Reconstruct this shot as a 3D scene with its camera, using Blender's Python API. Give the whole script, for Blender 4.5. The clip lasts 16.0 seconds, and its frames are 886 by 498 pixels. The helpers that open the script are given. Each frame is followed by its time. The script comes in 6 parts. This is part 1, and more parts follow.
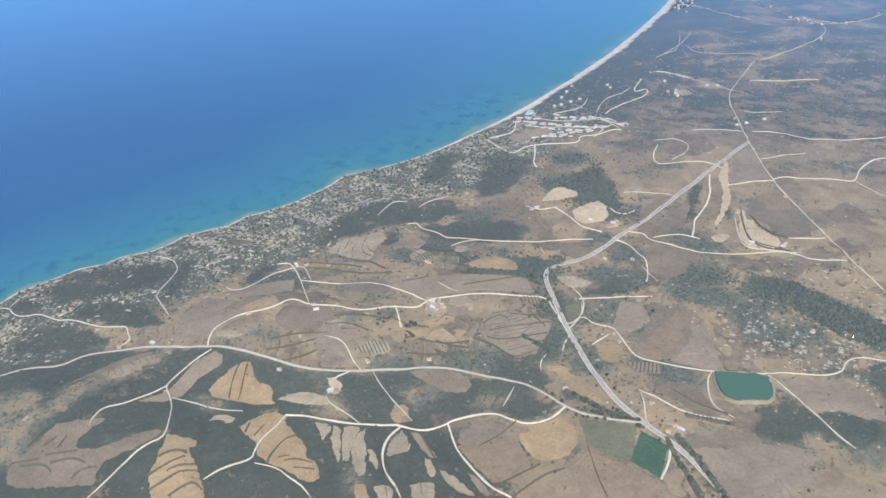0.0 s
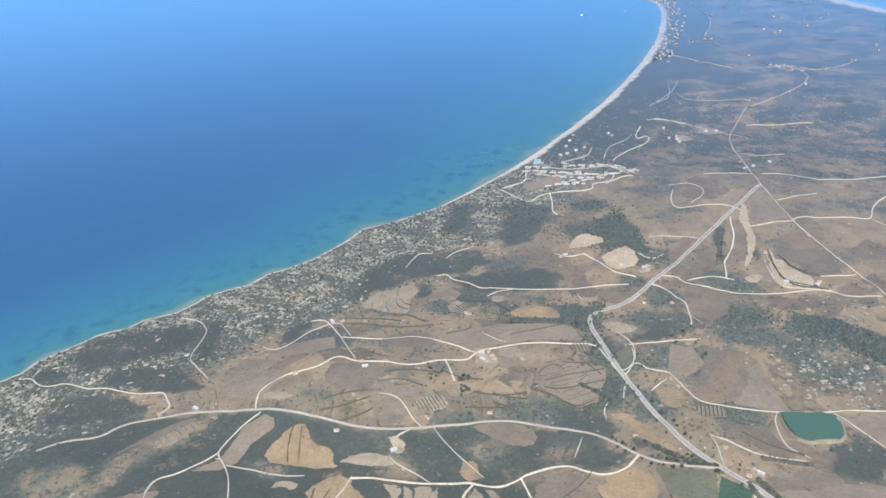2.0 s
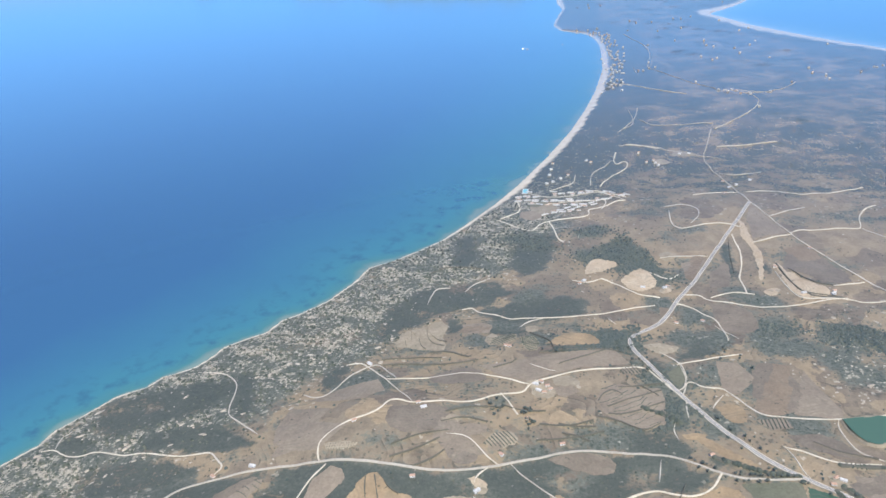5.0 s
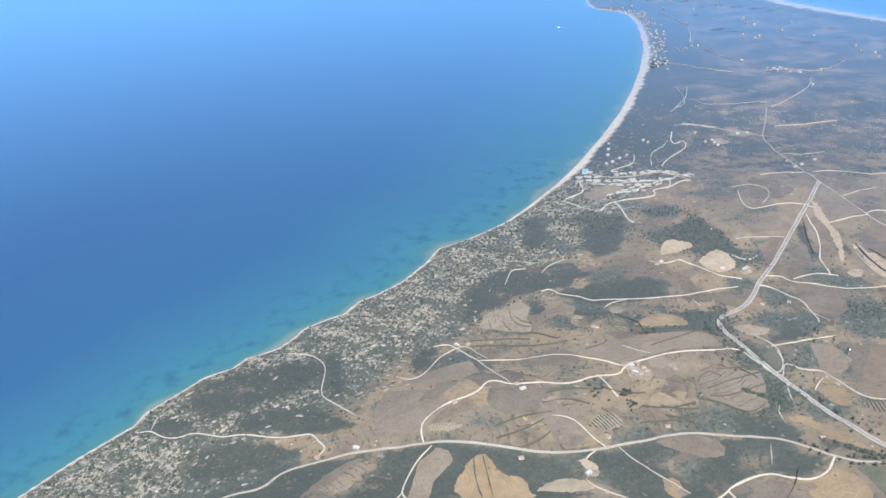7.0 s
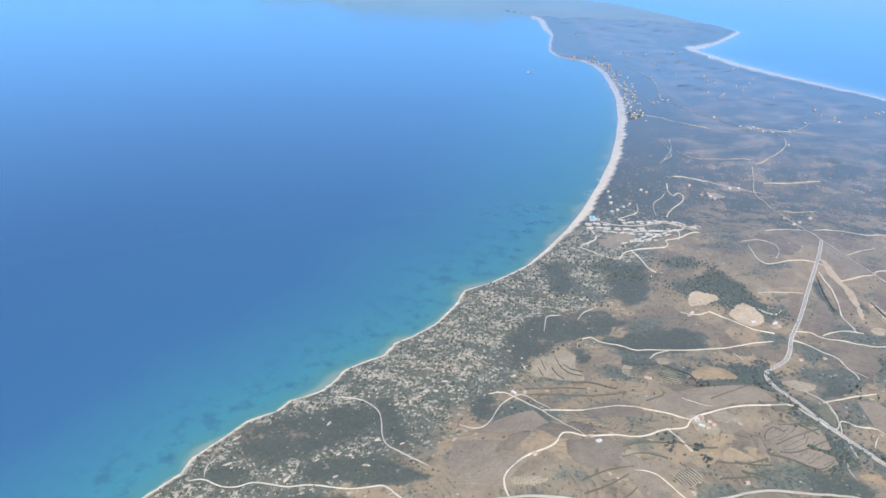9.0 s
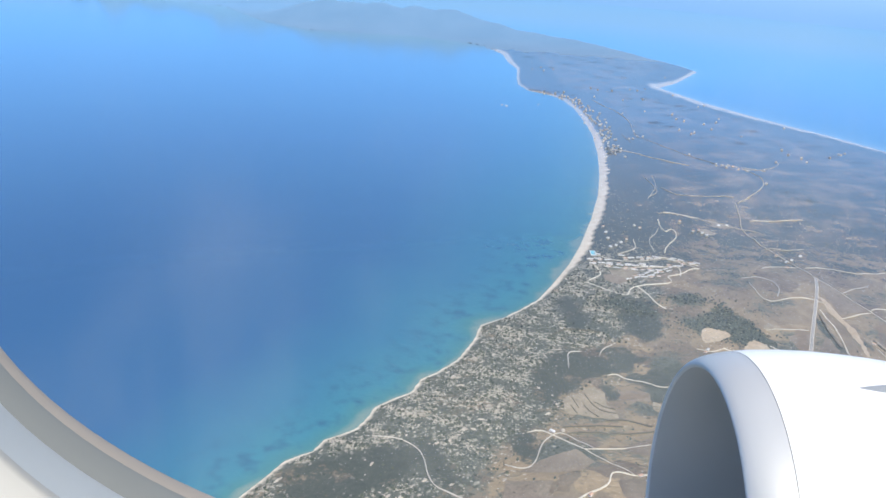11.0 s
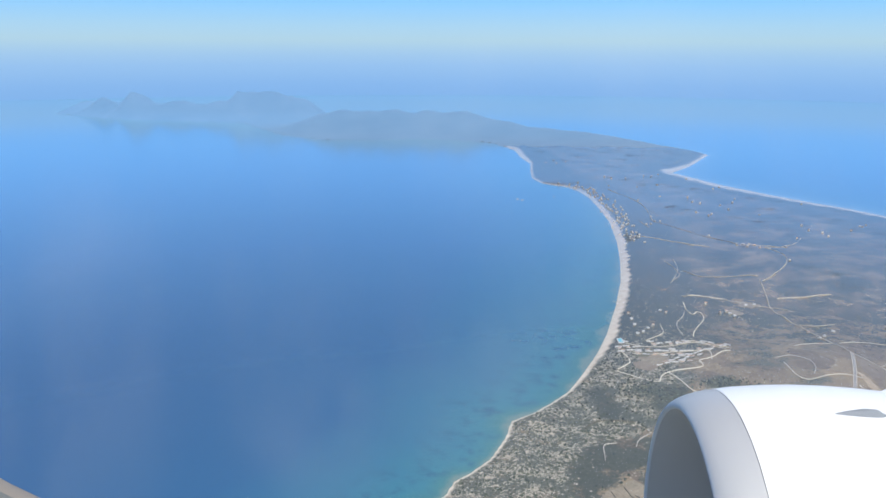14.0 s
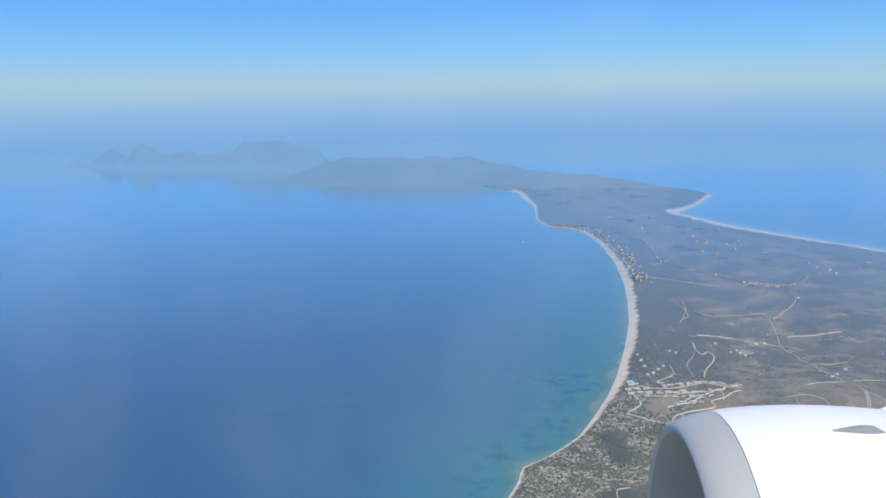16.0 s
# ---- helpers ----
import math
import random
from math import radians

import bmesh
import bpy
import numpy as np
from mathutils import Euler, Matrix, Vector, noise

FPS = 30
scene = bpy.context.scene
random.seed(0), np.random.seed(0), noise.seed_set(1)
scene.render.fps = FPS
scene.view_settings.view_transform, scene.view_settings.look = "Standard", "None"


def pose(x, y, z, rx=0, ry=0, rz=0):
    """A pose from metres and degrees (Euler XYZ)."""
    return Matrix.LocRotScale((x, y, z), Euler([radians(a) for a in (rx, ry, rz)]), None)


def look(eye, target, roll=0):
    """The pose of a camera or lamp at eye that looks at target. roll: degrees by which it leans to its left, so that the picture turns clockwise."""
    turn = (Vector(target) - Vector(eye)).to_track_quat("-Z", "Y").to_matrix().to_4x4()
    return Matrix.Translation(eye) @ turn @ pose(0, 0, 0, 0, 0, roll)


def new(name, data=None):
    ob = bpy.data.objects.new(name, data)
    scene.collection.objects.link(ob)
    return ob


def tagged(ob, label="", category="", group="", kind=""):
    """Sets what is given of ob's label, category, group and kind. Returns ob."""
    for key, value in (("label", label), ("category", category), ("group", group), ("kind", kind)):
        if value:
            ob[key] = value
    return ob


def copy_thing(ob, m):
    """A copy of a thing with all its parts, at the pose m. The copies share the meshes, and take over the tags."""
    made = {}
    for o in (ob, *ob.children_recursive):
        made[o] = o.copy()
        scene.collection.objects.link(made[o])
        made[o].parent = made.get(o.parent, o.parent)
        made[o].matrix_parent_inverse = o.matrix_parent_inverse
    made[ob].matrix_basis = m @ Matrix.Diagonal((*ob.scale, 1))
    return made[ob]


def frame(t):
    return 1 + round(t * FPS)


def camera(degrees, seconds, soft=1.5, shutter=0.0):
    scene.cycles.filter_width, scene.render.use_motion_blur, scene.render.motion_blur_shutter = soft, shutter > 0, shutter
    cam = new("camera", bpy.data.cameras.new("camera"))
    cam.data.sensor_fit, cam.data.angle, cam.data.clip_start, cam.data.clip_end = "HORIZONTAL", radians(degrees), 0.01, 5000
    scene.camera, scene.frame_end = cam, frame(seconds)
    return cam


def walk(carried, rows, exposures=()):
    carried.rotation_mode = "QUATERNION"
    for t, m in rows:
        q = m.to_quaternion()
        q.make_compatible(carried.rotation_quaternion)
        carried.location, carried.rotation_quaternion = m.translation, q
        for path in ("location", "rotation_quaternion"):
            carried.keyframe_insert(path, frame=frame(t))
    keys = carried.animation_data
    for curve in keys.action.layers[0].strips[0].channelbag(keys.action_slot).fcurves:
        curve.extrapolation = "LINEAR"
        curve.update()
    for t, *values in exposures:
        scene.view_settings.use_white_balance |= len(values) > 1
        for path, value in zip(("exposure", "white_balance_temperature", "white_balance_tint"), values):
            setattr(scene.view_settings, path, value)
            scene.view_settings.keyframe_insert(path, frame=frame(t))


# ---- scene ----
# One metre here is about twelve metres of the real coast.
def aim(x, y, z, yaw, pitch, roll):
    """A camera pose from its place, its heading to the left, its tilt up and its lean."""
    return pose(x, y, z, 90 + pitch, 0, yaw) @ pose(0, 0, 0, 0, 0, roll)


cam = camera(58.481, 16.0, 1.6)
PATH = [
    (0, aim(73.489, 10.641, 101.598, 22.45, -30.69, -2.806)),
    (0.5, aim(68.704, 9.456, 101.207, 20.519, -27.16, -2.335)),
    (1, aim(63.968, 8.346, 100.867, 19.214, -26.223, -1.931)),
    (1.5, aim(59.275, 7.308, 100.576, 19.149, -26.598, -2.692)),
    (2, aim(54.618, 6.343, 100.332, 18.641, -26.933, -2.969)),
    (2.5, aim(49.992, 5.449, 100.132, 17.121, -26.791, -2.927)),
    (3, aim(45.392, 4.626, 99.973, 14.28, -25.747, -1.703)),
    (3.5, aim(40.814, 3.873, 99.853, 13.358, -24.308, -2.534)),
    (4, aim(36.252, 3.189, 99.768, 14.078, -24.434, -3.359)),
    (4.2, aim(34.432, 2.934, 99.743, 13.35, -24.528, -3.202)),
    (6.3, aim(15.391, 0.883, 99.749, 11.018, -24.582, -3.43)),
    (6.5, aim(13.581, 0.745, 99.77, 11.328, -24.647, -3.681)),
    (7, aim(9.056, 0.44, 99.834, 12.229, -25.949, -3.67)),
    (7.5, aim(4.529, 0.193, 99.912, 10.777, -25.461, -3.207)),
    (8, aim(0, 0, 100, 10.866, -23.666, -3.349)),
    (8.2, aim(-1.812, -0.062, 100.037, 10.731, -23.423, -3.196)),
    (8.4, aim(-4.916, -0.086, 100.09, 10.259, -23.445, -2.779)),
    (8.6, aim(-10.128, -0.047, 100.17, 9.012, -23.503, -1.653)),
    (8.8, aim(-16.733, 0.038, 100.266, 7.231, -23.557, -0.036)),
    (9, aim(-24.019, 0.152, 100.37, 5.172, -23.573, 1.858)),
    (9.2, aim(-31.269, 0.278, 100.472, 3.095, -23.546, 3.838)),
    (9.4, aim(-37.771, 0.398, 100.563, 1.228, -23.437, 5.597)),
    (9.5, aim(-40.517, 0.451, 100.601, 0.428, -23.365, 6.336)),
    (9.6, aim(-42.809, 0.496, 100.633, -0.23, -23.284, 6.956)),
    (9.7, aim(-44.557, 0.53, 100.657, -0.716, -23.212, 7.455)),
    (9.8, aim(-45.671, 0.552, 100.672, -1.044, -23.118, 7.734)),
    (9.9, aim(-46.062, 0.56, 100.677, -1.147, -23.038, 7.859)),
    (10.1, aim(-46.062, 0.56, 100.677, -1.099, -22.868, 7.707)),
    (10.3, aim(-46.062, 0.56, 100.677, -0.83, -22.77, 7.248)),
    (10.5, aim(-46.055, 0.556, 100.675, -0.628, -22.287, 6.78)),
    (11, aim(-46.039, 0.537, 100.672, 0.555, -21.4, 4.426)),
    (11.5, aim(-46.021, 0.517, 100.671, 0.579, -20.099, 2.797)),
    (12, aim(-46.008, 0.517, 100.656, 1.757, -19.479, 1.67)),
    (12.5, aim(-45.992, 0.509, 100.649, 1.167, -20.039, 1.437)),
    (13, aim(-45.999, 0.502, 100.639, 1.462, -19.874, 0.322)),
    (13.5, aim(-45.983, 0.474, 100.647, 2.352, -18.925, 0.393)),
    (14, aim(-45.952, 0.532, 100.615, 2.575, -14.436, 0.259)),
    (14.5, aim(-45.925, 0.551, 100.6, 6.951, -12.111, -1.522)),
    (15, aim(-45.933, 0.553, 100.593, 8.21, -10.041, -1.676)),
    (15.5, aim(-45.922, 0.552, 100.588, 7.536, -10.452, -0.945)),
    (16, aim(-45.932, 0.525, 100.592, 3.019, -11.213, -0.926)),
]
walk(cam, PATH, exposures=[(0, 0.35), (4, 0.40), (8, 0.46), (12, 0.38), (13.5, 0.26), (14.5, 0.06), (15, -0.02), (16, 0.0)])

# ---- light: a clear, hazy summer noon ----
SUN_HEIGHT, SUN_TURN = radians(58), radians(150)
world = bpy.data.worlds.new("sky")
scene.world = world
world.use_nodes = True
wt = world.node_tree
wt.nodes.clear()
sky = wt.nodes.new("ShaderNodeTexSky")
sky.sky_type, sky.sun_disc = "NISHITA", False
sky.sun_elevation, sky.sun_rotation = SUN_HEIGHT, SUN_TURN
sky.altitude, sky.air_density, sky.dust_density, sky.ozone_density = 1200, 1.0, 0.4, 3.0
where = wt.nodes.new("ShaderNodeTexCoord")
dip = wt.nodes.new("ShaderNodeVectorMath")  # from this height the horizon lies a little below the level
dip.operation, dip.inputs[1].default_value, dip.inputs[2].default_value = "MULTIPLY_ADD", (1, 1, 1.6), (0, 0, 0.045)
tone = wt.nodes.new("ShaderNodeMix")  # sea air: a little bluer than the plain model
tone.data_type, tone.blend_type = "RGBA", "MULTIPLY"
tone.inputs[0].default_value, tone.inputs[7].default_value = 1.0, (0.74, 0.92, 1.08, 1)
back = wt.nodes.new("ShaderNodeBackground")
back.inputs[1].default_value = 0.13
xyz = wt.nodes.new("ShaderNodeSeparateXYZ")
level = wt.nodes.new("ShaderNodeMapRange")  # 0 just under the horizon, 1 about twenty degrees up
level.inputs[1].default_value, level.inputs[2].default_value = -0.05, 0.35
mist = wt.nodes.new("ShaderNodeValToRGB")  # summer haze low over the sea, all round
for at, c in ((0.0625, (0.28, 0.49, 0.79)), (0.095, (0.325, 0.53, 0.78)), (0.14, (0.41, 0.605, 0.74)), (0.18, (0.375, 0.61, 0.81)), (0.25, (0.26, 0.575, 0.94)), (0.375, (0.16, 0.455, 1.0)), (0.6, (0.16, 0.40, 0.9))):
    e = mist.color_ramp.elements.new(at)
    e.color = (*c, 1)
mist.color_ramp.elements.remove(mist.color_ramp.elements[0])
mist.color_ramp.elements.remove(mist.color_ramp.elements[-1])
thin = wt.nodes.new("ShaderNodeValToRGB")
thin.color_ramp.elements[0].position, thin.color_ramp.elements[0].color = 0.4, (1, 1, 1, 1)
thin.color_ramp.elements[1].position, thin.color_ramp.elements[1].color = 1.0, (0, 0, 0, 1)
low = wt.nodes.new("ShaderNodeBackground")
both = wt.nodes.new("ShaderNodeMixShader")
wout = wt.nodes.new("ShaderNodeOutputWorld")
wt.links.new(where.outputs["Generated"], dip.inputs[0])
wt.links.new(where.outputs["Generated"], xyz.inputs[0])
wt.links.new(xyz.outputs[2], level.inputs[0])
wt.links.new(level.outputs[0], mist.inputs[0])
wt.links.new(level.outputs[0], thin.inputs[0])
wt.links.new(dip.outputs[0], sky.inputs[0])
wt.links.new(sky.outputs[0], tone.inputs[6])
wt.links.new(tone.outputs[2], back.inputs[0])
wt.links.new(mist.outputs[0], low.inputs[0])
wt.links.new(thin.outputs[0], both.inputs[0])
wt.links.new(back.outputs[0], both.inputs[1])
wt.links.new(low.outputs[0], both.inputs[2])
wt.links.new(both.outputs[0], wout.inputs[0])
sun = new("sun", bpy.data.lights.new("sun", "SUN"))
sun.data.energy, sun.data.angle, sun.data.color = 4.8, radians(0.5), (1.0, 0.96, 0.9)
sun_way = Vector((math.sin(SUN_TURN) * math.cos(SUN_HEIGHT), math.cos(SUN_TURN) * math.cos(SUN_HEIGHT), math.sin(SUN_HEIGHT)))
sun.matrix_world = look((60 + sun_way.x * 300, 150 + sun_way.y * 300, sun_way.z * 300), (60, 150, 0))
scene.view_settings.exposure = 0.0

# ---- plan: shoreline, roads and fields, in metres ----
SHORE_WEST = [(-400, -500), (-170, -60), (-118, 40), (-97, 85), (-89, 104), (-82.9, 115), (-82.4, 119.7), (-78.8, 126.6), (-75.8, 132.9), (-70.9, 137), (-69.2, 141.1), (-63.4, 145.7), (-61.1, 151.1), (-60.2, 154.9), (-55.9, 159.7), (-52.4, 162.6), (-50.4, 169.1), (-46.8, 172.9), (-41.6, 180.2), (-37.4, 191.8), (-35.7, 200.8), (-29, 206.8), (-23.9, 212.9), (-17.8, 221.4), (-12.1, 234.3), (-4.8, 252.5), (1.6, 272.6), (9.9, 304.2), (17.6, 338.5), (23.2, 372.9)]
SHORE_NORTH = [(27.9, 410.4), (31.8, 461.5), (31.7, 490.7), (30.1, 535.4), (25.5, 565.1), (18.7, 580.9), (2, 594.5), (-4, 618), (-3, 655), (-0.5, 697), (-7, 735), (-10.5, 787.2), (-27.4, 840.7), (-51.5, 863.1), (-107.2, 883.1), (-162.1, 864.8), (-211.2, 862.6), (-269.7, 905), (-358.8, 1043.9), (-479.8, 1068.6), (-566.1, 1091.3), (-671.1, 1160.3), (-760, 1420), (-420, 1330), (-250, 1130), (-60, 1010), (100, 900), (165, 800), (173.3, 767.8), (157.9, 735.5), (135.1, 688.4), (112, 653.2), (124.1, 624.4), (134, 597.8), (148.2, 573.3), (161.3, 551), (176, 528.7), (189.6, 511.7), (215, 468), (262, 380), (340, 200), (620, -500)]
LAND_RING = np.array(SHORE_WEST + SHORE_NORTH, float)
ROADS = []
ROADS.append(("highway", [(76.3, 247.4), (71.5, 234.7), (67.6, 225.6), (60.4, 209.2), (55, 196.3), (50.7, 187.4), (48.6, 183.3), (46, 175.2), (43.1, 169.9), (39.7, 167), (37.5, 164.8), (36.5, 161.3), (37.6, 157.2), (41, 150.9), (46.4, 141.3), (49.1, 137.2), (54.1, 129.9), (58.4, 124.5), (62, 121.3), (66.4, 118.5), (70.6, 116), (74.7, 113.1), (78.6, 109.1), (80, 106.8)]))
ROADS.append(("asphalt_road", [(-55.3, 91), (-52.2, 95), (-47.4, 97.3), (-45.5, 103), (-38.9, 106.5), (-29.4, 110), (-21.3, 111.6), (-16.3, 111.6), (-6.4, 111.5), (4.3, 111.4), (11.8, 115.1), (17.9, 118.4), (23.8, 121.1), (29.3, 122.6), (37.3, 122.5), (42.5, 122.9), (46.4, 121.7), (51.2, 119.3), (54.5, 118.4), (57.5, 118.3), (61.5, 118.4), (65.3, 119.2)]))
ROADS.append(("asphalt_road", [(76.3, 247.4), (74.4, 255.4), (72.6, 266.7), (70.2, 277.2), (68.3, 284.3), (67.8, 298.4), (70.5, 308.7), (74.4, 329.2)]))
ROADS.append(("asphalt_road", [(75.9, 329.8), (86.6, 341.8), (95.5, 355), (100.7, 373), (100.3, 384.5), (99.3, 393.6), (89.5, 398.4)]))
ROADS.append(("country_road", [(76.3, 247.4), (79.9, 234.2), (83.8, 223.2), (87.8, 215.4), (94, 204.5), (97.7, 196.9), (102.1, 187.2), (108.2, 177.2)]))
ROADS.append(("country_road", [(83.8, 223.2), (77.6, 219.6), (72.3, 217.8)]))
ROADS.append(("country_road", [(83.7, 223.8), (86.1, 226.8), (92.7, 228.5), (102.6, 229.4), (104.9, 231.5), (106, 239.4), (109.1, 245.2), (113.5, 248.7)]))
ROADS.append(("dirt_track", [(104.8, 230.9), (108.9, 227.3), (111.7, 224.2)]))
ROADS.append(("country_road", [(74.4, 256.8), (71.8, 256.7), (66.7, 257.1), (59.5, 251.7)]))
ROADS.append(("country_road", [(76.7, 257.3), (84.8, 259), (91.2, 254.9), (95.9, 255.2), (114.9, 266.3)]))
ROADS.append(("dirt_track", [(71.1, 277.2), (77.7, 274), (85.4, 279.7)]))
ROADS.append(("dirt_track", [(79.9, 235.4), (85.1, 240.8), (92, 244.6)]))
ROADS.append(("country_road", [(88.1, 193.6), (96.5, 197.5)]))
ROADS.append(("country_road", [(75.4, 201.7), (77.4, 189), (80.1, 186.5), (90.1, 187.4), (93.2, 186.2), (100.9, 187.5)]))
ROADS.append(("country_road", [(50.7, 187.4), (54.9, 187.6), (56.4, 184.8), (63.6, 182.9), (69, 182.2), (80.2, 184.6), (90.1, 187.9)]))
ROADS.append(("gravel_road", [(48.8, 182.6), (52.3, 182.2), (55, 178), (57.4, 175.3), (58.8, 167.6), (58.7, 165.1)]))
ROADS.append(("country_road", [(43.5, 180.7), (31.8, 176.1), (24.1, 172.8), (17.2, 171.3), (11, 172), (8.3, 171), (4.3, 173.4), (0.2, 173.8), (-1.7, 176.4), (-4.3, 175.1)]))
ROADS.append(("gravel_road", [(-21, 111.7), (-21.9, 113.6), (-22.2, 116.3), (-18.1, 120.8), (-12.7, 123.5), (-11.6, 128.4), (-10, 129.1), (-6.8, 128.3), (-0.8, 131), (2.2, 130.3), (6.5, 132.3), (9.1, 135.2), (14.6, 137.6), (15.1, 139.7), (19, 143), (31.5, 148.6), (37.3, 150.7), (39.8, 150.6), (41.6, 147.8), (46.3, 141)]))
ROADS.append(("country_road", [(-14.9, 139), (0, 142.8), (7.1, 142.6), (15.5, 140.2)]))
ROADS.append(("country_road", [(-6.8, 128.8), (-14.9, 139), (-21.5, 146.5), (-24.3, 147.2), (-26.2, 146.4)]))
ROADS.append(("dirt_track", [(-31.6, 133.1), (-28.2, 131), (-25.6, 133), (-23.4, 142.2), (-19.7, 146.9), (-17, 145.1), (-12.9, 140)]))
ROADS.append(("country_road", [(-80.1, 112.2), (-77.5, 113.1), (-74.1, 111), (-70.4, 110.7), (-67.8, 112.8), (-61.4, 111.4), (-57.2, 112.3), (-51.3, 111.6), (-46.2, 113), (-43.7, 113.8), (-41.3, 111.4), (-39.2, 109.7), (-40.3, 107.6)]))
ROADS.append(("dirt_track", [(-77.5, 113.1), (-78.5, 116.2), (-77.3, 118.7)]))
ROADS.append(("dirt_track", [(-59.5, 142.5), (-54, 142), (-51.1, 140.2), (-48.2, 136.9), (-46.3, 126.1), (-42.4, 123.4), (-36, 118.6)]))
ROADS.append(("country_road", [(-19.3, 110.8), (-21.7, 107.2), (-22.8, 100.4), (-21.8, 99.1), (-20.2, 97.9), (-17.3, 95.1), (-14.8, 91.2), (-12.8, 87.2), (-14.7, 85), (-15.9, 80.4), (-16.4, 76.7), (-17.3, 72.8)]))
ROADS.append(("country_road", [(-22.4, 100), (-24.5, 95.3), (-25.7, 92.2), (-28.4, 90.1), (-28.3, 87.1), (-27.3, 84.9)]))
ROADS.append(("dirt_track", [(-19.1, 97.4), (-14.6, 97.4), (-9.1, 96.9), (-4.3, 98.7)]))
ROADS.append(("country_road", [(-1.2, 82.2), (0.2, 85.1), (3.9, 88.7), (3.2, 90.7), (2.6, 93.4), (3.7, 97.4), (3.6, 100.5)]))
ROADS.append(("gravel_road", [(3.6, 100.5), (6, 101.4), (10.5, 101.8), (14, 101.8), (17.9, 102.9), (23.5, 105.3), (24.6, 105.3), (28.9, 105.4), (32, 108.6), (32.6, 109.8), (37, 113), (39.9, 113.9), (42.3, 113.2), (45.6, 112.6), (49.1, 114.9), (51.2, 119.3)]))
ROADS.append(("country_road", [(4.8, 88.3), (8.8, 88.9), (11.7, 87.8), (14.7, 87.1), (17.4, 85.2)]))
ROADS.append(("gravel_road", [(32.3, 108.7), (34.1, 106), (36.2, 103), (40.6, 99.3), (44.4, 96.7), (48.1, 95.7)]))
ROADS.append(("gravel_road", [(24.6, 105.3), (23.7, 102.4), (24.1, 98), (26.4, 94.1), (29.5, 91.8), (31.4, 89.7)]))
ROADS.append(("dirt_track", [(17.9, 102.9), (13.7, 104.6), (10.3, 105.5), (8.4, 106.9)]))
ROADS.append(("country_road", [(12, 115.2), (9.6, 116.5), (7.1, 119.2), (4.6, 120.6), (1.6, 120.1)]))
ROADS.append(("country_road", [(10.1, 114.1), (8.7, 112.2), (8.2, 110.8), (8.2, 109.6)]))
ROADS.append(("dirt_track", [(14.1, 115.9), (18, 112.5), (21.5, 109.9), (25.9, 107.3)]))
ROADS.append(("dirt_track", [(40.9, 121.3), (40.3, 116)]))
ROADS.append(("country_road", [(46.3, 141), (47.1, 143.5), (48, 147.7), (50.9, 145.1), (54.9, 145.7), (55.6, 145), (59.5, 139.5), (61.5, 137.2), (66.9, 137.5), (75.3, 137.9), (78.3, 138.4), (84.3, 140), (89.3, 142.6), (98.2, 144.6), (98.9, 149.1), (101.4, 151.1), (106.1, 151)]))
ROADS.append(("country_road", [(75.3, 137.9), (74.6, 135.9), (75.4, 130.2), (77.1, 127.4), (80.1, 126.1)]))
ROADS.append(("country_road", [(63, 127.6), (66.8, 126.5), (70.5, 125.2), (73.5, 124.7), (79.2, 125)]))
ROADS.append(("country_road", [(63, 127.6), (64.5, 124.7), (65.3, 120.6), (66.4, 118.8)]))
ROADS.append(("country_road", [(85.3, 140), (89.8, 135.8), (93.1, 132.2), (96.7, 127.4), (99.6, 124.9)]))
ROADS.append(("gravel_road", [(70.3, 115.9), (70.7, 112.1), (69.9, 106.8)]))
ROADS.append(("country_road", [(44.3, 132.3), (43.7, 129.6), (44.6, 126.9)]))
ROADS.append(("country_road", [(48, 147.7), (47.6, 152), (45.8, 154.7), (42.9, 157.6)]))
ROADS.append(("country_road", [(71, 225.9), (67.2, 229.3), (61.8, 228.7), (56, 225.2), (52.2, 224.3), (50.6, 229.7), (51, 238.6)]))
ROADS.append(("dirt_track", [(49.7, 242), (54.5, 243.8), (59.8, 240.6), (59.7, 234.5), (56.4, 227.9)]))
ROADS.append(("country_road", [(34.8, 421.6), (42, 420), (51.9, 409.7), (63.8, 398.6), (70.9, 393.3)]))
ROADS.append(("dirt_track", [(97, 393.6), (104.7, 393.1), (116, 400.7), (126, 418.1)]))
ROADS.append(("country_road", [(73.8, 307.4), (87.5, 310.9), (96.8, 311.8)]))
ROADS.append(("gravel_road", [(40.2, 312.7), (44.7, 312.5), (52.6, 308.1)]))
ROADS.append(("country_road", [(6, 260.2), (12.7, 254.6), (21, 257.2), (29.6, 260.8), (35.4, 253.8), (37.3, 250.6)]))
ROADS.append(("country_road", [(6.1, 249.5), (13.3, 248.2), (21.6, 251.6), (30.6, 253.3), (32.4, 250.9), (30.4, 243.4)]))
ROADS.append(("dirt_track", [(62.2, 499.2), (57.7, 459.6)]))
ROADS.append(("gravel_road", [(9.9, 225.7), (11.8, 231.2), (15.9, 234.4), (25.4, 236.8), (27, 240.1), (25.8, 243.8), (32, 246.4), (34.5, 249.3), (38.1, 249.7)]))
ROADS.append(("gravel_road", [(38.6, 252.4), (35.2, 255.9), (29.3, 261.3), (25.9, 261.8)]))
ROADS.append(("gravel_road", [(30.1, 265.1), (31.7, 270.6), (36.4, 278.8), (39.2, 284.9), (40.5, 291.7), (39, 294.7), (36.1, 288.8), (34.9, 293.7), (36, 303.4)]))
ROADS.append(("gravel_road", [(2.2, 253.6), (4.8, 242.5), (1.7, 238.2), (-1.4, 235.1)]))
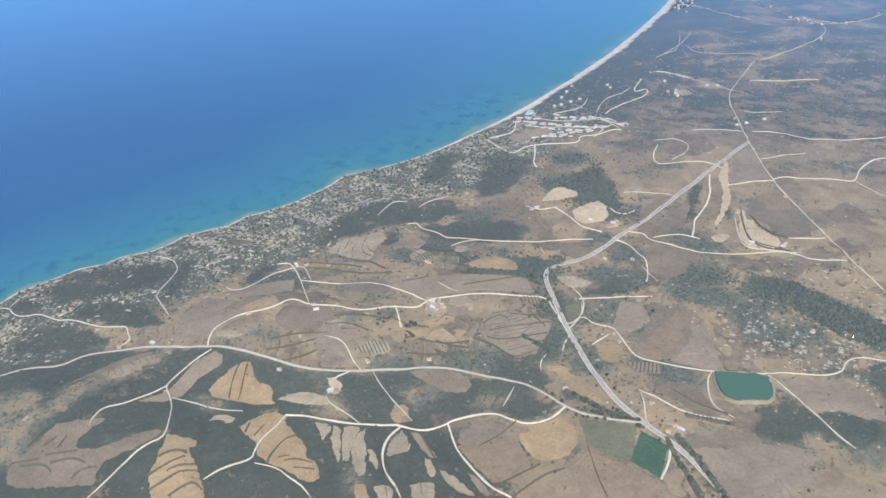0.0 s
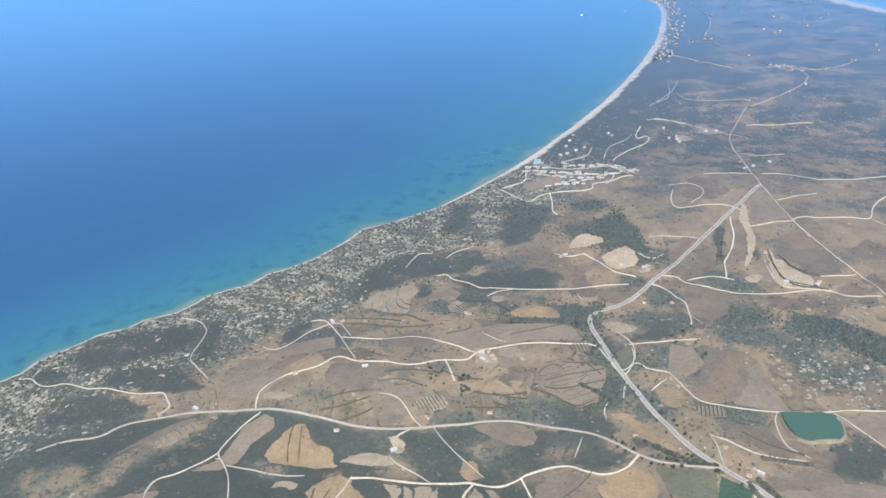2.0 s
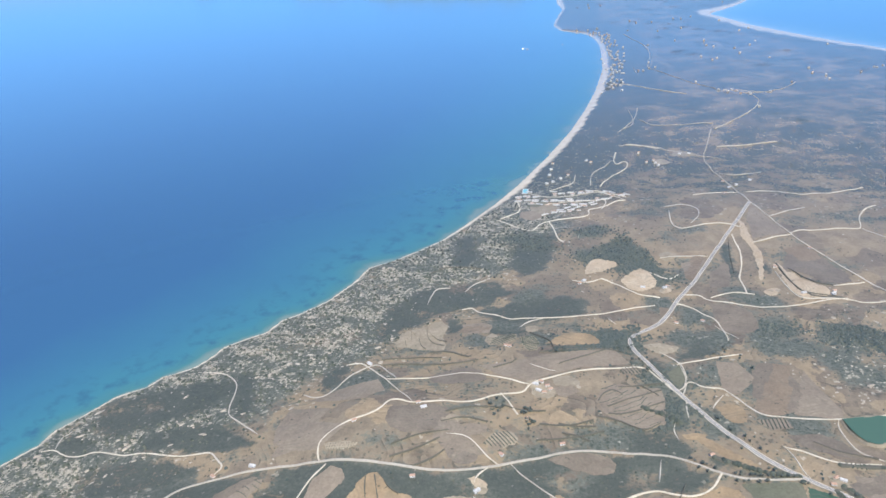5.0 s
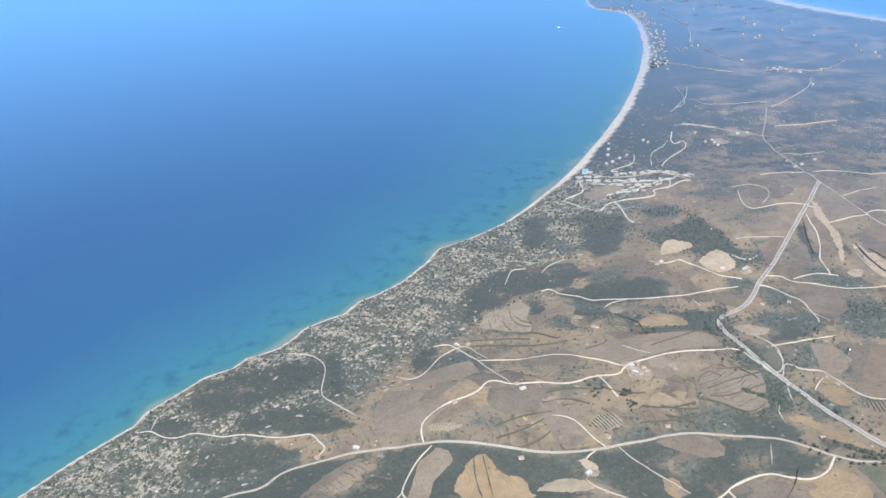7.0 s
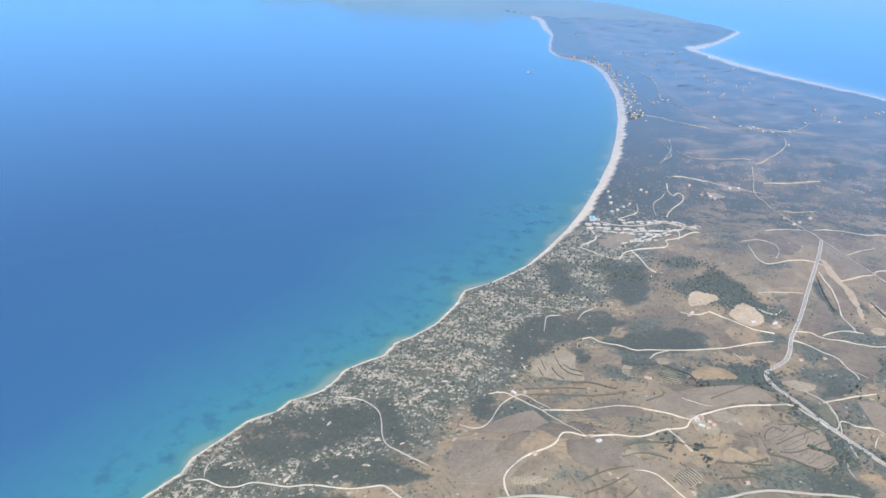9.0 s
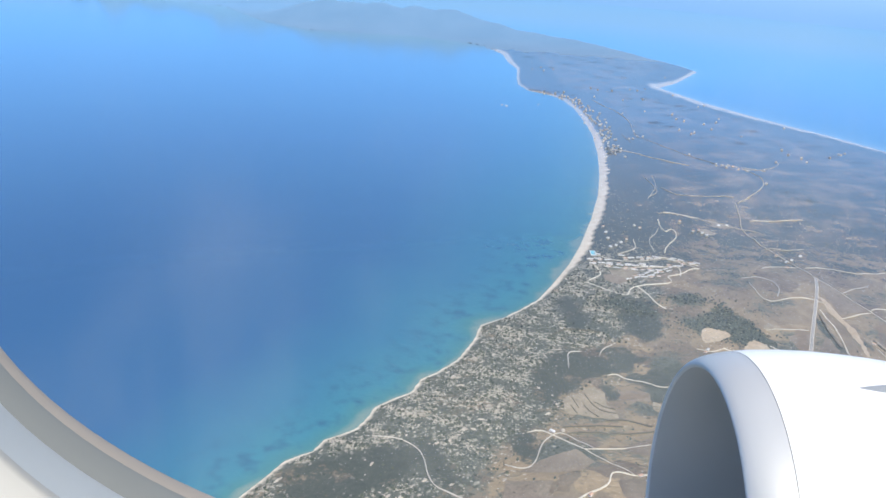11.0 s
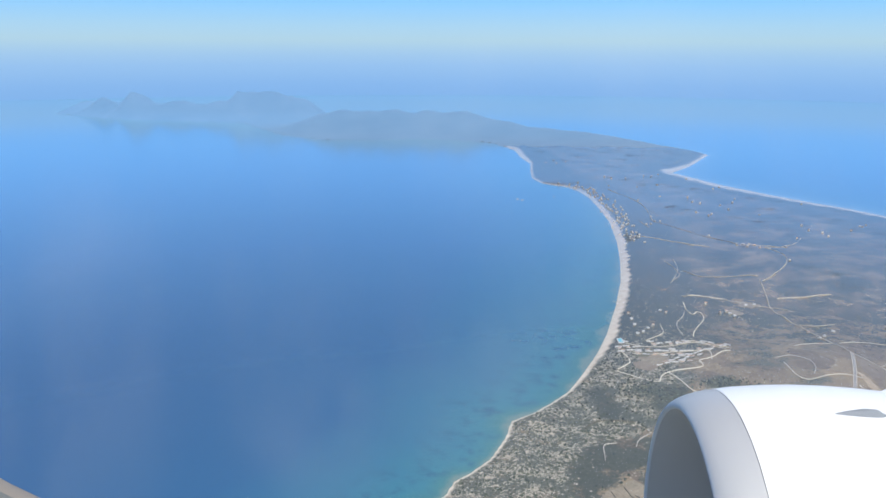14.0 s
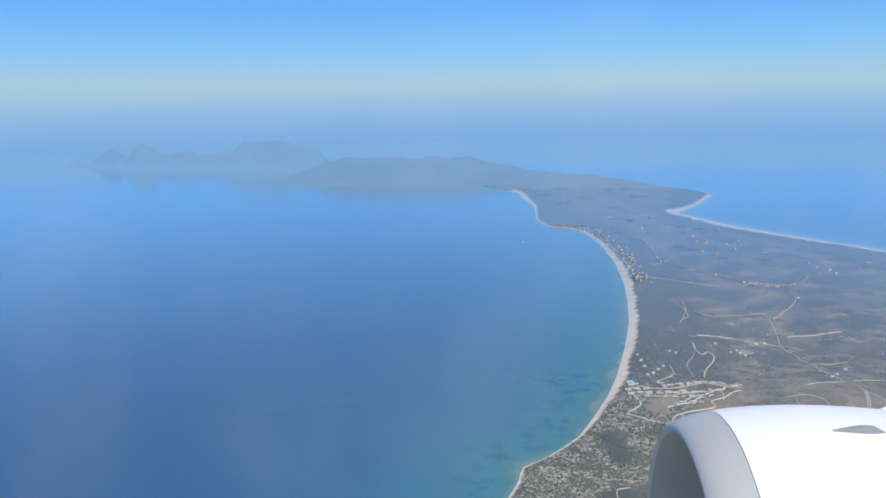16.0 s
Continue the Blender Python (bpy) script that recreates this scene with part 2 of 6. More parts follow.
ROADS.append(("country_road", [(12.8, 262.1), (16.5, 264.6), (21, 268.7), (21.3, 278.2)]))
ROADS.append(("gravel_road", [(14.3, 232.9), (16.5, 225.4), (17.6, 219), (19.6, 216.2)]))
ROADS.append(("country_road", [(-2.2, 234.2), (3, 230.1), (8.2, 225.6), (9.9, 225.7)]))
ROADS.append(("dirt_track", [(-13.7, 177.2), (-13.4, 181.8), (-13, 186.1), (-9.3, 186.8)]))
ROADS.append(("dirt_track", [(-4.9, 184.7), (-3.5, 189.1), (-0.1, 191.7)]))
ROADS.append(("gravel_road", [(30.4, 194.2), (34.8, 191.1), (38.6, 186.1), (40.7, 185.2), (44.9, 184.7)]))
ROADS.append(("country_road", [(22.7, 193.1), (26.6, 192), (30.4, 194.2)]))
ROADS.append(("country_road", [(56.7, 172.6), (59, 168.9), (60.7, 166.7)]))
ROADS.append(("dirt_track", [(46.3, 207.2), (50.8, 208.4), (59.1, 208.7)]))
ROADS.append(("country_road", [(43.3, 198.7), (47.8, 195.1), (50.7, 198.8)]))
ROADS.append(("country_road", [(46.3, 152.6), (53.5, 157.2), (60.8, 159.6)]))
ROADS.append(("country_road", [(46.9, 152.1), (48, 148.2), (46.9, 144.1), (45.4, 143)]))
ROADS.append(("country_road", [(47.1, 140.2), (46.8, 136.8), (47.1, 133.4)]))
ROADS.append(("country_road", [(54.7, 143.4), (52.9, 140.6), (52, 138.4)]))
ROADS.append(("country_road", [(15, 147.9), (18.4, 146), (20.9, 145.4)]))
ROADS.append(("country_road", [(32, 173), (33.8, 170.8)]))
ROADS.append(("dirt_track", [(16.7, 171.4), (12.7, 170), (11.1, 166.9)]))
ROADS.append(("gravel_road", [(10, 135.9), (11.9, 133.3), (14.1, 129.6)]))
ROADS.append(("country_road", [(-32.2, 232.7), (-27.4, 240.1)]))
ROADS.append(("dirt_track", [(42.7, 365.6), (44.3, 349.7), (44.1, 341.1), (40, 336.1)]))
ROADS.append(("dirt_track", [(63.4, 500.7), (61.2, 468.8)]))
ROADS.append(("country_road", [(85.2, 396.5), (97.8, 398.9), (109.8, 393.3)]))
ROADS.append(("dirt_track", [(43.7, 311.8), (52.4, 310.3), (54.3, 306.5)]))
ROADS.append(("country_road", [(45.4, 564.7), (53.8, 534.2), (60.7, 503.4), (56.1, 458.0)]))
ROADS.append(("dirt_track", [(56.1, 458.0), (67.5, 433.0), (79.1, 414.2), (86.6, 400.9)]))
ROADS.append(("dirt_track", [(48.2, 460.1), (50.0, 438.8)]))
ROADS.append(("dirt_track", [(46.7, 348.3), (51.7, 337.4), (62.7, 336.7), (76.3, 337.1)]))
ROADS.append(("dirt_track", [(37.4, 331.3), (41.0, 339.1), (45.4, 350.7), (46.9, 368.1)]))
ROADS.append(("dirt_track", [(37.8, 311.8), (43.0, 314.1), (52.8, 306.6), (62.3, 302.8), (73.5, 294.6)]))
ROADS.append(("dirt_track", [(26.8, 265.9), (26.7, 278.0), (30.9, 284.8), (33.8, 292.8)]))
ROADS.append(("gravel_road", [(67.3, 221.9), (67.6, 217.9), (68.4, 214.1), (68.1, 207.7), (66.7, 200.8), (65.8, 197.7), (66.3, 193.3), (66.3, 188.5)]))
ROADS.append(("country_road", [(57.3, 186), (59.2, 187.1), (62.2, 188.4), (65.1, 188.6), (68.2, 188.1)]))
FIELDS = []
FIELDS.append(("ochre", "plain", [(44.6, 110.6), (52.7, 117.9), (56, 109.4), (50.4, 104.5), (46.5, 107.8)]))
FIELDS.append(("olive", "plain", [(54.2, 117.1), (64.3, 118.1), (65, 109.1), (63.2, 109.3), (57.1, 111)]))
FIELDS.append(("green", "plain", [(65.1, 117.3), (70, 115.1), (69.7, 107), (64.5, 109.6)]))
FIELDS.append(("umber", "plain", [(56.4, 109.9), (63.3, 108.6), (69.6, 106.1), (71.4, 102.5), (54.5, 97.7), (53.8, 104.3)]))
FIELDS.append(("umber", "plain", [(35.7, 104.3), (43.5, 111), (49, 104.1), (46.5, 99.3), (44.3, 97.8), (38.8, 101.5)]))
FIELDS.append(("tan", "plain", [(86.8, 139.6), (98, 143.5), (102.6, 139.8), (105.2, 132.5), (96.9, 134.4), (93.2, 133)]))
FIELDS.append(("tan", "plain", [(73.8, 121.8), (84.1, 120.8), (95.7, 123.1), (92.1, 117.9), (93, 114.4), (87.9, 109.2), (80.9, 106.6), (76.4, 113.7), (73.7, 118)]))
FIELDS.append(("ochre", "plain", [(52.8, 139.1), (56.3, 141.3), (58.6, 138.4), (57.7, 133.9), (54.2, 134.5)]))
FIELDS.append(("ochre", "plain", [(48.6, 129.8), (52.8, 125.9), (59.6, 120.9), (51.1, 123.9), (47.3, 128.3)]))
FIELDS.append(("cream", "plain", [(39.3, 160.2), (42.2, 161.7), (47.9, 161), (46.3, 158.3), (42.9, 156.2)]))
FIELDS.append(("ochre", "plain", [(17.8, 157.4), (21.6, 162.6), (28, 164.5), (30.9, 160.4), (26, 157.7), (20.9, 156.5)]))
FIELDS.append(("tan", "plain", [(19.9, 139), (24.3, 141.1), (26, 138.8), (22.8, 136.4)]))
FIELDS.append(("tan", "plain", [(4, 146.2), (32.7, 157.8), (36.3, 151.9), (19.8, 144.4), (15.8, 141.2), (10, 142.2)]))
FIELDS.append(("brown", "plain", [(75.6, 197.5), (80.8, 214.3), (87.2, 213.7), (95.2, 198.2), (87.7, 194.2), (80.7, 202.2)]))
FIELDS.append(("tan", "plain", [(76.3, 246.2), (73.1, 233.4), (72.6, 219.5), (83.3, 223.6), (79.6, 234.1)]))
FIELDS.append(("tan", "plain", [(-30.7, 111.8), (-29.2, 122.8), (-17.4, 119.9), (-22.2, 114), (-26.5, 114)]))
FIELDS.append(("cream", "dotted", [(-21, 115.5), (-14.4, 115.3), (-14.2, 113.7), (-20.6, 113.8)]))
FIELDS.append(("cream", "rows", [(8.4, 119), (10.4, 123.9), (13.7, 124.8), (15, 121.9), (11.6, 118.7)]))
FIELDS.append(("tan", "rows", [(59.6, 135.5), (65.3, 137.3), (66.3, 133.9), (62.2, 132.5)]))
FIELDS.append(("brown", "plain", [(60.5, 143.6), (62.1, 155.5), (66.7, 156.8), (71.7, 147.3), (68.8, 139.1), (63.5, 138.5)]))
FIELDS.append(("tan", "plain", [(21.5, 109.9), (25.9, 107.3), (23.8, 105.7), (21.6, 107)]))
FIELDS.append(("tan", "terraced", [(-36.9, 98.7), (-33.9, 103.3), (-30.4, 107.6), (-29.8, 105), (-33, 97.3)]))
FIELDS.append(("tan", "plain", [(4.7, 241.7), (12.7, 245), (16.3, 240.7), (8.8, 234.6), (4.7, 236.6)]))
FIELDS.append(("cream", "plain", [(57.4, 304.2), (59.9, 306), (66.1, 302.3), (64.7, 299.6), (56.6, 298.7)]))
FIELDS.append(("tan", "plain", [(85.8, 395.8), (92, 406.6), (100.4, 397), (94.3, 387.2)]))
FIELDS.append(("brown", "plain", [(-10.8, 125.9), (-0.3, 129.9), (1.9, 123.2), (-4.6, 118.6), (-10.4, 119.7)]))
FIELDS.append(("ochre", "plain", [(-13.6, 101.4), (-13.8, 102.9), (-11.5, 108.8), (-8.8, 109.5), (-6.7, 106.5), (-4.8, 105.6), (-2, 105.6), (-0.9, 103), (0.8, 102.2), (-3.3, 100.9), (-8.3, 100.4), (-11.5, 99.6)]))
FIELDS.append(("cream", "plain", [(0.3, 103.4), (2.5, 105.7), (5.8, 106.8), (7.9, 106.7), (10.7, 105.4), (6.6, 104), (3.6, 103.6)]))
FIELDS.append(("cream", "plain", [(-8.4, 93.9), (-7.8, 96.2), (-4.5, 96.9), (-4.3, 94.5), (-6.2, 95)]))
FIELDS.append(("ochre", "plain", [(-2.3, 94.9), (-1.3, 97.8), (0.8, 100.7), (3.9, 100.4), (4.3, 98.9), (7.8, 96.9), (11.4, 94.6), (11.9, 93), (14.8, 92.3), (16.8, 89.1), (14.9, 87.8), (10.6, 89), (7.3, 89.1), (4, 90), (2.7, 92.4), (1.3, 93.3), (-1, 93.6)]))
FIELDS.append(("ochre", "plain", [(-12.8, 88.3), (-6.9, 88.8), (-6, 87.6), (-7.7, 86.5), (-4.2, 84.5), (-2.4, 82.8), (-0.1, 80.6), (1.5, 78.6), (-6.8, 75.6), (-9, 78), (-10.5, 79.6), (-10.4, 82.6), (-11.4, 84.4)]))
FIELDS.append(("cream", "plain", [(9.6, 100.8), (12.9, 100.9), (13.5, 99), (13.2, 96.7), (12.2, 98.1)]))
FIELDS.append(("cream", "plain", [(13.2, 100.8), (14.8, 101.1), (16.5, 97.3), (18.3, 93.9), (17.8, 93.7), (14.9, 96.7)]))
FIELDS.append(("cream", "plain", [(15.2, 101.2), (18.3, 102.4), (18.5, 98.8), (19.1, 95.4), (19.6, 93.9), (18.7, 94), (16.8, 97.3)]))
FIELDS.append(("cream", "plain", [(18.9, 102.5), (20, 99.8), (20.9, 98.7), (23.5, 93.2), (23.4, 91.7), (22.7, 91.7), (19.5, 95.2), (18.5, 97.9), (18.5, 100.2)]))
FIELDS.append(("cream", "plain", [(21.5, 97.8), (22.4, 98.1), (24.9, 95.2), (24.9, 93.5)]))
FIELDS.append(("cream", "dotted", [(25, 104.3), (26.7, 103.1), (28.9, 99.9), (26.8, 98.6), (26, 97.2), (24.9, 97.7), (24.6, 101.1)]))
FIELDS.append(("tan", "plain", [(26.8, 104.4), (28.3, 104.7), (33.5, 100.2), (32.9, 99.5), (30.5, 100.8)]))
FIELDS.append(("cream", "plain", [(31.5, 99.2), (33.3, 99), (34.9, 96.1), (34, 95.4)]))
FIELDS.append(("cream", "plain", [(35, 97.5), (36.5, 97.7), (43, 94.3), (41.2, 93.9), (37.1, 95.2)]))
FIELDS.append(("tan", "plain", [(39.6, 98.6), (40.9, 98.5), (42.9, 97.1), (44.6, 95.5), (44.3, 94.6), (42.3, 95.8)]))
FIELDS.append(("ochre", "plain", [(23, 90), (24.7, 90.5), (27.2, 87.3), (24.9, 86.6)]))
FIELDS.append(("cream", "plain", [(26.1, 90.3), (27.1, 91.1), (29.2, 91.4), (30.8, 88.5), (28.4, 87.7)]))
FIELDS.append(("cream", "plain", [(31.7, 93), (34.9, 94.9), (35.8, 93.4), (36.6, 90.7), (33.5, 89.5)]))
FIELDS.append(("brown", "plain", [(-33.7, 83.7), (-30.6, 85.1), (-28.2, 86.3), (-26.4, 88), (-25.8, 86.8), (-26.6, 84.9), (-27.3, 81.3), (-25.8, 80.1), (-21.8, 81.7), (-19.7, 84.1), (-15.8, 89), (-13.9, 88.3), (-14.7, 85.3), (-18.6, 80.8), (-19.9, 78), (-17.6, 75.2), (-21.9, 74.1), (-30, 70.5), (-34, 71.2), (-35.8, 74.6), (-33.3, 78.6), (-34, 81.2)]))
FIELDS.append(("cream", "plain", [(-17.2, 155.1), (-16.9, 160.6), (-15.6, 163.4), (-11.9, 165.5), (-9.4, 169.6), (-6.6, 167.3), (-6.3, 165), (-6.9, 161.8), (-5.1, 156.2), (-4.9, 153.2), (-12.8, 154.5)]))
FIELDS.append(("tan", "plain", [(-3, 167.3), (1.8, 168.2), (4.5, 167.1), (4.2, 163.3), (-0.9, 161.6)]))
FIELDS.append(("cream", "rows", [(5.3, 156.2), (5.1, 159.4), (7.2, 162.1), (10.9, 162.7), (10.8, 159.6), (7.6, 156.7)]))
FIELDS.append(("cream", "rows", [(11.7, 161), (14.2, 160.9), (17, 154.4), (13.3, 154.1)]))
FIELDS.append(("sand", "plain", [(26, 198.8), (27, 205.3), (30.1, 206.4), (35.7, 203.2), (31.3, 198.8), (26.2, 196.8)]))
FIELDS.append(("sand", "plain", [(35.4, 193.9), (40.3, 201.4), (43.3, 198.7), (45.2, 193), (40.7, 186.7), (37, 188.5)]))
FIELDS.append(("cream", "plain", [(46, 207.9), (50.9, 210.5), (51.6, 208.5), (47.8, 206.2)]))
FIELDS.append(("cream", "plain", [(44.9, 189.1), (47.8, 192.6), (48.9, 190.5), (45.6, 186.4)]))
FIELDS.append(("brown", "plain", [(58.8, 200.6), (63.2, 201.9), (62.5, 191.7), (57.6, 191.6)]))
FIELDS.append(("tan", "plain", [(31.1, 139.1), (34.9, 142.4), (42.3, 143.8), (42.9, 140.2), (42.6, 131.5), (38.9, 129.5), (33.4, 131.2), (30.5, 133.2), (29.6, 136.6)]))
FIELDS.append(("tan", "rows", [(34.1, 150), (37.9, 151.3), (38.8, 148.4), (34.6, 147)]))
FIELDS.append(("tan", "plain", [(54.7, 156.2), (59.4, 155.7), (61.9, 150.8), (61.2, 148.9), (57.5, 143.9), (54.8, 145.3)]))
FIELDS.append(("olive", "plain", [(43.9, 149.2), (46.9, 152.7), (48, 148.2), (46.3, 144.6), (45.1, 145.3)]))
FIELDS.append(("tan", "plain", [(51.6, 205.1), (59.1, 207.5), (57.4, 202.1), (52.9, 196.8)]))
FIELDS.append(("cream", "plain", [(7.1, 246.1), (14.2, 249.7), (17.7, 242.6), (12.8, 237.7), (8.8, 240.3)]))
FIELDS.append(("olive", "plain", [(6.9, 247.6), (11.1, 252.1), (13.6, 249.7), (9.4, 242.8)]))
FIELDS.append(("cream", "plain", [(71.1, 189.4), (71.7, 191.9), (74.8, 192.8), (75.1, 190.8), (72.7, 189.1)]))
FIELDS.append(("ochre", "plain", [(45.2, 128.6), (49.4, 130.3), (49.9, 128.6), (46.3, 127.3)]))
FIELDS.append(("sand", "plain", [(-22.3, 98.9), (-20.8, 99.1), (-19.1, 97.4), (-20.2, 96.7)]))
FIELDS.append(("cream", "plain", [(8.2, 108.5), (9.9, 109.7), (11.1, 109), (9.9, 107.5)]))
FIELDS.append(("ochre", "plain", [(21.6, 107), (22.4, 110.9), (24.9, 109.2), (24.7, 106.3), (23.1, 105.7)]))
FIELDS.append(("tan", "plain", [(9.5, 119.4), (10.8, 121.7), (12.7, 121), (12.1, 118.9), (9.9, 117.8)]))
FIELDS.append(("brown", "plain", [(2.1, 115.6), (2, 119.4), (4.4, 120.9), (7.4, 118.6), (8.4, 115.3), (4.6, 113.1)]))
FIELDS.append(("cream", "plain", [(49.4, 294.1), (53.3, 294.6), (56, 290.6), (53.5, 286.6), (49.3, 291)]))
FIELDS.append(("cream", "plain", [(69.1, 120.7), (71.4, 121.5), (72.8, 120), (72.1, 118), (70.4, 117.9)]))
FIELDS.append(("cream", "plain", [(16, 138.8), (17.2, 140.6), (20.5, 140), (21.5, 137.2), (19.4, 135.8), (16.6, 136.7)]))
FIELDS.append(("tan", "plain", [(-24.1, 94), (-21.2, 99.3), (-21, 107.3), (-18.3, 110.3), (-15.7, 109.6), (-14.8, 107.5), (-17.5, 103.1), (-17.6, 98.7), (-19.7, 95.7)]))
FIELDS.append(("tan", "plain", [(2.8, 121.6), (5.3, 124.2), (8.7, 124.8), (8.7, 122.4), (4.9, 120)]))
FIELDS.append(("umber", "plain", [(38.5, 111.7), (43.2, 111.9), (47.7, 112.5), (46.9, 109.9), (41.2, 109.7)]))
FIELDS.append(("sand", "plain", [(75.7, 206.0), (77.4, 205.7), (79.6, 200.3), (82.5, 195.8), (86.6, 192.3), (86.0, 188.1), (82.3, 186.9), (78.7, 187.7), (77.1, 192.1), (76.6, 199.7)]))
FIELDS.append(("sand", "plain", [(69.8, 233.2), (71.9, 229.9), (72.0, 222.8), (72.9, 216.2), (74.0, 211.3), (73.0, 203.7), (71.9, 196.8), (70.7, 196.6), (71.7, 203.5), (71.8, 212.1), (70.9, 218.5), (69.4, 220.3), (70.4, 228.2)]))
FIELDS.append(("sand", "plain", [(70.7, 190.4), (72.6, 193.2), (75.0, 193.0), (73.9, 188.9), (71.7, 187.9)]))
FIELDS.append(("cream", "plain", [(45.8, 208.6), (47.9, 211.0), (49.8, 210.0), (49.3, 206.7), (47.5, 205.7)]))
FIELDS.append(("sand", "plain", [(44.7, 187.6), (47.3, 192.0), (48.6, 190.0), (46.5, 187.2)]))
FIELDS.append(("brown", "plain", [(57.0, 183.6), (65.2, 181.6), (67.4, 172.0), (62.4, 168.8), (57.9, 169.8), (56.9, 176.1)]))
FIELDS.append(("umber", "plain", [(52.3, 202.3), (55.5, 209.1), (58.9, 207.9), (56.5, 200.1), (53.9, 195.5), (52.1, 196.9)]))
FIELDS.append(("umber", "plain", [(44.3, 179.6), (48.1, 180.3), (47.7, 177.2), (46.4, 174.1), (44.3, 174.6)]))
FIELDS.append(("brown", "plain", [(59.6, 200.6), (64.5, 208.3), (63.4, 193.9), (61.3, 191.3), (57.4, 191.1)]))
FIELDS.append(("umber", "plain", [(79.5, 213.5), (86.1, 217.3), (88.3, 213.9), (89.0, 209.1), (83.3, 206.8), (80.7, 210.6)]))
FIELDS.append(("cream", "plain", [(14.7, 141.5), (16.4, 143.0), (17.5, 139.8), (16.9, 138.4), (15.1, 139.7)]))
FIELDS.append(("cream", "plain", [(19.9, 142.9), (22.3, 144.2), (25.5, 142.9), (25.8, 140.4), (23.0, 139.9), (20.6, 140.1)]))
FIELDS.append(("cream", "rows", [(7.2, 159.5), (7.8, 161.5), (10.2, 163.9), (11.1, 161.7), (9.8, 159.1), (8.0, 157.4)]))
FIELDS.append(("cream", "rows", [(11.9, 160.5), (14.4, 162.5), (16.0, 159.5), (16.4, 156.9), (14.0, 156.9), (12.2, 157.2)]))
FIELDS.append(("cream", "terraced", [(3.7, 158.4), (4.2, 163.2), (6.4, 162.2), (6.2, 158.0), (5.2, 156.0)]))
FIELDS.append(("cream", "plain", [(12.3, 166.7), (14.3, 168.0), (16.0, 166.4), (15.0, 164.3), (13.0, 164.4)]))
FIELDS.append(("umber", "plain", [(-3.7, 163.6), (-2.0, 166.8), (1.9, 167.6), (4.7, 166.2), (3.0, 162.9), (-0.8, 162.2)]))
FIELDS.append(("cream", "plain", [(-1.2, 124.0), (-0.3, 126.1), (1.8, 126.2), (4.2, 125.4), (2.8, 123.2), (0.8, 122.8)]))
FIELDS.append(("brown", "plain", [(-6.7, 141.9), (1.7, 146.0), (6.2, 142.9), (6.5, 139.9), (-3.9, 137.4)]))
FIELDS.append(("brown", "plain", [(-40.6, 90.3), (-39.2, 97.4), (-35.8, 104.4), (-30.9, 108.4), (-32.5, 103.4), (-35.6, 99.7), (-39.3, 95.4)]))
FIELDS.append(("tan", "plain", [(-31.3, 114.8), (-32.6, 120.0), (-31.9, 126.6), (-22.9, 125.8), (-24.6, 120.5), (-25.6, 116.5)]))
FIELDS.append(("tan", "plain", [(-29.5, 129.9), (-23.9, 134.8), (-16.7, 139.0), (-13.7, 133.6), (-16.6, 129.2), (-20.1, 128.6)]))
FIELDS.append(("tan", "plain", [(84.4, 139.4), (97.1, 142.9), (103.0, 139.4), (102.3, 132.3), (96.4, 133.9), (93.3, 131.6), (90.2, 134.8), (86.3, 137.3)]))
FIELDS.append(("brown", "plain", [(72.4, 119.2), (79.4, 123.3), (85.2, 122.8), (84.3, 119.1), (72.7, 115.5)]))
FIELDS.append(("umber", "plain", [(60.0, 139.3), (63.0, 148.6), (66.5, 156.3), (69.7, 155.3), (69.3, 146.8), (66.5, 138.7), (62.3, 136.9)]))
FIELDS.append(("tan", "plain", [(69.7, 146.9), (72.3, 154.1), (76.5, 141.3), (76.4, 138.1), (67.4, 138.7)]))
FIELDS.append(("brown", "plain", [(64.6, 131.4), (72.5, 133.4), (77.7, 126.1), (74.2, 126.4), (67.4, 127.8)]))
FIELDS.append(("cream", "plain", [(69.9, 119.6), (72.7, 121.2), (72.1, 117.8), (69.1, 118.1)]))
FIELDS.append(("cream", "rows", [(72.1, 125.0), (79.4, 124.9), (76.9, 123.1), (72.6, 123.5)]))
FIELDS.append(("tan", "terraced", [(29.2, 136.6), (30.3, 141.6), (34.7, 143.9), (41.2, 142.0), (42.8, 132.8), (39.3, 130.1), (33.6, 131.7)]))
FIELDS.append(("brown", "plain", [(20.5, 118.7), (24.4, 121.1), (31.3, 122.0), (33.5, 118.2), (30.1, 116.4), (24.8, 117.0)]))
FIELDS.append(("brown", "plain", [(35.0, 107.5), (38.5, 112.9), (42.0, 112.3), (44.1, 110.3), (44.3, 106.9), (35.2, 104.1)]))
FIELDS.append(("tan", "plain", [(-0.9, 118.7), (-1.3, 125.2), (2.3, 124.9), (7.5, 118.8), (10.0, 117.1), (3.4, 114.7)]))
FIELDS.append(("sand", "plain", [(6.8, 110.7), (8.9, 111.4), (11.0, 109.8), (9.2, 108.1)]))
HEDGES = []
HEDGES.append((1.6, [(71, 118.2), (75.1, 113.8), (78.6, 109.4), (80.5, 105.9)]))
HEDGES.append((1.4, [(50.1, 123.5), (54.8, 121.6), (60.3, 119.7), (64.3, 119.5)]))
HEDGES.append((1.8, [(38.2, 136.3), (40.9, 135.3), (45.1, 132.5)]))
HEDGES.append((1.3, [(69.5, 117), (71.5, 113.1), (74.6, 109.2), (76.8, 104.8)]))
HEDGES.append((1.0, [(72.1, 124.2), (76.4, 124.1), (80.2, 124.3)]))
HEDGES.append((0.34, [(-11.2, 108.7), (-10.8, 106), (-9.8, 103), (-8.6, 100.6)]))
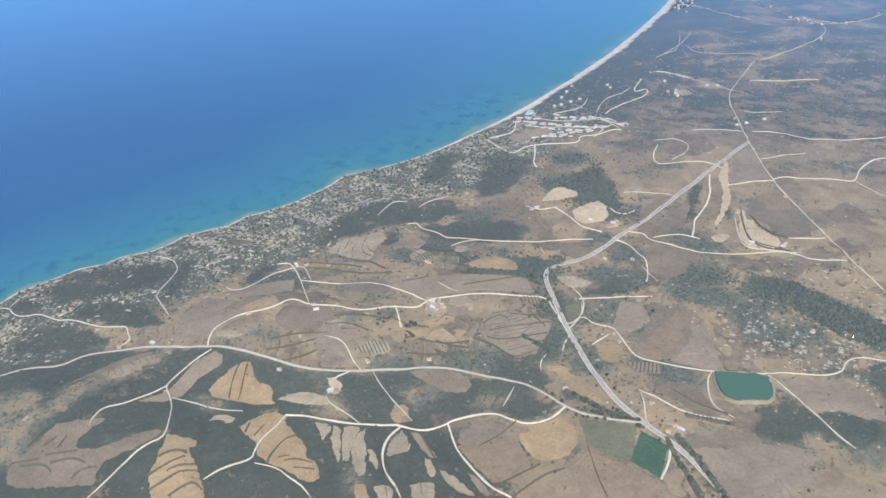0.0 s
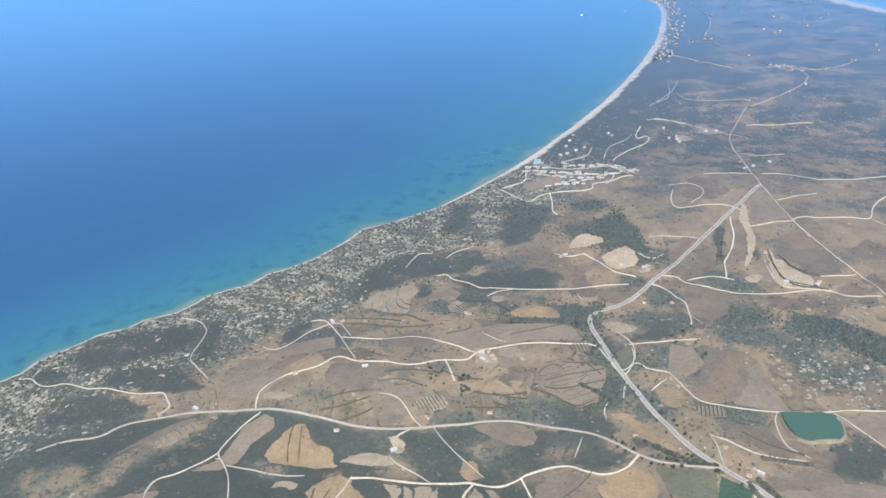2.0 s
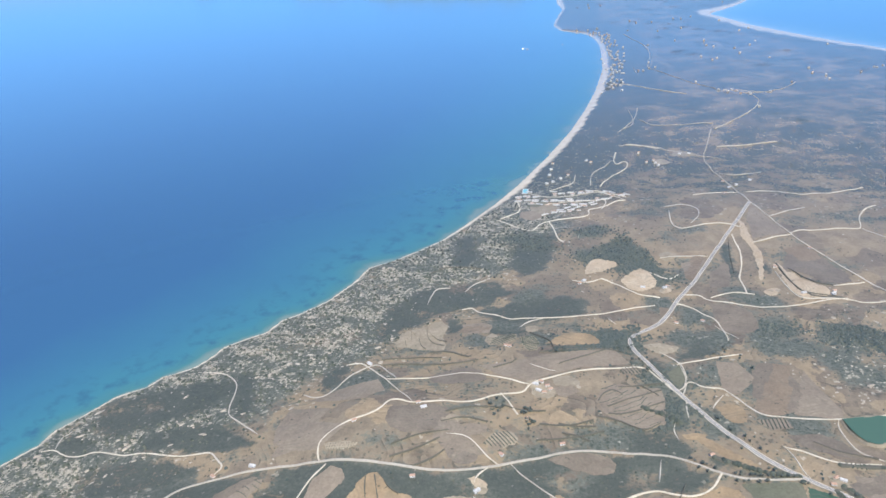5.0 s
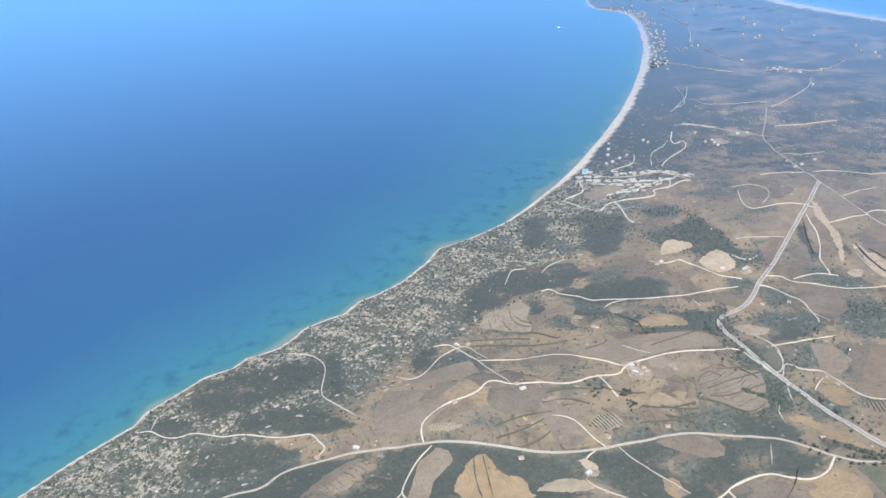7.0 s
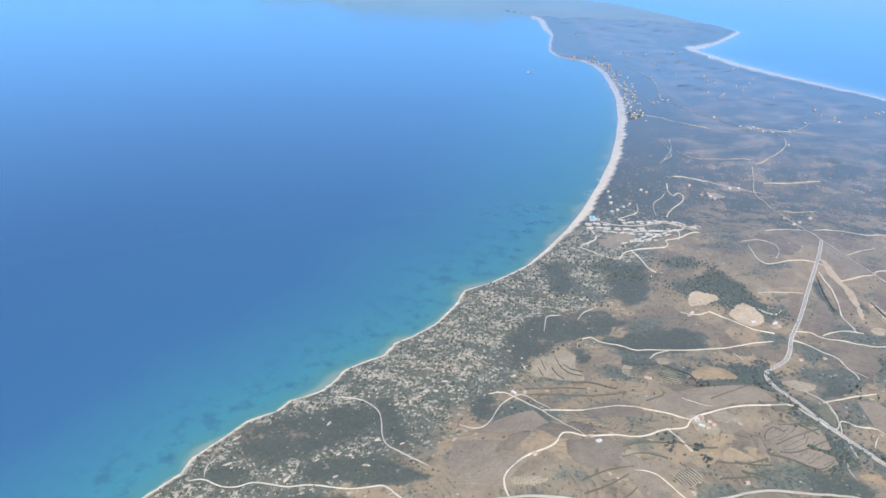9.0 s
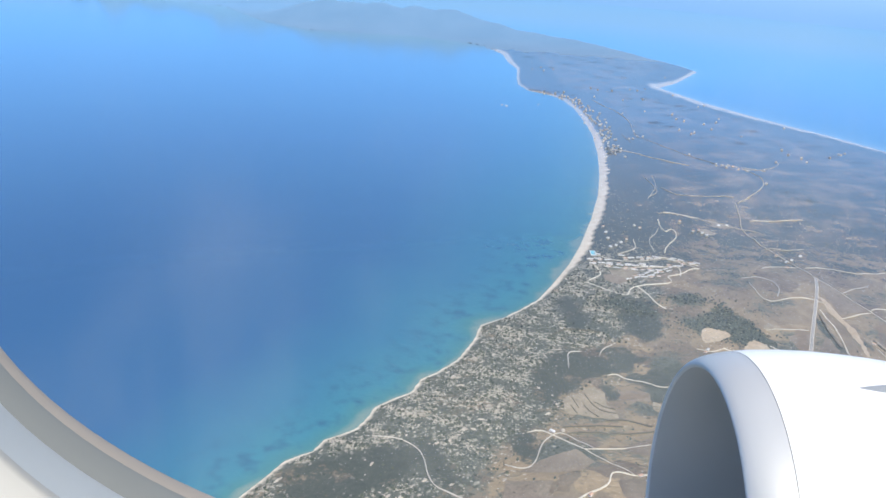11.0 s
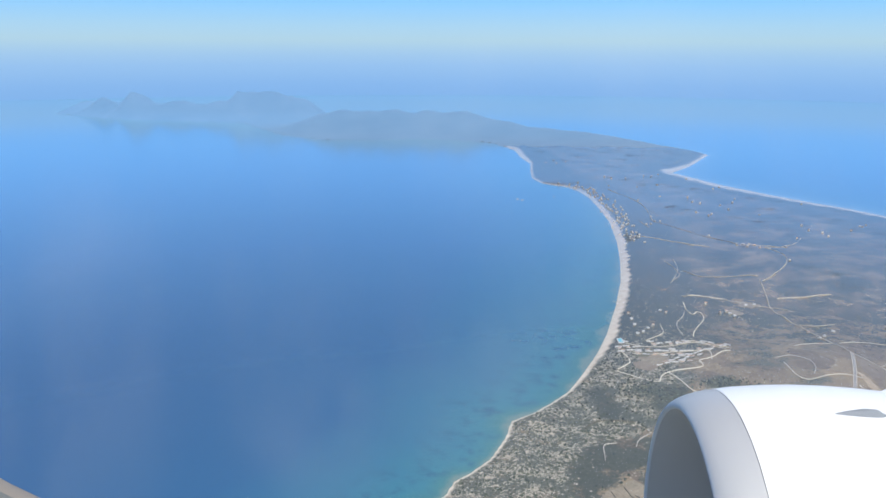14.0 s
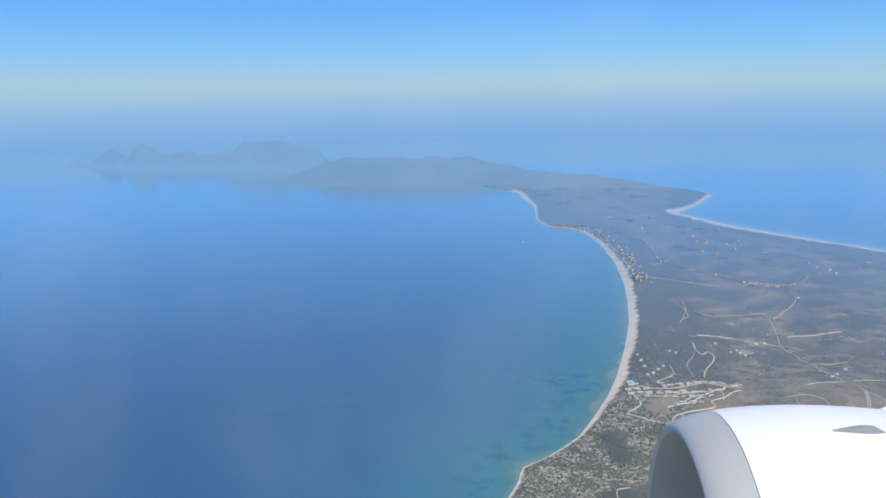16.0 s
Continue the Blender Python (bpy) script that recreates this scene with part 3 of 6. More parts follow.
HEDGES.append((0.34, [(-9.6, 108.8), (-8.6, 106), (-7.6, 103.3), (-6.8, 101)]))
HEDGES.append((0.3, [(-7.6, 107.7), (-6.2, 106.3), (-4.6, 105.6)]))
HEDGES.append((0.3, [(-1.2, 96.2), (-0.7, 93.8)]))
HEDGES.append((0.3, [(1.4, 96.8), (1.2, 93.8)]))
HEDGES.append((0.45, [(8, 96.5), (6.6, 95), (6.3, 92.4), (6.2, 90.5), (6.8, 89.2)]))
HEDGES.append((0.3, [(9.5, 92), (7.8, 91)]))
HEDGES.append((0.32, [(13.9, 92), (11, 92), (9.2, 90.6)]))
HEDGES.append((0.32, [(14.9, 90.9), (11.4, 90)]))
HEDGES.append((0.6, [(-10.6, 83.1), (-9.8, 84.6), (-8.7, 85.5), (-7, 85.8)]))
HEDGES.append((0.6, [(-10.2, 79.5), (-8.9, 81.6), (-7.4, 83.8), (-6.6, 84.9)]))
HEDGES.append((0.45, [(-7.6, 81.4), (-6.2, 83.1), (-4.2, 84.1)]))
HEDGES.append((0.6, [(-8.3, 77.5), (-6.9, 79.8), (-5.6, 82.2), (-3.2, 83.2)]))
HEDGES.append((0.5, [(-4.8, 77.4), (-3.8, 79.6), (-2.5, 81.4), (-0.3, 80.5)]))
HEDGES.append((0.3, [(-34.4, 82.1), (-35, 78)]))
HEDGES.append((0.3, [(-31.3, 81.1), (-32.2, 78.9)]))
HEDGES.append((0.3, [(-29.6, 82), (-29.5, 79.4)]))
HEDGES.append((0.45, [(-30.6, 77.5), (-27.9, 78.7), (-25.7, 80)]))
HEDGES.append((0.45, [(-33.4, 74.5), (-31.3, 75.4), (-29.3, 76), (-27, 75.1)]))
HEDGES.append((0.4, [(-28.5, 76.5), (-26.6, 77.9), (-25, 78.6), (-22.4, 78.4)]))
HEDGES.append((0.35, [(-22.7, 75.1), (-22.6, 76.9), (-20.1, 78.3)]))
HEDGES.append((0.35, [(-35.6, 74.5), (-31.2, 76.6)]))
HEDGES.append((0.3, [(28.7, 104.6), (31.5, 101.6), (33.3, 99.8)]))
HEDGES.append((0.2, [(29.6, 91.6), (30.7, 89.5)]))
HEDGES.append((0.2, [(33.2, 93.6), (34.5, 91.2)]))
HEDGES.append((0.2, [(28.1, 91), (29.3, 88.9)]))
HEDGES.append((0.18, [(-15.4, 158.7), (-14.3, 155.2)]))
HEDGES.append((0.2, [(-12.2, 159.7), (-11, 156), (-9.5, 154.4)]))
HEDGES.append((0.22, [(-11.3, 165.1), (-10.6, 161.4), (-8.7, 157.6), (-5.4, 155.9)]))
HEDGES.append((0.2, [(-9.5, 161.5), (-7.2, 158.9), (-5.2, 158.1)]))
HEDGES.append((0.18, [(-14.7, 162.8), (-13.6, 157.8)]))
HEDGES.append((0.25, [(29.6, 136.6), (30.5, 139), (32.6, 141), (34.5, 139.7)]))
HEDGES.append((0.3, [(31.4, 135.2), (35.1, 137.9), (38.4, 140.6), (42.3, 142.9)]))
HEDGES.append((0.3, [(31.6, 133), (35.4, 133.7), (40.8, 137.6), (42.7, 139.1)]))
HEDGES.append((0.25, [(29.5, 131.7), (33.4, 131.6), (36.7, 130), (38.9, 129.5), (41.5, 131.7)]))
HEDGES.append((0.25, [(22.1, 128.9), (26, 128.3), (29.2, 129)]))
HEDGES.append((0.25, [(33.7, 142.1), (38.3, 143.9), (42.8, 145.2)]))
HEDGES.append((0.25, [(23, 126.2), (25.8, 125.8), (28.1, 124.7)]))
HEDGES.append((0.2, [(-17.5, 146.1), (-12.1, 147.7), (-5.2, 147), (-0.1, 147.3), (3.5, 148.7)]))
HEDGES.append((0.15, [(-18.4, 148.5), (-11.7, 150.7), (-4.8, 150.1)]))
HEDGES.append((0.3, [(7.3, 145.6), (11.2, 148.2), (11.9, 150.1)]))
HEDGES.append((0.3, [(-8.2, 152.6), (-4.2, 153.1), (1.3, 149.8)]))
HEDGES.append((0.35, [(16.7, 153), (22.8, 154.6), (29, 156.6), (36.5, 156.9)]))
HEDGES.append((0.3, [(13.7, 163.9), (18.3, 159.9), (19.5, 155.9)]))
HEDGES.append((0.3, [(38.3, 143.9), (41.8, 141)]))
HEDGES.append((0.25, [(0.1, 126.7), (5.3, 129.3), (10.9, 131.1)]))
HEDGES.append((0.25, [(-0.2, 123.6), (4.5, 125.8), (8.4, 125.5)]))
HEDGES.append((0.25, [(10.6, 131.9), (14.7, 131.1), (19.4, 132)]))
HEDGES.append((0.2, [(-7.8, 112.9), (-3, 115.6), (0.5, 118.7)]))
HEDGES.append((0.2, [(-8.1, 115.6), (-3.5, 118.9), (1.8, 121.1)]))
HEDGES.append((0.2, [(-3.3, 111.6), (0.4, 114.1), (1.8, 116.2)]))
HEDGES.append((0.25, [(18.5, 128), (24.5, 128.5), (28.7, 130.5)]))
HEDGES.append((0.25, [(18.1, 123.2), (24.7, 124.9), (30.7, 127.9)]))
HEDGES.append((0.25, [(44.7, 115.7), (43, 110.8), (39.5, 105.4)]))
HEDGES.append((0.2, [(50.4, 104.5), (46.5, 99.3), (44.3, 97)]))
HEDGES.append((0.3, [(48.1, 95.7), (51.4, 102.5), (54.6, 104.8)]))
HEDGES.append((0.2, [(57.1, 111), (60.4, 104.1), (62.5, 100.7)]))
HEDGES.append((0.25, [(68.9, 130.1), (73.2, 127.9), (79.1, 126.5)]))
HEDGES.append((0.3, [(21.2, 148), (24.3, 150.5), (32.7, 157.8)]))
HEDGES.append((0.3, [(-16.4, 194.9), (-11.7, 200.4), (-2.4, 199.1)]))
HEDGES.append((0.4, [(76.6, 203.3), (78.8, 191.9), (82, 187.2), (88.8, 187.6)]))
HEDGES.append((0.3, [(66, 218.7), (65.3, 211.3), (65.1, 200.7)]))
HEDGES.append((0.3, [(76.5, 206.1), (78.1, 196.9), (79.1, 189.2), (89.2, 187.6)]))
HEDGES.append((0.3, [(78.9, 202.9), (83.3, 195.3), (87.7, 193.8)]))
POND = [(75.7, 137.4), (85.1, 139.8), (86.3, 135.7), (86.1, 132.5), (83.7, 131), (78.9, 129.9), (76.8, 132.9)]
WOODS = [(4.6, 220.4), (10.3, 216.3), (27.6, 207.7), (34.7, 207.5), (39.5, 201.3), (43.4, 196.1), (27.3, 222.8), (29.3, 159.9), (32.2, 163.9), (35, 160.5), (44, 147.2), (43.5, 137.2), (42, 133.3), (70.6, 172.7), (84.6, 168.8), (98.2, 163.1)]
DARK_SPOTS = [(55.1, 165.9), (67.3, 165.2), (87.2, 153.4), (83, 154.4), (71.9, 163.6), (45, 180.6), (65, 188.6), (69.5, 185.9), (15.5, 160.6), (79.6, 160.6), (92.2, 156.4), (-22.7, 137), (-20.3, 139.2), (-16.1, 136.9), (6.4, 166.1), (2.5, 158.8), (32.7, 126.7), (29.7, 124.3), (35.8, 127.5), (12.3, 181.6), (16, 176.4), (48.8, 164.8), (53, 177), (64.6, 138), (68.4, 135.3), (52.7, 133.8), (60.1, 148.8), (55.7, 151.8), (-25, 183.6), (-14.8, 175.6)]
DARK_AREAS = []
DARK_AREAS.append([(-54.9, 90.6), (-47.5, 97.5), (-40.5, 105.7), (-29.3, 109.8), (-19.3, 111.8), (-7.1, 111.7), (4.1, 111.8), (11.9, 115.4), (23.9, 120.8), (36, 122.6), (44.1, 121.7), (51.1, 119.2), (45.6, 112.6), (39.9, 113.9), (32.3, 108.7), (36.2, 103), (48.1, 95.7), (51.6, 83.9), (-46.5, 49.6), (-76.5, 70.6)])
DARK_AREAS.append([(86.4, 136), (88.9, 137.1), (91.3, 134), (95.9, 133.7), (98.7, 135.1), (103.9, 132.9), (105.9, 126.7), (98.3, 124.6), (93.1, 126.9), (91.3, 122.8), (86.8, 121.1), (83, 124.1), (82.7, 129.7), (86, 132.3)])
DARK_AREAS.append([(79.5, 175.6), (89, 175.5), (97, 171.3), (107.1, 163.8), (114.9, 159.4), (113.8, 149.5), (106.3, 153.4), (97.6, 157.5), (89.1, 164.8), (82.1, 169.9)])
DARK_AREAS.append([(102.3, 149.7), (106.1, 151), (113.5, 147), (111.8, 133.4), (103.2, 141.5)])
DARK_AREAS.append([(36.8, 136.9), (41.8, 138.3), (46.7, 133), (42.7, 130.7), (38.4, 133.6)])
DARK_AREAS.append([(48.2, 124.5), (51.1, 123.9), (57, 121), (64.2, 119.9), (64, 118.3), (56.3, 119.3), (49.5, 121.7)])
DARK_AREAS.append([(70.7, 119.1), (74.4, 115.5), (80.5, 105.9), (78.9, 105.5), (73.4, 112.5), (70.7, 115.3)])
DARK_AREAS.append([(-23.5, 155.4), (-23.4, 173.3), (-15.7, 185.6), (1.9, 192.3), (9.1, 185.8), (1.1, 177.5), (-8.2, 172.9), (-15.4, 164.3)])
DARK_AREAS.append([(-1.2, 175.1), (15, 182.4), (27, 183.1), (26.7, 173.9), (17.8, 169.7), (4.5, 169.1)])
DARK_AREAS.append([(-7.2, 160.6), (-7.2, 170.6), (1, 166.4), (8.7, 166), (16.1, 166), (10.6, 161.2), (-2.3, 163.3)])
DARK_AREAS.append([(28.7, 166.9), (38.9, 170.2), (39.8, 166.7), (36.3, 159.3), (20.9, 152.6), (18.7, 154.8), (30.8, 159.7)])
DARK_AREAS.append([(38.7, 160), (46.1, 146.4), (45.8, 142.4), (39.6, 152.6)])
DARK_AREAS.append([(43.8, 155.2), (48.1, 158.6), (52.6, 168.8), (55.5, 159.1), (47.8, 154)])
DARK_AREAS.append([(28.8, 212.2), (36.7, 220.6), (43.7, 209.5), (47.7, 200.6), (43.9, 196.6), (38.5, 204.6), (33.7, 205)])
DARK_AREAS.append([(62.7, 214.8), (66, 218.7), (66.1, 197.4), (62.4, 193)])
DARK_AREAS.append([(72, 210.1), (75.3, 203), (74.4, 196.7), (70.9, 205.6)])
DARK_AREAS.append([(33.8, 129.3), (43.1, 129.4), (48.6, 125.4), (44.1, 121.7), (35.9, 123.1)])
DARK_AREAS.append([(-21.6, 173), (-14.9, 181.5), (-8.1, 179.2), (-13.1, 169.8)])
DARK_AREAS.append([(-77.7, 128.1), (-61.2, 136.6), (-51.5, 139.2), (-48.4, 135.9), (-50.2, 128.3), (-56.6, 122.4), (-65.5, 117.1), (-72.2, 118)])
DARK_AREAS.append([(-77.4, 114.5), (-77.4, 118), (-73.5, 118), (-68.7, 113.6), (-69.8, 111), (-74.7, 110.9)])
DARK_AREAS.append([(-51, 141.8), (-46.7, 143), (-39.9, 125.5), (-41.8, 122), (-46.3, 128.1)])
DARK_AREAS.append([(-60.2, 119.2), (-45.8, 123), (-37, 118.1), (-33.8, 114.8), (-42.4, 113.2), (-58.6, 112.9)])
DARK_AREAS.append([(-66.7, 107.2), (-54.1, 110.6), (-41.4, 110.3), (-47.8, 103.6), (-56.7, 99.1), (-63.6, 99.3)])
DARK_AREAS.append([(-30.9, 140), (-26.6, 150), (-23, 138.9), (-27.7, 132)])
DARK_AREAS.append([(-14.2, 220.5), (-7.4, 221.8), (-3.7, 203.4), (-10.5, 199.7)])
DARK_AREAS.append([(4.5, 221.2), (17.7, 222.2), (15.8, 200.9), (8.3, 193.1), (5, 203.8)])
BARE_AREAS = []
BARE_AREAS.append([(-40.7, 90.9), (-37.7, 99.4), (-29.3, 108), (-27.5, 107.4), (-32.3, 96.5), (-34.7, 87.6), (-36.8, 84.2)])
BARE_AREAS.append([(-54.9, 85.2), (-44.6, 89.4), (-35.7, 84.4), (-34, 78.4), (-43.7, 74.7)])
BARE_AREAS.append([(9.4, 101.7), (8.4, 106.9), (10.3, 109), (16.1, 103.2)])
BARE_AREAS.append([(17.1, 95.7), (22, 94.5), (25.7, 89.1), (22.6, 87.1)])
BARE_AREAS.append([(-23.8, 82.6), (-18.1, 86.1), (-14.2, 89), (-13.3, 86.3)])
BARE_AREAS.append([(-18, 100.2), (-14.8, 99.4), (-6.5, 100.1), (-6.9, 97.1), (-14.2, 97)])
BARE_AREAS.append([(-43.4, 79.7), (-35.9, 80.4), (-30.2, 78.4), (-34.9, 73.7), (-39.8, 73.4)])
BARE_AREAS.append([(19.9, 113.4), (24.8, 118.4), (29.8, 117.4), (27.4, 111.9), (23.6, 110.1)])
BARE_AREAS.append([(64.8, 153.1), (72.8, 153.6), (72.2, 147.5), (66.9, 145.7)])
BARE_AREAS.append([(35.9, 119.3), (40.5, 119), (39.6, 115), (34.9, 115.8)])
BARE_AREAS.append([(-1.1, 112.3), (3.9, 112.1), (9.6, 110.3), (7.8, 108)])
FARM_SPOTS = [(17.9, 141.3), (19.2, 140), (19.9, 138.9), (16.8, 140.3), (8.9, 156.7), (17.5, 138.5), (18.7, 138), (-4.3, 127.4), (-5.7, 128.8), (15.9, 129), (-16.6, 120.8), (-40.2, 107.1), (-33.4, 109.7), (70.5, 120.6), (71.6, 120), (69.6, 118.6), (50.1, 123.8), (46.5, 190.7), (47.3, 191.9), (47.9, 173), (54.2, 174.7), (71.1, 269.4), (72.3, 262.6), (70.1, 256.3), (24.7, 191.4), (25.8, 193.1), (87.1, 215.5), (-20.8, 146.7), (9.6, 156.4), (40.9, 189.8), (8.9, 108.2), (-2.9, 109.7), (12.1, 117.7), (80, 189.3), (86.9, 189.3), (87.5, 190.8), (75.9, 204.1), (23, 123)]
HOTEL_ROWS = [[(5.8, 261), (13.9, 260.2)], [(2.8, 255.8), (13.3, 257.6), (26.2, 260.7)], [(26.2, 260.7), (32.2, 258.9), (38.5, 254.2)], [(3.1, 252.6), (16.5, 252), (30.6, 253.9), (37.3, 254.9)],
              [(5.3, 250.2), (16.4, 247.9), (27.2, 248.4)], [(18.4, 242.2), (23.3, 247), (32.3, 253.4)], [(12.6, 239.7), (18.4, 242.2), (23.7, 242.4)]]
VILLA_SPOTS = [(25, 294.8), (26.6, 292.3), (13.7, 270), (16.1, 273.8), (18.7, 277), (11.5, 268.7), (12, 277.4), (12.2, 284.3), (12.4, 291.9), (44.6, 303.2), (49.6, 293.2), (50.1, 290), (51, 287.2), (47.1, 292.1), (59.8, 301.6), (63.3, 302.3), (31, 491.1), (32.3, 476.2), (33.7, 458.9), (34.7, 439.7), (35.8, 427.7), (41.9, 444.9), (31.4, 448.4), (31.7, 426.9), (36.8, 411.3), (30.9, 404.4), (57, 456.5), (50.7, 448.8), (57.3, 469.2), (89.5, 398.4), (92.4, 398.9), (94.4, 396.3), (99.5, 390.1), (28.2, 589), (21.7, 585.9), (13.8, 590.3), (31.3, 563.9), (31.6, 544), (161.6, 439.5), (143.4, 433.1), (142.8, 424.2), (171.1, 447.2), (98.2, 360.3), (80.1, 270.3), (74.8, 264.7), (77.2, 536.2), (68.9, 573.4), (128.5, 577.3), (157.1, 644.7)]
HAMLET_SPOTS = [(11.9, 691.8), (20.3, 706.5), (21.2, 687.3), (30.4, 699.5), (128.3, 703.3), (85.2, 583.4), (94.7, 532), (94.6, 519.4), (51.6, 615.6), (56, 609), (109.8, 509), (119.6, 515.9), (138.9, 451), (138, 438.5), (170.1, 448.2), (175.8, 452.8), (89.1, 398.9), (90.1, 394.3), (93.7, 396.1), (95.4, 391.7), (86.7, 400.4), (109.4, 395.5), (123.6, 417.4), (36.3, 446.6), (37.3, 437.6), (36.5, 458.8), (42.6, 466.4), (37.5, 469.2), (60.2, 456.7), (53.5, 450.4)]

# ---- lie of the land ----
def smooth_line(points, rounds=2):
    """Corner-cutting, which keeps both ends."""
    p = np.array(points, float)
    for _ in range(rounds):
        q = np.empty((2 * len(p) - 2, 2))
        q[0::2], q[1::2] = 0.75 * p[:-1] + 0.25 * p[1:], 0.25 * p[:-1] + 0.75 * p[1:]
        p = np.vstack([p[:1], q, p[-1:]])
    return p


def shore_distance(x, y):
    """Metres from the shoreline: positive on land, negative at sea."""
    x, y = np.asarray(x, float), np.asarray(y, float)
    best, inside = np.full(x.shape, 1e9), np.zeros(x.shape, bool)
    ring = LAND_RING
    for (ax, ay), (bx, by) in zip(ring, np.roll(ring, -1, axis=0)):
        dx, dy = bx - ax, by - ay
        k = np.clip(((x - ax) * dx + (y - ay) * dy) / (dx * dx + dy * dy + 1e-9), 0, 1)
        best = np.minimum(best, np.hypot(x - ax - k * dx, y - ay - k * dy))
        if dy:
            inside ^= ((ay > y) != (by > y)) & (x < dx * (y - ay) / dy + ax)
    return np.where(inside, best, -best)


def waves(x, y, size, seed):
    """Smooth rolling values between -1 and 1, from a few crossed sine waves."""
    r, out = np.random.RandomState(seed), 0
    for _ in range(7):
        a, k, p = r.uniform(0, 6.283), r.uniform(0.6, 1.8) / size, r.uniform(0, 6.283)
        out = out + np.sin((x * np.cos(a) + y * np.sin(a)) * k * 6.283 + p)
    return out / 4.0


HILLS = [(-14, 122, 24, 18, 5.2), (20, 145, 26, 20, 2.6), (76, 244, 30, 30, 2.6), (95, 350, 40, 40, 3.0), (-45, 86, 20, 14, 3.0), (-10, 86, 18, 10, 2.0),
         (42, 226, 22, 18, 2.0)]


def land_height(x, y):
    """Height of the ground above the sea."""
    x, y = np.asarray(x, float), np.asarray(y, float)
    d = shore_distance(x, y)
    up = np.clip(d, 0, None)
    h = 1.7 * (1 - np.exp(-up / 9.0)) + 0.35 * (1 - np.exp(-up / 1.2))
    inland = 1 - np.exp(-up / 14.0)
    for cx, cy, sx, sy, top in HILLS:
        h = h + inland * top * np.exp(-(((x - cx) / sx) ** 2 + ((y - cy) / sy) ** 2))
    h = h + inland * (0.55 * waves(x, y, 34, 3) + 0.22 * waves(x, y, 13, 5)) + inland * 0.07 * waves(x, y, 5, 8)
    return np.where(d > 0, np.maximum(h, 0.02), np.maximum(0.12 * d, -4.0))

# ---- materials ----
def material(name, rough=0.9, spec=0.2):
    m = bpy.data.materials.new(name)
    m.use_nodes = True
    p = m.node_tree.nodes["Principled BSDF"]
    p.inputs["Roughness"].default_value = rough
    p.inputs["Specular IOR Level"].default_value = spec
    return m, m.node_tree, p


def node(t, kind, **sets):
    n = t.nodes.new("ShaderNode" + kind)
    for k, v in sets.items():
        n.inputs[k].default_value = v
    return n


def noise_of(t, size, detail=4, rough=0.55, stretch=None):
    """Noise whose features measure about that many metres."""
    co = t.nodes.new("ShaderNodeNewGeometry").outputs["Position"]
    if stretch:
        mp = node(t, "Mapping", Scale=stretch)
        t.links.new(co, mp.inputs["Vector"])
        co = mp.outputs[0]
    n = node(t, "TexNoise", Scale=1.0 / size, Detail=detail, Roughness=rough)
    t.links.new(co, n.inputs["Vector"])
    return n.outputs["Fac"]


def ramp(t, fac, stops, smooth=False):
    r = t.nodes.new("ShaderNodeValToRGB")
    r.color_ramp.interpolation = "EASE" if smooth else "LINEAR"
    e = r.color_ramp.elements
    while len(e) < len(stops):
        e.new(0.5)
    for k, (at, c) in enumerate(stops):
        e[k].position = at
        e[k].color = (*c, 1) if len(c) == 3 else c
    t.links.new(fac, r.inputs[0])
    return r.outputs[0]


def blend(t, fac, a, b, mode="MIX"):
    n = t.nodes.new("ShaderNodeMix")
    n.data_type, n.blend_type = "RGBA", mode
    for sock, v in ((n.inputs[0], fac), (n.inputs[6], a), (n.inputs[7], b)):
        if isinstance(v, bpy.types.NodeSocket):
            t.links.new(v, sock)
        else:
            sock.default_value = (*v, 1) if isinstance(v, tuple) else v
    return n.outputs[2]


def maths(t, op, a, b=0.0, clamp=False):
    n = t.nodes.new("ShaderNodeMath")
    n.operation, n.use_clamp = op, clamp
    for sock, v in ((n.inputs[0], a), (n.inputs[1], b)):
        if isinstance(v, bpy.types.NodeSocket):
            t.links.new(v, sock)
        else:
            sock.default_value = v
    return n.outputs[0]


def attribute(t, name):
    n = t.nodes.new("ShaderNodeAttribute")
    n.attribute_name = name
    return n.outputs["Fac"]


def bump(t, p, height, depth, strength=0.6):
    b = node(t, "Bump", Strength=strength, Distance=depth)
    t.links.new(height, b.inputs["Height"])
    t.links.new(b.outputs[0], p.inputs["Normal"])


def grey(v):
    return (v, v, v)


def haze_gloss(m, amount=0.19, tint=(0.98, 0.95, 0.90), rough=0.2, power=2.0, most=0.66):
    """Stands in for haze: soft gloss of the sky mixed over land and sea, slight from above, strong at a flat angle."""
    t = m.node_tree
    p, out = t.nodes["Principled BSDF"], t.nodes["Material Output"]
    lw = node(t, "LayerWeight", Blend=0.5)
    up = node(t, "CombineXYZ", Z=1.0)
    t.links.new(up.outputs[0], lw.inputs["Normal"])
    steep = maths(t, "MAXIMUM", maths(t, "SUBTRACT", 1.0, lw.outputs["Facing"]), 0.02)
    fac = maths(t, "SUBTRACT", 1.0, maths(t, "EXPONENT", maths(t, "MULTIPLY", -1.0, maths(t, "POWER", maths(t, "DIVIDE", amount, steep), power))))
    fac = maths(t, "MINIMUM", fac, most)
    gloss = node(t, "BsdfGlossy", Roughness=rough, Color=(*tint, 1))
    t.links.new(up.outputs[0], gloss.inputs["Normal"])
    mix = t.nodes.new("ShaderNodeMixShader")
    t.links.new(fac, mix.inputs[0])
    t.links.new(p.outputs[0], mix.inputs[1])
    t.links.new(gloss.outputs[0], mix.inputs[2])
    t.links.new(mix.outputs[0], out.inputs["Surface"])
    return m


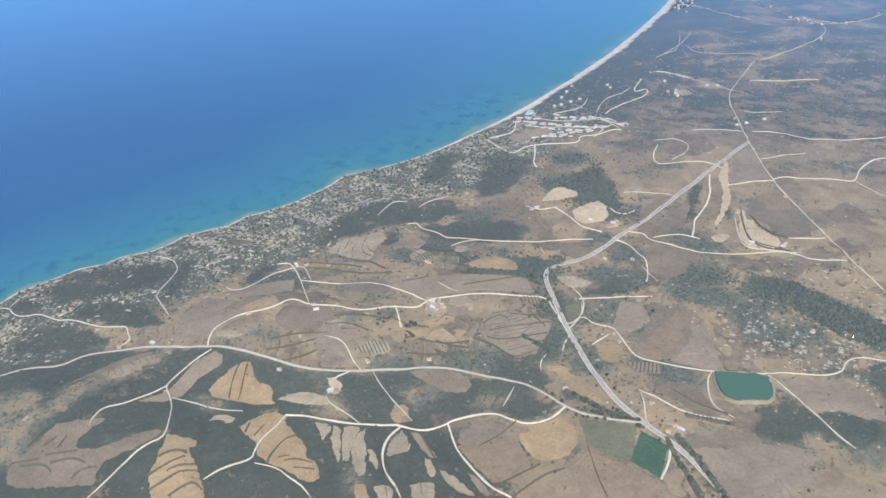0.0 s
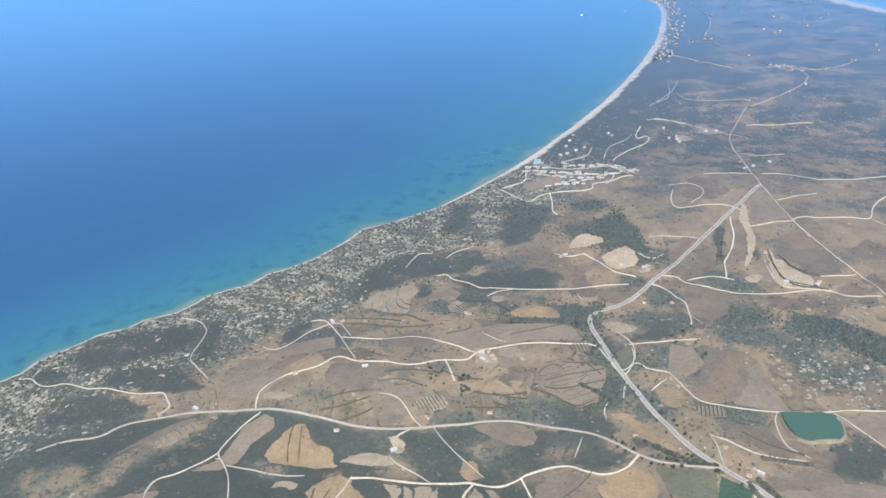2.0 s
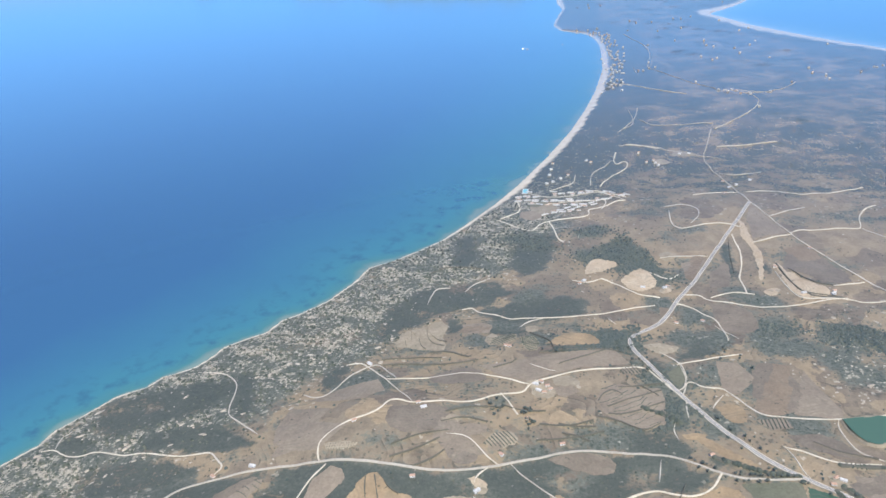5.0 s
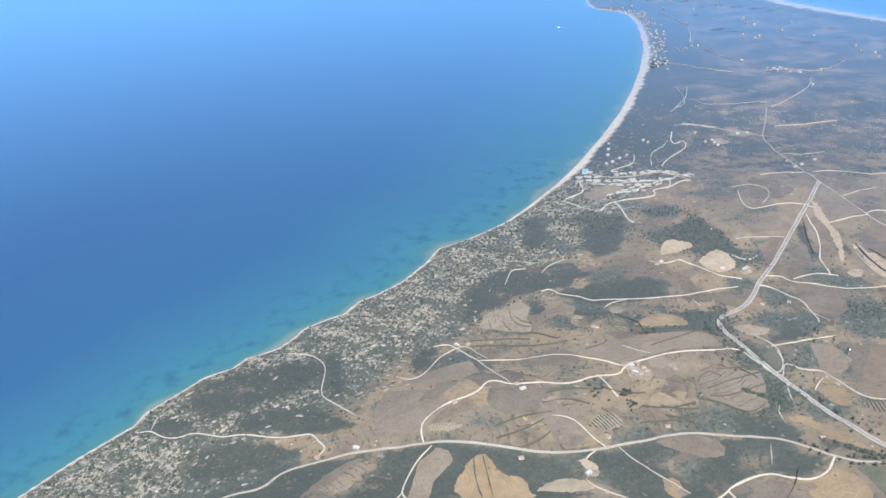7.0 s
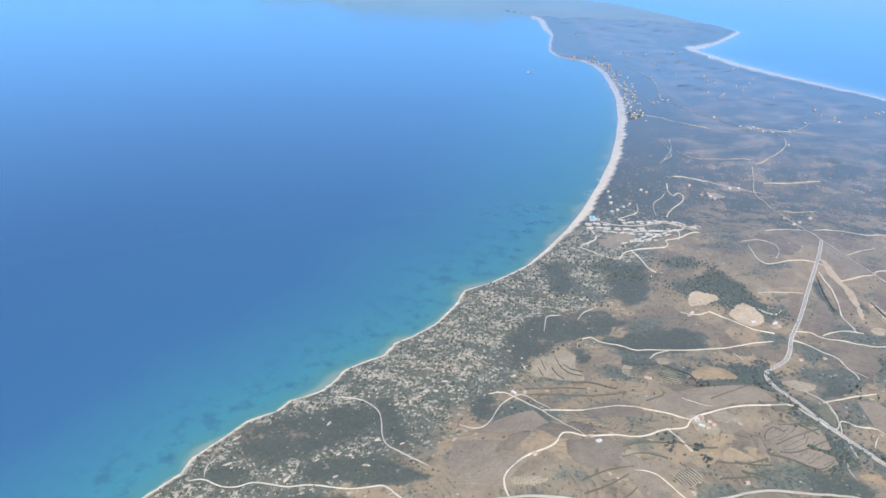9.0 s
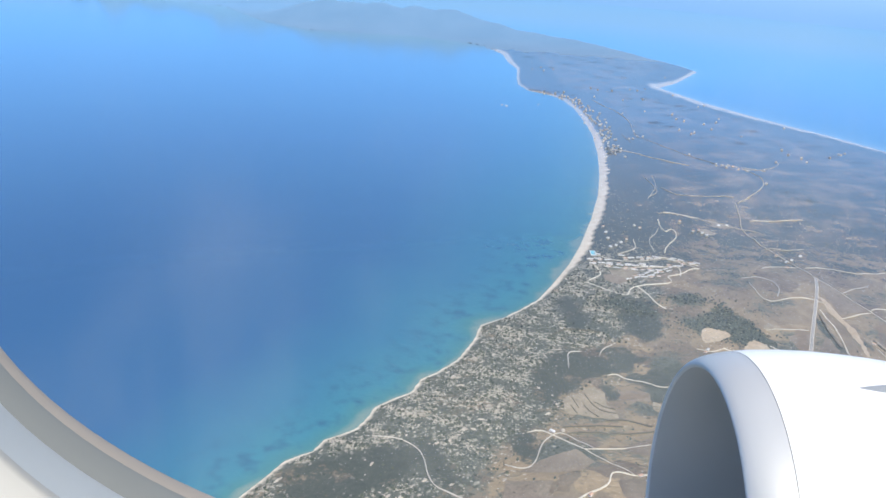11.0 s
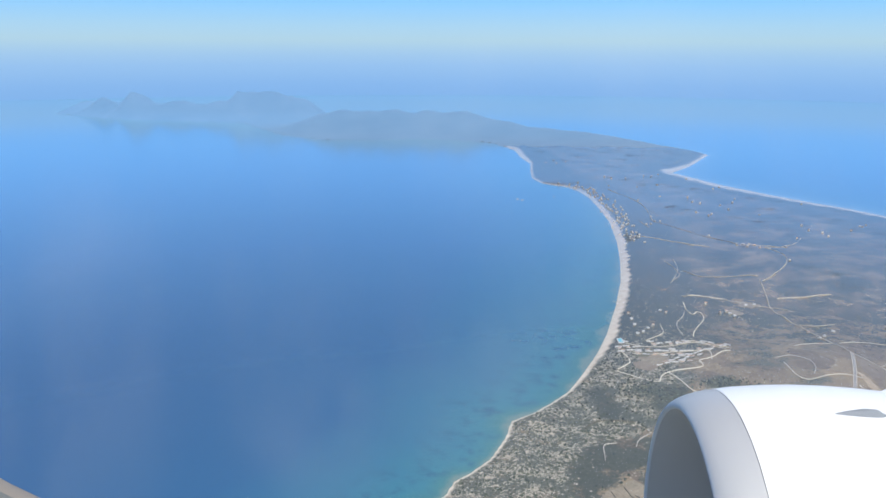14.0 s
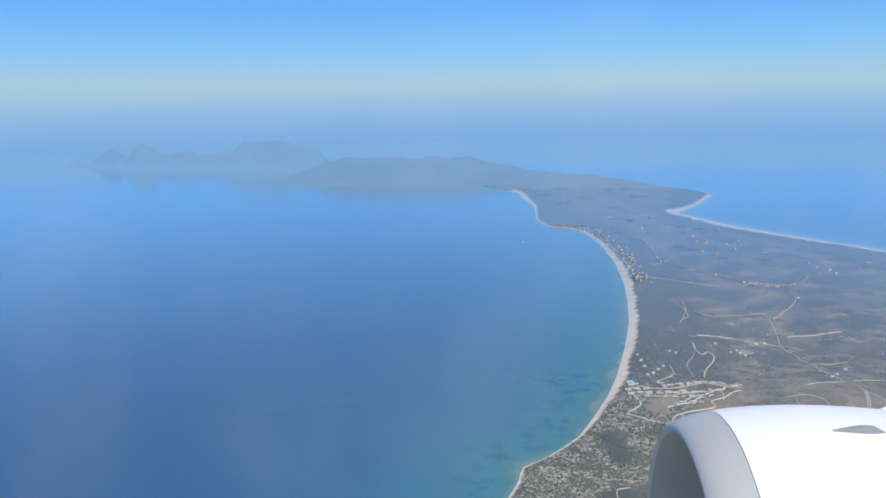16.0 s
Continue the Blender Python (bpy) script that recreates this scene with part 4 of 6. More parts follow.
def contours(t, size, count, width, seed=0.0):
    """Thin wandering lines that run round the slopes like terrace edges and plough marks."""
    co = t.nodes.new("ShaderNodeNewGeometry").outputs["Position"]
    mp = node(t, "Mapping", Location=(seed, seed * 0.7, 0), Scale=(1, 1, 0))
    t.links.new(co, mp.inputs["Vector"])
    n = node(t, "TexNoise", Scale=1.0 / size, Detail=2, Roughness=0.35)
    t.links.new(mp.outputs[0], n.inputs["Vector"])
    step = maths(t, "FRACT", maths(t, "MULTIPLY", n.outputs["Fac"], count))
    return ramp(t, step, [(0.0, grey(1)), (width, grey(0.85)), (width * 1.6, grey(0)), (1.0, grey(0))])


def terrace_step(t, size, count, seed):
    """0 at the foot of each terrace bank, rising to 1 at the lip of the next."""
    co = t.nodes.new("ShaderNodeNewGeometry").outputs["Position"]
    mp = node(t, "Mapping", Location=(seed, seed * 0.7, 0), Scale=(1, 1, 0))
    t.links.new(co, mp.inputs["Vector"])
    n = node(t, "TexNoise", Scale=1.0 / size, Detail=2, Roughness=0.4)
    t.links.new(mp.outputs[0], n.inputs["Vector"])
    return maths(t, "FRACT", maths(t, "MULTIPLY", n.outputs["Fac"], count))


def worked(t, base):
    """Plough marks, bleached and weedy patches and single bushes on a field."""
    base = blend(t, 0.3, base, ramp(t, noise_of(t, 2.2, 4, 0.65), [(0.32, grey(0.5)), (0.6, grey(1.0))]), "MULTIPLY")
    patch = ramp(t, noise_of(t, 4, 4), [(0.45, grey(0)), (0.6, grey(1))])
    base = blend(t, maths(t, "MULTIPLY", maths(t, "MULTIPLY", contours(t, 16, 30, 0.3, 7.0), patch), 0.28), base, (0.13, 0.12, 0.085))
    weeds = ramp(t, noise_of(t, 1.1, 5, 0.7), [(0.58, grey(0)), (0.68, grey(0.6))])
    base = blend(t, maths(t, "MULTIPLY", weeds, ramp(t, noise_of(t, 7, 3), [(0.45, grey(0)), (0.6, grey(1))])), base, (0.115, 0.11, 0.075))
    near, luck = cells(t, 1.3, 23.0)
    bush = maths(t, "MULTIPLY", ramp(t, near, [(0.1, grey(1)), (0.16, grey(0))]), maths(t, "GREATER_THAN", luck, 0.93))
    return blend(t, maths(t, "MULTIPLY", bush, 0.75), base, (0.06, 0.07, 0.05))


def earth(name, dark, light, size=5.0, rough=0.95, streak=None, plot=False, haze_veil=0.19):
    """Soil or stubble: two tones in large stains and fine grain."""
    m, t, p = material(name, rough)
    big, fine = noise_of(t, size, 5), noise_of(t, 0.5, 3, 0.6, streak)
    base = ramp(t, big, [(0.3, dark), (0.7, light)])
    base = blend(t, 0.5, base, ramp(t, fine, [(0.3, grey(0.55)), (0.7, grey(1.0))]), "MULTIPLY")
    if plot:
        base = worked(t, base)
    oi = t.nodes.new("ShaderNodeObjectInfo")
    base = blend(t, 0.35, base, ramp(t, oi.outputs["Random"], [(0.0, (0.72, 0.74, 0.78)), (1.0, (1.0, 0.98, 0.95))]), "MULTIPLY")
    t.links.new(base, p.inputs["Base Color"])
    bump(t, p, fine, 0.08)
    # haze imitated by a gloss veil over the soil colour
    return haze_gloss(m, haze_veil)


def cells(t, size, seed=0.0):
    """Scattered round clumps about that many metres apart: their closeness to a centre and a random value for each."""
    co = t.nodes.new("ShaderNodeNewGeometry").outputs["Position"]
    mp = node(t, "Mapping", Location=(seed, seed * 1.7, 0), Scale=(1, 1, 0))
    t.links.new(co, mp.inputs["Vector"])
    warp = node(t, "TexNoise", Scale=1.6 / size, Detail=3)
    t.links.new(mp.outputs[0], warp.inputs["Vector"])
    push = t.nodes.new("ShaderNodeVectorMath")
    push.operation, push.inputs[1].default_value = "MULTIPLY_ADD", (1.3 * size, 1.3 * size, 0)
    t.links.new(warp.outputs["Color"], push.inputs[0])
    t.links.new(mp.outputs[0], push.inputs[2])
    v = node(t, "TexVoronoi", Scale=1.0 / size)
    v.voronoi_dimensions = "2D"
    t.links.new(push.outputs[0], v.inputs["Vector"])
    one = t.nodes.new("ShaderNodeSeparateColor")
    t.links.new(v.outputs["Color"], one.inputs[0])
    return v.outputs["Distance"], one.outputs[0]


def ground_material():
    m, t, p = material("dry_ground", 0.95)
    scrub, rock, sand, even = (attribute(t, n) for n in ("scrub", "rock", "sand", "even"))
    big, mid, fine, tiny = noise_of(t, 22, 5), noise_of(t, 4.5, 6, 0.65), noise_of(t, 0.85, 5, 0.7), noise_of(t, 0.28, 3)
    soil = ramp(t, mid, [(0.28, (0.20, 0.165, 0.117)), (0.5, (0.285, 0.232, 0.16)), (0.72, (0.375, 0.308, 0.21))])
    soil = blend(t, maths(t, "MULTIPLY", big, 0.5), soil, (0.30, 0.235, 0.15))
    soil = blend(t, 0.6, soil, ramp(t, fine, [(0.3, grey(0.6)), (0.7, grey(1.0))]), "MULTIPLY")
    plot_tone = cells(t, 8.5, 5.0)[1]
    soil = blend(t, 0.9, soil, ramp(t, plot_tone, [(0.0, (0.66, 0.66, 0.70)), (0.5, (0.95, 0.94, 0.92)), (1.0, (1.2, 1.13, 1.02))]), "MULTIPLY")
    bushes = ramp(t, fine, [(0.28, (0.075, 0.085, 0.064)), (0.52, (0.12, 0.128, 0.098)), (0.75, (0.21, 0.195, 0.15))])
    cover = maths(t, "ADD", scrub, maths(t, "MULTIPLY", maths(t, "SUBTRACT", mid, 0.5), 1.5))
    cover = maths(t, "ADD", cover, maths(t, "MULTIPLY", maths(t, "SUBTRACT", big, 0.5), 0.7))
    cover = maths(t, "ADD", cover, maths(t, "MULTIPLY", maths(t, "SUBTRACT", fine, 0.5), 1.1))
    cover = ramp(t, cover, [(0.32, grey(0)), (0.6, grey(1))])
    bushes = blend(t, maths(t, "MULTIPLY", even, 0.75), bushes, ramp(t, mid, [(0.3, (0.036, 0.045, 0.035)), (0.7, (0.074, 0.081, 0.060))]))
    spare = maths(t, "SUBTRACT", 1.0, maths(t, "MULTIPLY", even, 0.7))
    # terraces: each step pale at its lip, grown over along the bank above
    hollow = ramp(t, noise_of(t, 11, 3), [(0.47, grey(0)), (0.58, grey(1))])
    rise = terrace_step(t, 17, 18, 3.0)
    hollow = maths(t, "MULTIPLY", hollow, attribute(t, "terrace"))
    soil = blend(t, maths(t, "MULTIPLY", hollow, 0.55), soil, ramp(t, rise, [(0.0, grey(0.62)), (0.3, grey(0.9)), (0.9, grey(1.12)), (1.0, grey(1.3))]), "MULTIPLY")
    banks = maths(t, "MULTIPLY", maths(t, "MULTIPLY", ramp(t, rise, [(0.17, grey(1)), (0.24, grey(0))]), hollow), ramp(t, noise_of(t, 1.9, 4, 0.7), [(0.49, grey(0)), (0.56, grey(1))]))
    soil = blend(t, maths(t, "MULTIPLY", banks, 0.7), soil, (0.085, 0.088, 0.065))
    base = blend(t, cover, soil, bushes)
    # single dark bushes, and pale stones and bare spots, of two sizes
    for size, seed, dark, pale in ((0.7, 3.0, 0.7, 0.7), (1.5, 11.0, 0.5, 0.5)):
        near, luck = cells(t, size, seed)
        spot = ramp(t, near, [(0.22, grey(1)), (0.42, grey(0))])
        bush = maths(t, "MULTIPLY", spot, maths(t, "GREATER_THAN", luck, maths(t, "SUBTRACT", 1.1, maths(t, "MULTIPLY", scrub, 0.66))))
        base = blend(t, maths(t, "MULTIPLY", maths(t, "MULTIPLY", bush, spare), dark), base, (0.05, 0.062, 0.046))
        bare = maths(t, "MULTIPLY", spot, maths(t, "LESS_THAN", luck, maths(t, "ADD", 0.0, maths(t, "MULTIPLY", rock, 0.42))))
        base = blend(t, maths(t, "MULTIPLY", maths(t, "MULTIPLY", bare, spare), pale), base, ramp(t, tiny, [(0.3, (0.40, 0.355, 0.265)), (0.7, (0.58, 0.52, 0.41))]))
    stony = maths(t, "ADD", rock, maths(t, "MULTIPLY", maths(t, "SUBTRACT", fine, 0.5), 3.0))
    stony = maths(t, "ADD", stony, maths(t, "MULTIPLY", maths(t, "SUBTRACT", mid, 0.5), 1.2))
    streaks = maths(t, "ADD", maths(t, "MULTIPLY", rock, 0.9), maths(t, "MULTIPLY", maths(t, "SUBTRACT", noise_of(t, 0.9, 6, 0.8), 0.5), 3.9))
    base = blend(t, ramp(t, streaks, [(0.85, grey(0)), (1.15, grey(0.85))]), base, ramp(t, tiny, [(0.3, (0.33, 0.29, 0.22)), (0.7, (0.50, 0.445, 0.345))]))
    base = blend(t, ramp(t, stony, [(1.05, grey(0)), (1.35, grey(0.7))]), base, ramp(t, tiny, [(0.3, (0.32, 0.285, 0.21)), (0.7, (0.46, 0.42, 0.33))]))
    beach = ramp(t, mid, [(0.3, (0.58, 0.49, 0.37)), (0.7, (0.74, 0.65, 0.51))])
    base = blend(t, sand, base, beach)
    base = blend(t, 0.4, base, ramp(t, tiny, [(0.3, grey(0.6)), (0.7, grey(1.0))]), "MULTIPLY")
    t.links.new(base, p.inputs["Base Color"])
    bump(t, p, maths(t, "ADD", fine, maths(t, "MULTIPLY", tiny, 0.4)), 0.3)
    return haze_gloss(m)


def water_material():
    m, t, p = material("sea_water", 0.35, 0.5)
    off = attribute(t, "off")
    wob = maths(t, "ADD", off, maths(t, "MULTIPLY", maths(t, "SUBTRACT", noise_of(t, 14, 4), 0.5), 0.10))
    deep = ramp(t, wob, [(0.0, (0.18, 0.25, 0.20)), (0.018, (0.06, 0.19, 0.18)), (0.07, (0.045, 0.185, 0.22)), (0.2, (0.038, 0.152, 0.226)), (0.45, (0.030, 0.106, 0.212)), (1.0, (0.027, 0.092, 0.202))])
    weed = maths(t, "MULTIPLY", ramp(t, noise_of(t, 5, 6, 0.65), [(0.5, grey(0)), (0.66, grey(1))]), ramp(t, wob, [(0.015, grey(0)), (0.05, grey(0.9)), (0.16, grey(0.7)), (0.24, grey(0))]))
    deep = blend(t, weed, deep, (0.028, 0.105, 0.16))
    foam = maths(t, "MULTIPLY", attribute(t, "surf"), ramp(t, noise_of(t, 9, 4, 0.65), [(0.35, grey(0.35)), (0.6, grey(1))]))
    deep = blend(t, foam, deep, (0.62, 0.70, 0.68))
    t.links.new(deep, p.inputs["Base Color"])
    p.inputs["IOR"].default_value = 1.33
    bump(t, p, noise_of(t, 0.9, 4, 0.7), 0.03, 0.5)
    return haze_gloss(m, 0.235, (0.93, 1.0, 0.98), 0.17, 1.6, 1.0)


def leaf_material(name, dark, light):
    m, t, p = material(name, 0.85)
    geo = t.nodes.new("ShaderNodeNewGeometry")
    c = ramp(t, geo.outputs["Random Per Island"], [(0.0, dark), (1.0, light)])
    c = blend(t, 0.5, c, ramp(t, noise_of(t, 0.12, 2), [(0.3, grey(0.55)), (0.7, grey(1))]), "MULTIPLY")
    t.links.new(c, p.inputs["Base Color"])
    return haze_gloss(m)


GROUND, WATER = ground_material(), water_material()
SCRUB = leaf_material("scrub_leaves", (0.05, 0.062, 0.045), (0.12, 0.128, 0.09))
PINE = leaf_material("pine_leaves", (0.055, 0.072, 0.064), (0.11, 0.125, 0.10))
HEDGE = leaf_material("dry_hedge", (0.075, 0.075, 0.055), (0.15, 0.14, 0.105))
BARK = earth("bark", (0.08, 0.06, 0.045), (0.14, 0.11, 0.08), 0.2)
SOIL = {name: earth(long_name, dark, light, size, plot=True) for name, long_name, dark, light, size in (
    ("ochre", "ochre_stubble", (0.30, 0.217, 0.125), (0.39, 0.29, 0.17), 6), ("cream", "pale_stubble", (0.29, 0.24, 0.165), (0.40, 0.34, 0.24), 5),
    ("tan", "tan_soil", (0.235, 0.19, 0.138), (0.31, 0.255, 0.185), 8), ("brown", "brown_soil", (0.18, 0.148, 0.108), (0.25, 0.205, 0.15), 7),
    ("umber", "umber_soil", (0.22, 0.168, 0.112), (0.285, 0.22, 0.15), 8), ("olive", "olive_crop", (0.14, 0.145, 0.09), (0.19, 0.18, 0.12), 7),
    ("green", "green_crop", (0.05, 0.10, 0.062), (0.07, 0.125, 0.078), 7), ("sand", "quarry_sand", (0.42, 0.325, 0.21), (0.57, 0.47, 0.335), 4))}
PAVING = {"highway": earth("worn_asphalt", (0.26, 0.245, 0.22), (0.34, 0.32, 0.29), 9, 0.85), "asphalt_road": earth("pale_asphalt", (0.36, 0.325, 0.27), (0.46, 0.42, 0.35), 9, 0.85, haze_veil=0.13),
          "gravel_road": earth("white_gravel", (0.54, 0.475, 0.37), (0.68, 0.62, 0.50), 4, haze_veil=0.14), "country_road": earth("pale_gravel", (0.50, 0.445, 0.355), (0.63, 0.575, 0.475), 4, haze_veil=0.14),
          "dirt_track": earth("pale_dirt", (0.44, 0.395, 0.325), (0.56, 0.51, 0.425), 4)}
LINE = earth("road_paint", (0.7, 0.69, 0.65), (0.8, 0.79, 0.76), 2)
PLASTER = earth("white_plaster", (0.62, 0.61, 0.59), (0.76, 0.75, 0.73), 0.8, haze_veil=0.12)
TILE = earth("clay_tiles", (0.42, 0.27, 0.19), (0.52, 0.36, 0.27), 0.6, haze_veil=0.12)
CONCRETE = earth("flat_roof_concrete", (0.46, 0.45, 0.44), (0.68, 0.67, 0.65), 0.7, haze_veil=0.12)
PANE = material("dark_pane", 0.15, 0.5)[0]
PANE.node_tree.nodes["Principled BSDF"].inputs["Base Color"].default_value = (0.03, 0.04, 0.05, 1)
TIMBER = earth("painted_timber", (0.10, 0.16, 0.22), (0.14, 0.21, 0.28), 0.4)


# ---- mesh helpers ----
def mesh_object(name, verts, faces, mat, parent=None, smooth=False):
    me = bpy.data.meshes.new(name)
    me.from_pydata([tuple(v) for v in verts], [], [tuple(f) for f in faces])
    me.materials.append(mat)
    if smooth:
        me.polygons.foreach_set("use_smooth", [True] * len(me.polygons))
    me.update()
    ob = new(name, me)
    ob.parent = parent
    return ob


def part(name, bm, mat, parent=None, label=""):
    me = bpy.data.meshes.new(name)
    bm.to_mesh(me)
    bm.free()
    me.materials.append(mat)
    ob = new(name, me)
    ob.parent = parent
    return tagged(ob, label)


def box(bm, x0, x1, y0, y1, z0, z1):
    v = [bm.verts.new((x, y, z)) for z in (z0, z1) for x, y in ((x0, y0), (x1, y0), (x1, y1), (x0, y1))]
    for f in ((3, 2, 1, 0), (4, 5, 6, 7), (0, 1, 5, 4), (1, 2, 6, 5), (2, 3, 7, 6), (3, 0, 4, 7)):
        bm.faces.new([v[k] for k in f])
    return bm


def inside(points, ring):
    """Which of the points lie inside a closed outline."""
    p, out = np.asarray(points, float), np.zeros(len(points), bool)
    for (ax, ay), (bx, by) in zip(ring, np.roll(ring, -1, axis=0)):
        if by != ay:
            out ^= ((ay > p[:, 1]) != (by > p[:, 1])) & (p[:, 0] < (bx - ax) * (p[:, 1] - ay) / (by - ay) + ax)
    return out


def resample(line, step):
    p = np.asarray(line, float)
    s = np.r_[0, np.cumsum(np.hypot(*np.diff(p, axis=0).T))]
    u = np.linspace(0, s[-1], max(3, int(s[-1] / step) + 1))
    return np.stack([np.interp(u, s, p[:, 0]), np.interp(u, s, p[:, 1])], 1)


def ribbon(name, line, widths, lifts, mat, parent=None, wander=0.0, seed=0, taper=False):
    """A strip along a line: offsets across it and heights above the ground."""
    p = resample(line, 0.8)
    d = np.gradient(p, axis=0)
    n = np.stack([-d[:, 1], d[:, 0]], 1) / (np.hypot(d[:, 0], d[:, 1])[:, None] + 1e-9)
    r = np.random.RandomState(seed)
    rows, k = [], len(widths)
    swell = 1 + wander * np.interp(np.arange(len(p)), np.arange(0, len(p) + 3, 3), r.uniform(-1, 1, len(np.arange(0, len(p) + 3, 3))))
    if wander >= 0.3 and taper:
        ends = np.minimum(np.arange(len(p)), np.arange(len(p))[::-1])
        swell = swell * np.clip(0.25 + ends * 0.3, 0, 1)
    for w, up in zip(widths, lifts):
        q = p + n * w * swell[:, None]
        rows.append(np.c_[q, land_height(q[:, 0], q[:, 1]) + up])
    v = np.stack(rows, 1).reshape(-1, 3)
    f = [(i * k + j, i * k + j + 1, (i + 1) * k + j + 1, (i + 1) * k + j) for i in range(len(p) - 1) for j in range(k - 1)]
    f = [tuple(reversed(a)) for a in f]
    return mesh_object(name, v, f, mat, parent)


# ---- ground and sea ----
def spread(inner0, inner1, step, outer0, outer1, growth=1.16):
    mid = np.arange(inner0, inner1 + step / 2, step)
    low, high, s = [], [], step
    a = inner0
    while a > outer0:
        s *= growth
        a -= s
        low.append(a)
    s, a = step, inner1
    while a < outer1:
        s *= growth
        a += s
        high.append(a)
    return np.r_[low[::-1], mid, high]


def lattice(stops):
    """Grid lines with a spacing of their own from each stop to the next, growing coarse outside."""
    inner = np.concatenate([np.arange(a, b, s) for (a, s), (b, _) in zip(stops, stops[1:])])
    outer = spread(stops[0][0], stops[-1][0], stops[0][1], -4200, 4200, 1.3)
    return np.r_[outer[outer < stops[0][0] - 1e-6], inner, outer[outer >= stops[-1][0]]]


def sheet(name, xs, ys, height, mat, attributes):
    gx, gy = np.meshgrid(xs, ys)
    x, y = gx.ravel(), gy.ravel()
    far = np.hypot(x, y)
    pull = np.minimum(1, 4000 / np.maximum(far, 1))
    x, y = x * pull, y * pull
    z = height(x, y)
    nx, ny = len(xs), len(ys)
    i = np.arange((ny - 1) * (nx - 1))
    i = i + i // (nx - 1)
    quads = np.stack([i, i + 1, i + nx + 1, i + nx], 1)
    me = bpy.data.meshes.new(name)
    me.vertices.add(len(x))
    me.vertices.foreach_set("co", np.stack([x, y, z], 1).ravel())
    me.loops.add(quads.size)
    me.loops.foreach_set("vertex_index", quads.ravel())
    me.polygons.add(len(quads))
    me.polygons.foreach_set("loop_start", np.arange(0, quads.size, 4))
    me.polygons.foreach_set("use_smooth", np.ones(len(quads), bool))
    for key, values in attributes(x, y, z).items():
        me.attributes.new(key, "FLOAT", "POINT").data.foreach_set("value", values.astype(np.float32))
    me.materials.append(mat)
    me.update(calc_edges=True)
    return tagged(new(name, me), kind="structure")


def blob_sum(x, y, spots, size):
    out = np.zeros_like(x)
    for cx, cy in spots:
        out = np.maximum(out, np.exp(-(((x - cx) ** 2 + (y - cy) ** 2) / size**2)))
    return out


def beach_width(x, y):
    return np.interp(y, [100, 200, 225, 270, 330, 430, 540, 600, 690, 745, 830], [0.55, 0.6, 1.1, 3.2, 3.6, 4.2, 2.6, 1.5, 1.8, 5.0, 6.0]) * np.where(x > 80, 0.0, 1.0) + np.where(x > 80, np.interp(y, [470, 560, 640, 700], [9.0, 16.0, 12.0, 3.0]), 0.0)


def dark_of(x, y):
    """1 inside the patches of close dark scrub, with wavering borders."""
    return soft_patch(x, y, DARK_AREAS)


def soft_patch(x, y, areas):
    return sum(hard_patch(x + 1.1 * math.cos(shift * 1.2566), y + 1.1 * math.sin(shift * 1.2566), areas) for shift in range(5)) / 5


def hard_patch(x, y, areas):
    px = x + 0.9 * waves(x, y, 7, 71) + 0.5 * waves(x, y, 2.6, 72)
    py = y + 0.9 * waves(x, y, 7, 73) + 0.5 * waves(x, y, 2.6, 74)
    out = np.zeros(x.shape)
    for ring in areas:
        ring = np.array(ring)
        box_of = (px > ring[:, 0].min()) & (px < ring[:, 0].max()) & (py > ring[:, 1].min()) & (py < ring[:, 1].max())
        k = np.flatnonzero(box_of)
        out[k[inside(np.stack([px[k], py[k]], 1), ring)]] = 1
    return out


def cover_of(x, y):
    """How far the ground is grown over by scrub, 0 to 1."""
    d = shore_distance(x, y)
    n = 0.25 * waves(x, y, 30, 21) + 0.15 * waves(x, y, 11, 22)
    coastal = np.exp(-(np.clip(d - 26, 0, None) / 9) ** 2)
    south = 1 / (1 + np.exp((y - 108 - 0.05 * (x + 20)) / 2.0)) * (1 / (1 + np.exp((x - 49 + 6 * waves(x, y, 30, 24)) / 4)))
    north = np.clip((y - 215) / 50, 0, 1) * (0.5 + 0.14 * waves(x, y, 31, 81) + 0.1 * waves(x, y, 13, 82)) * np.clip((900 - y) / 100, 0.8, 1)
    dark = dark_of(x, y)
    return (1 - 0.5 * soft_patch(x, y, BARE_AREAS)) * np.clip(np.maximum.reduce([dark * 0.78 + 0.5 * n * dark, 0.22 + n, coastal * 0.72 + 0.5 * n, south * 0.8 + 0.5 * n, north + 0.45 * n, blob_sum(x, y, WOODS, 6.0), 0.85 * blob_sum(x, y, DARK_SPOTS, 6.0)]), 0, 1)


def rocky_of(x, y):
    """How far pale limestone shows through the scrub along the coast, 0 to 1."""
    d = shore_distance(x, y)
    belt = np.exp(-(np.clip(d - 24, 0, None) / 9) ** 2) * np.clip((280 - y) / 30, 0, 1)
    return belt * np.clip(0.72 + 0.45 * waves(x, y, 12, 41) + 0.5 * waves(x, y, 5, 42), 0.15, 1) * (1 - 0.93 * dark_of(x, y))


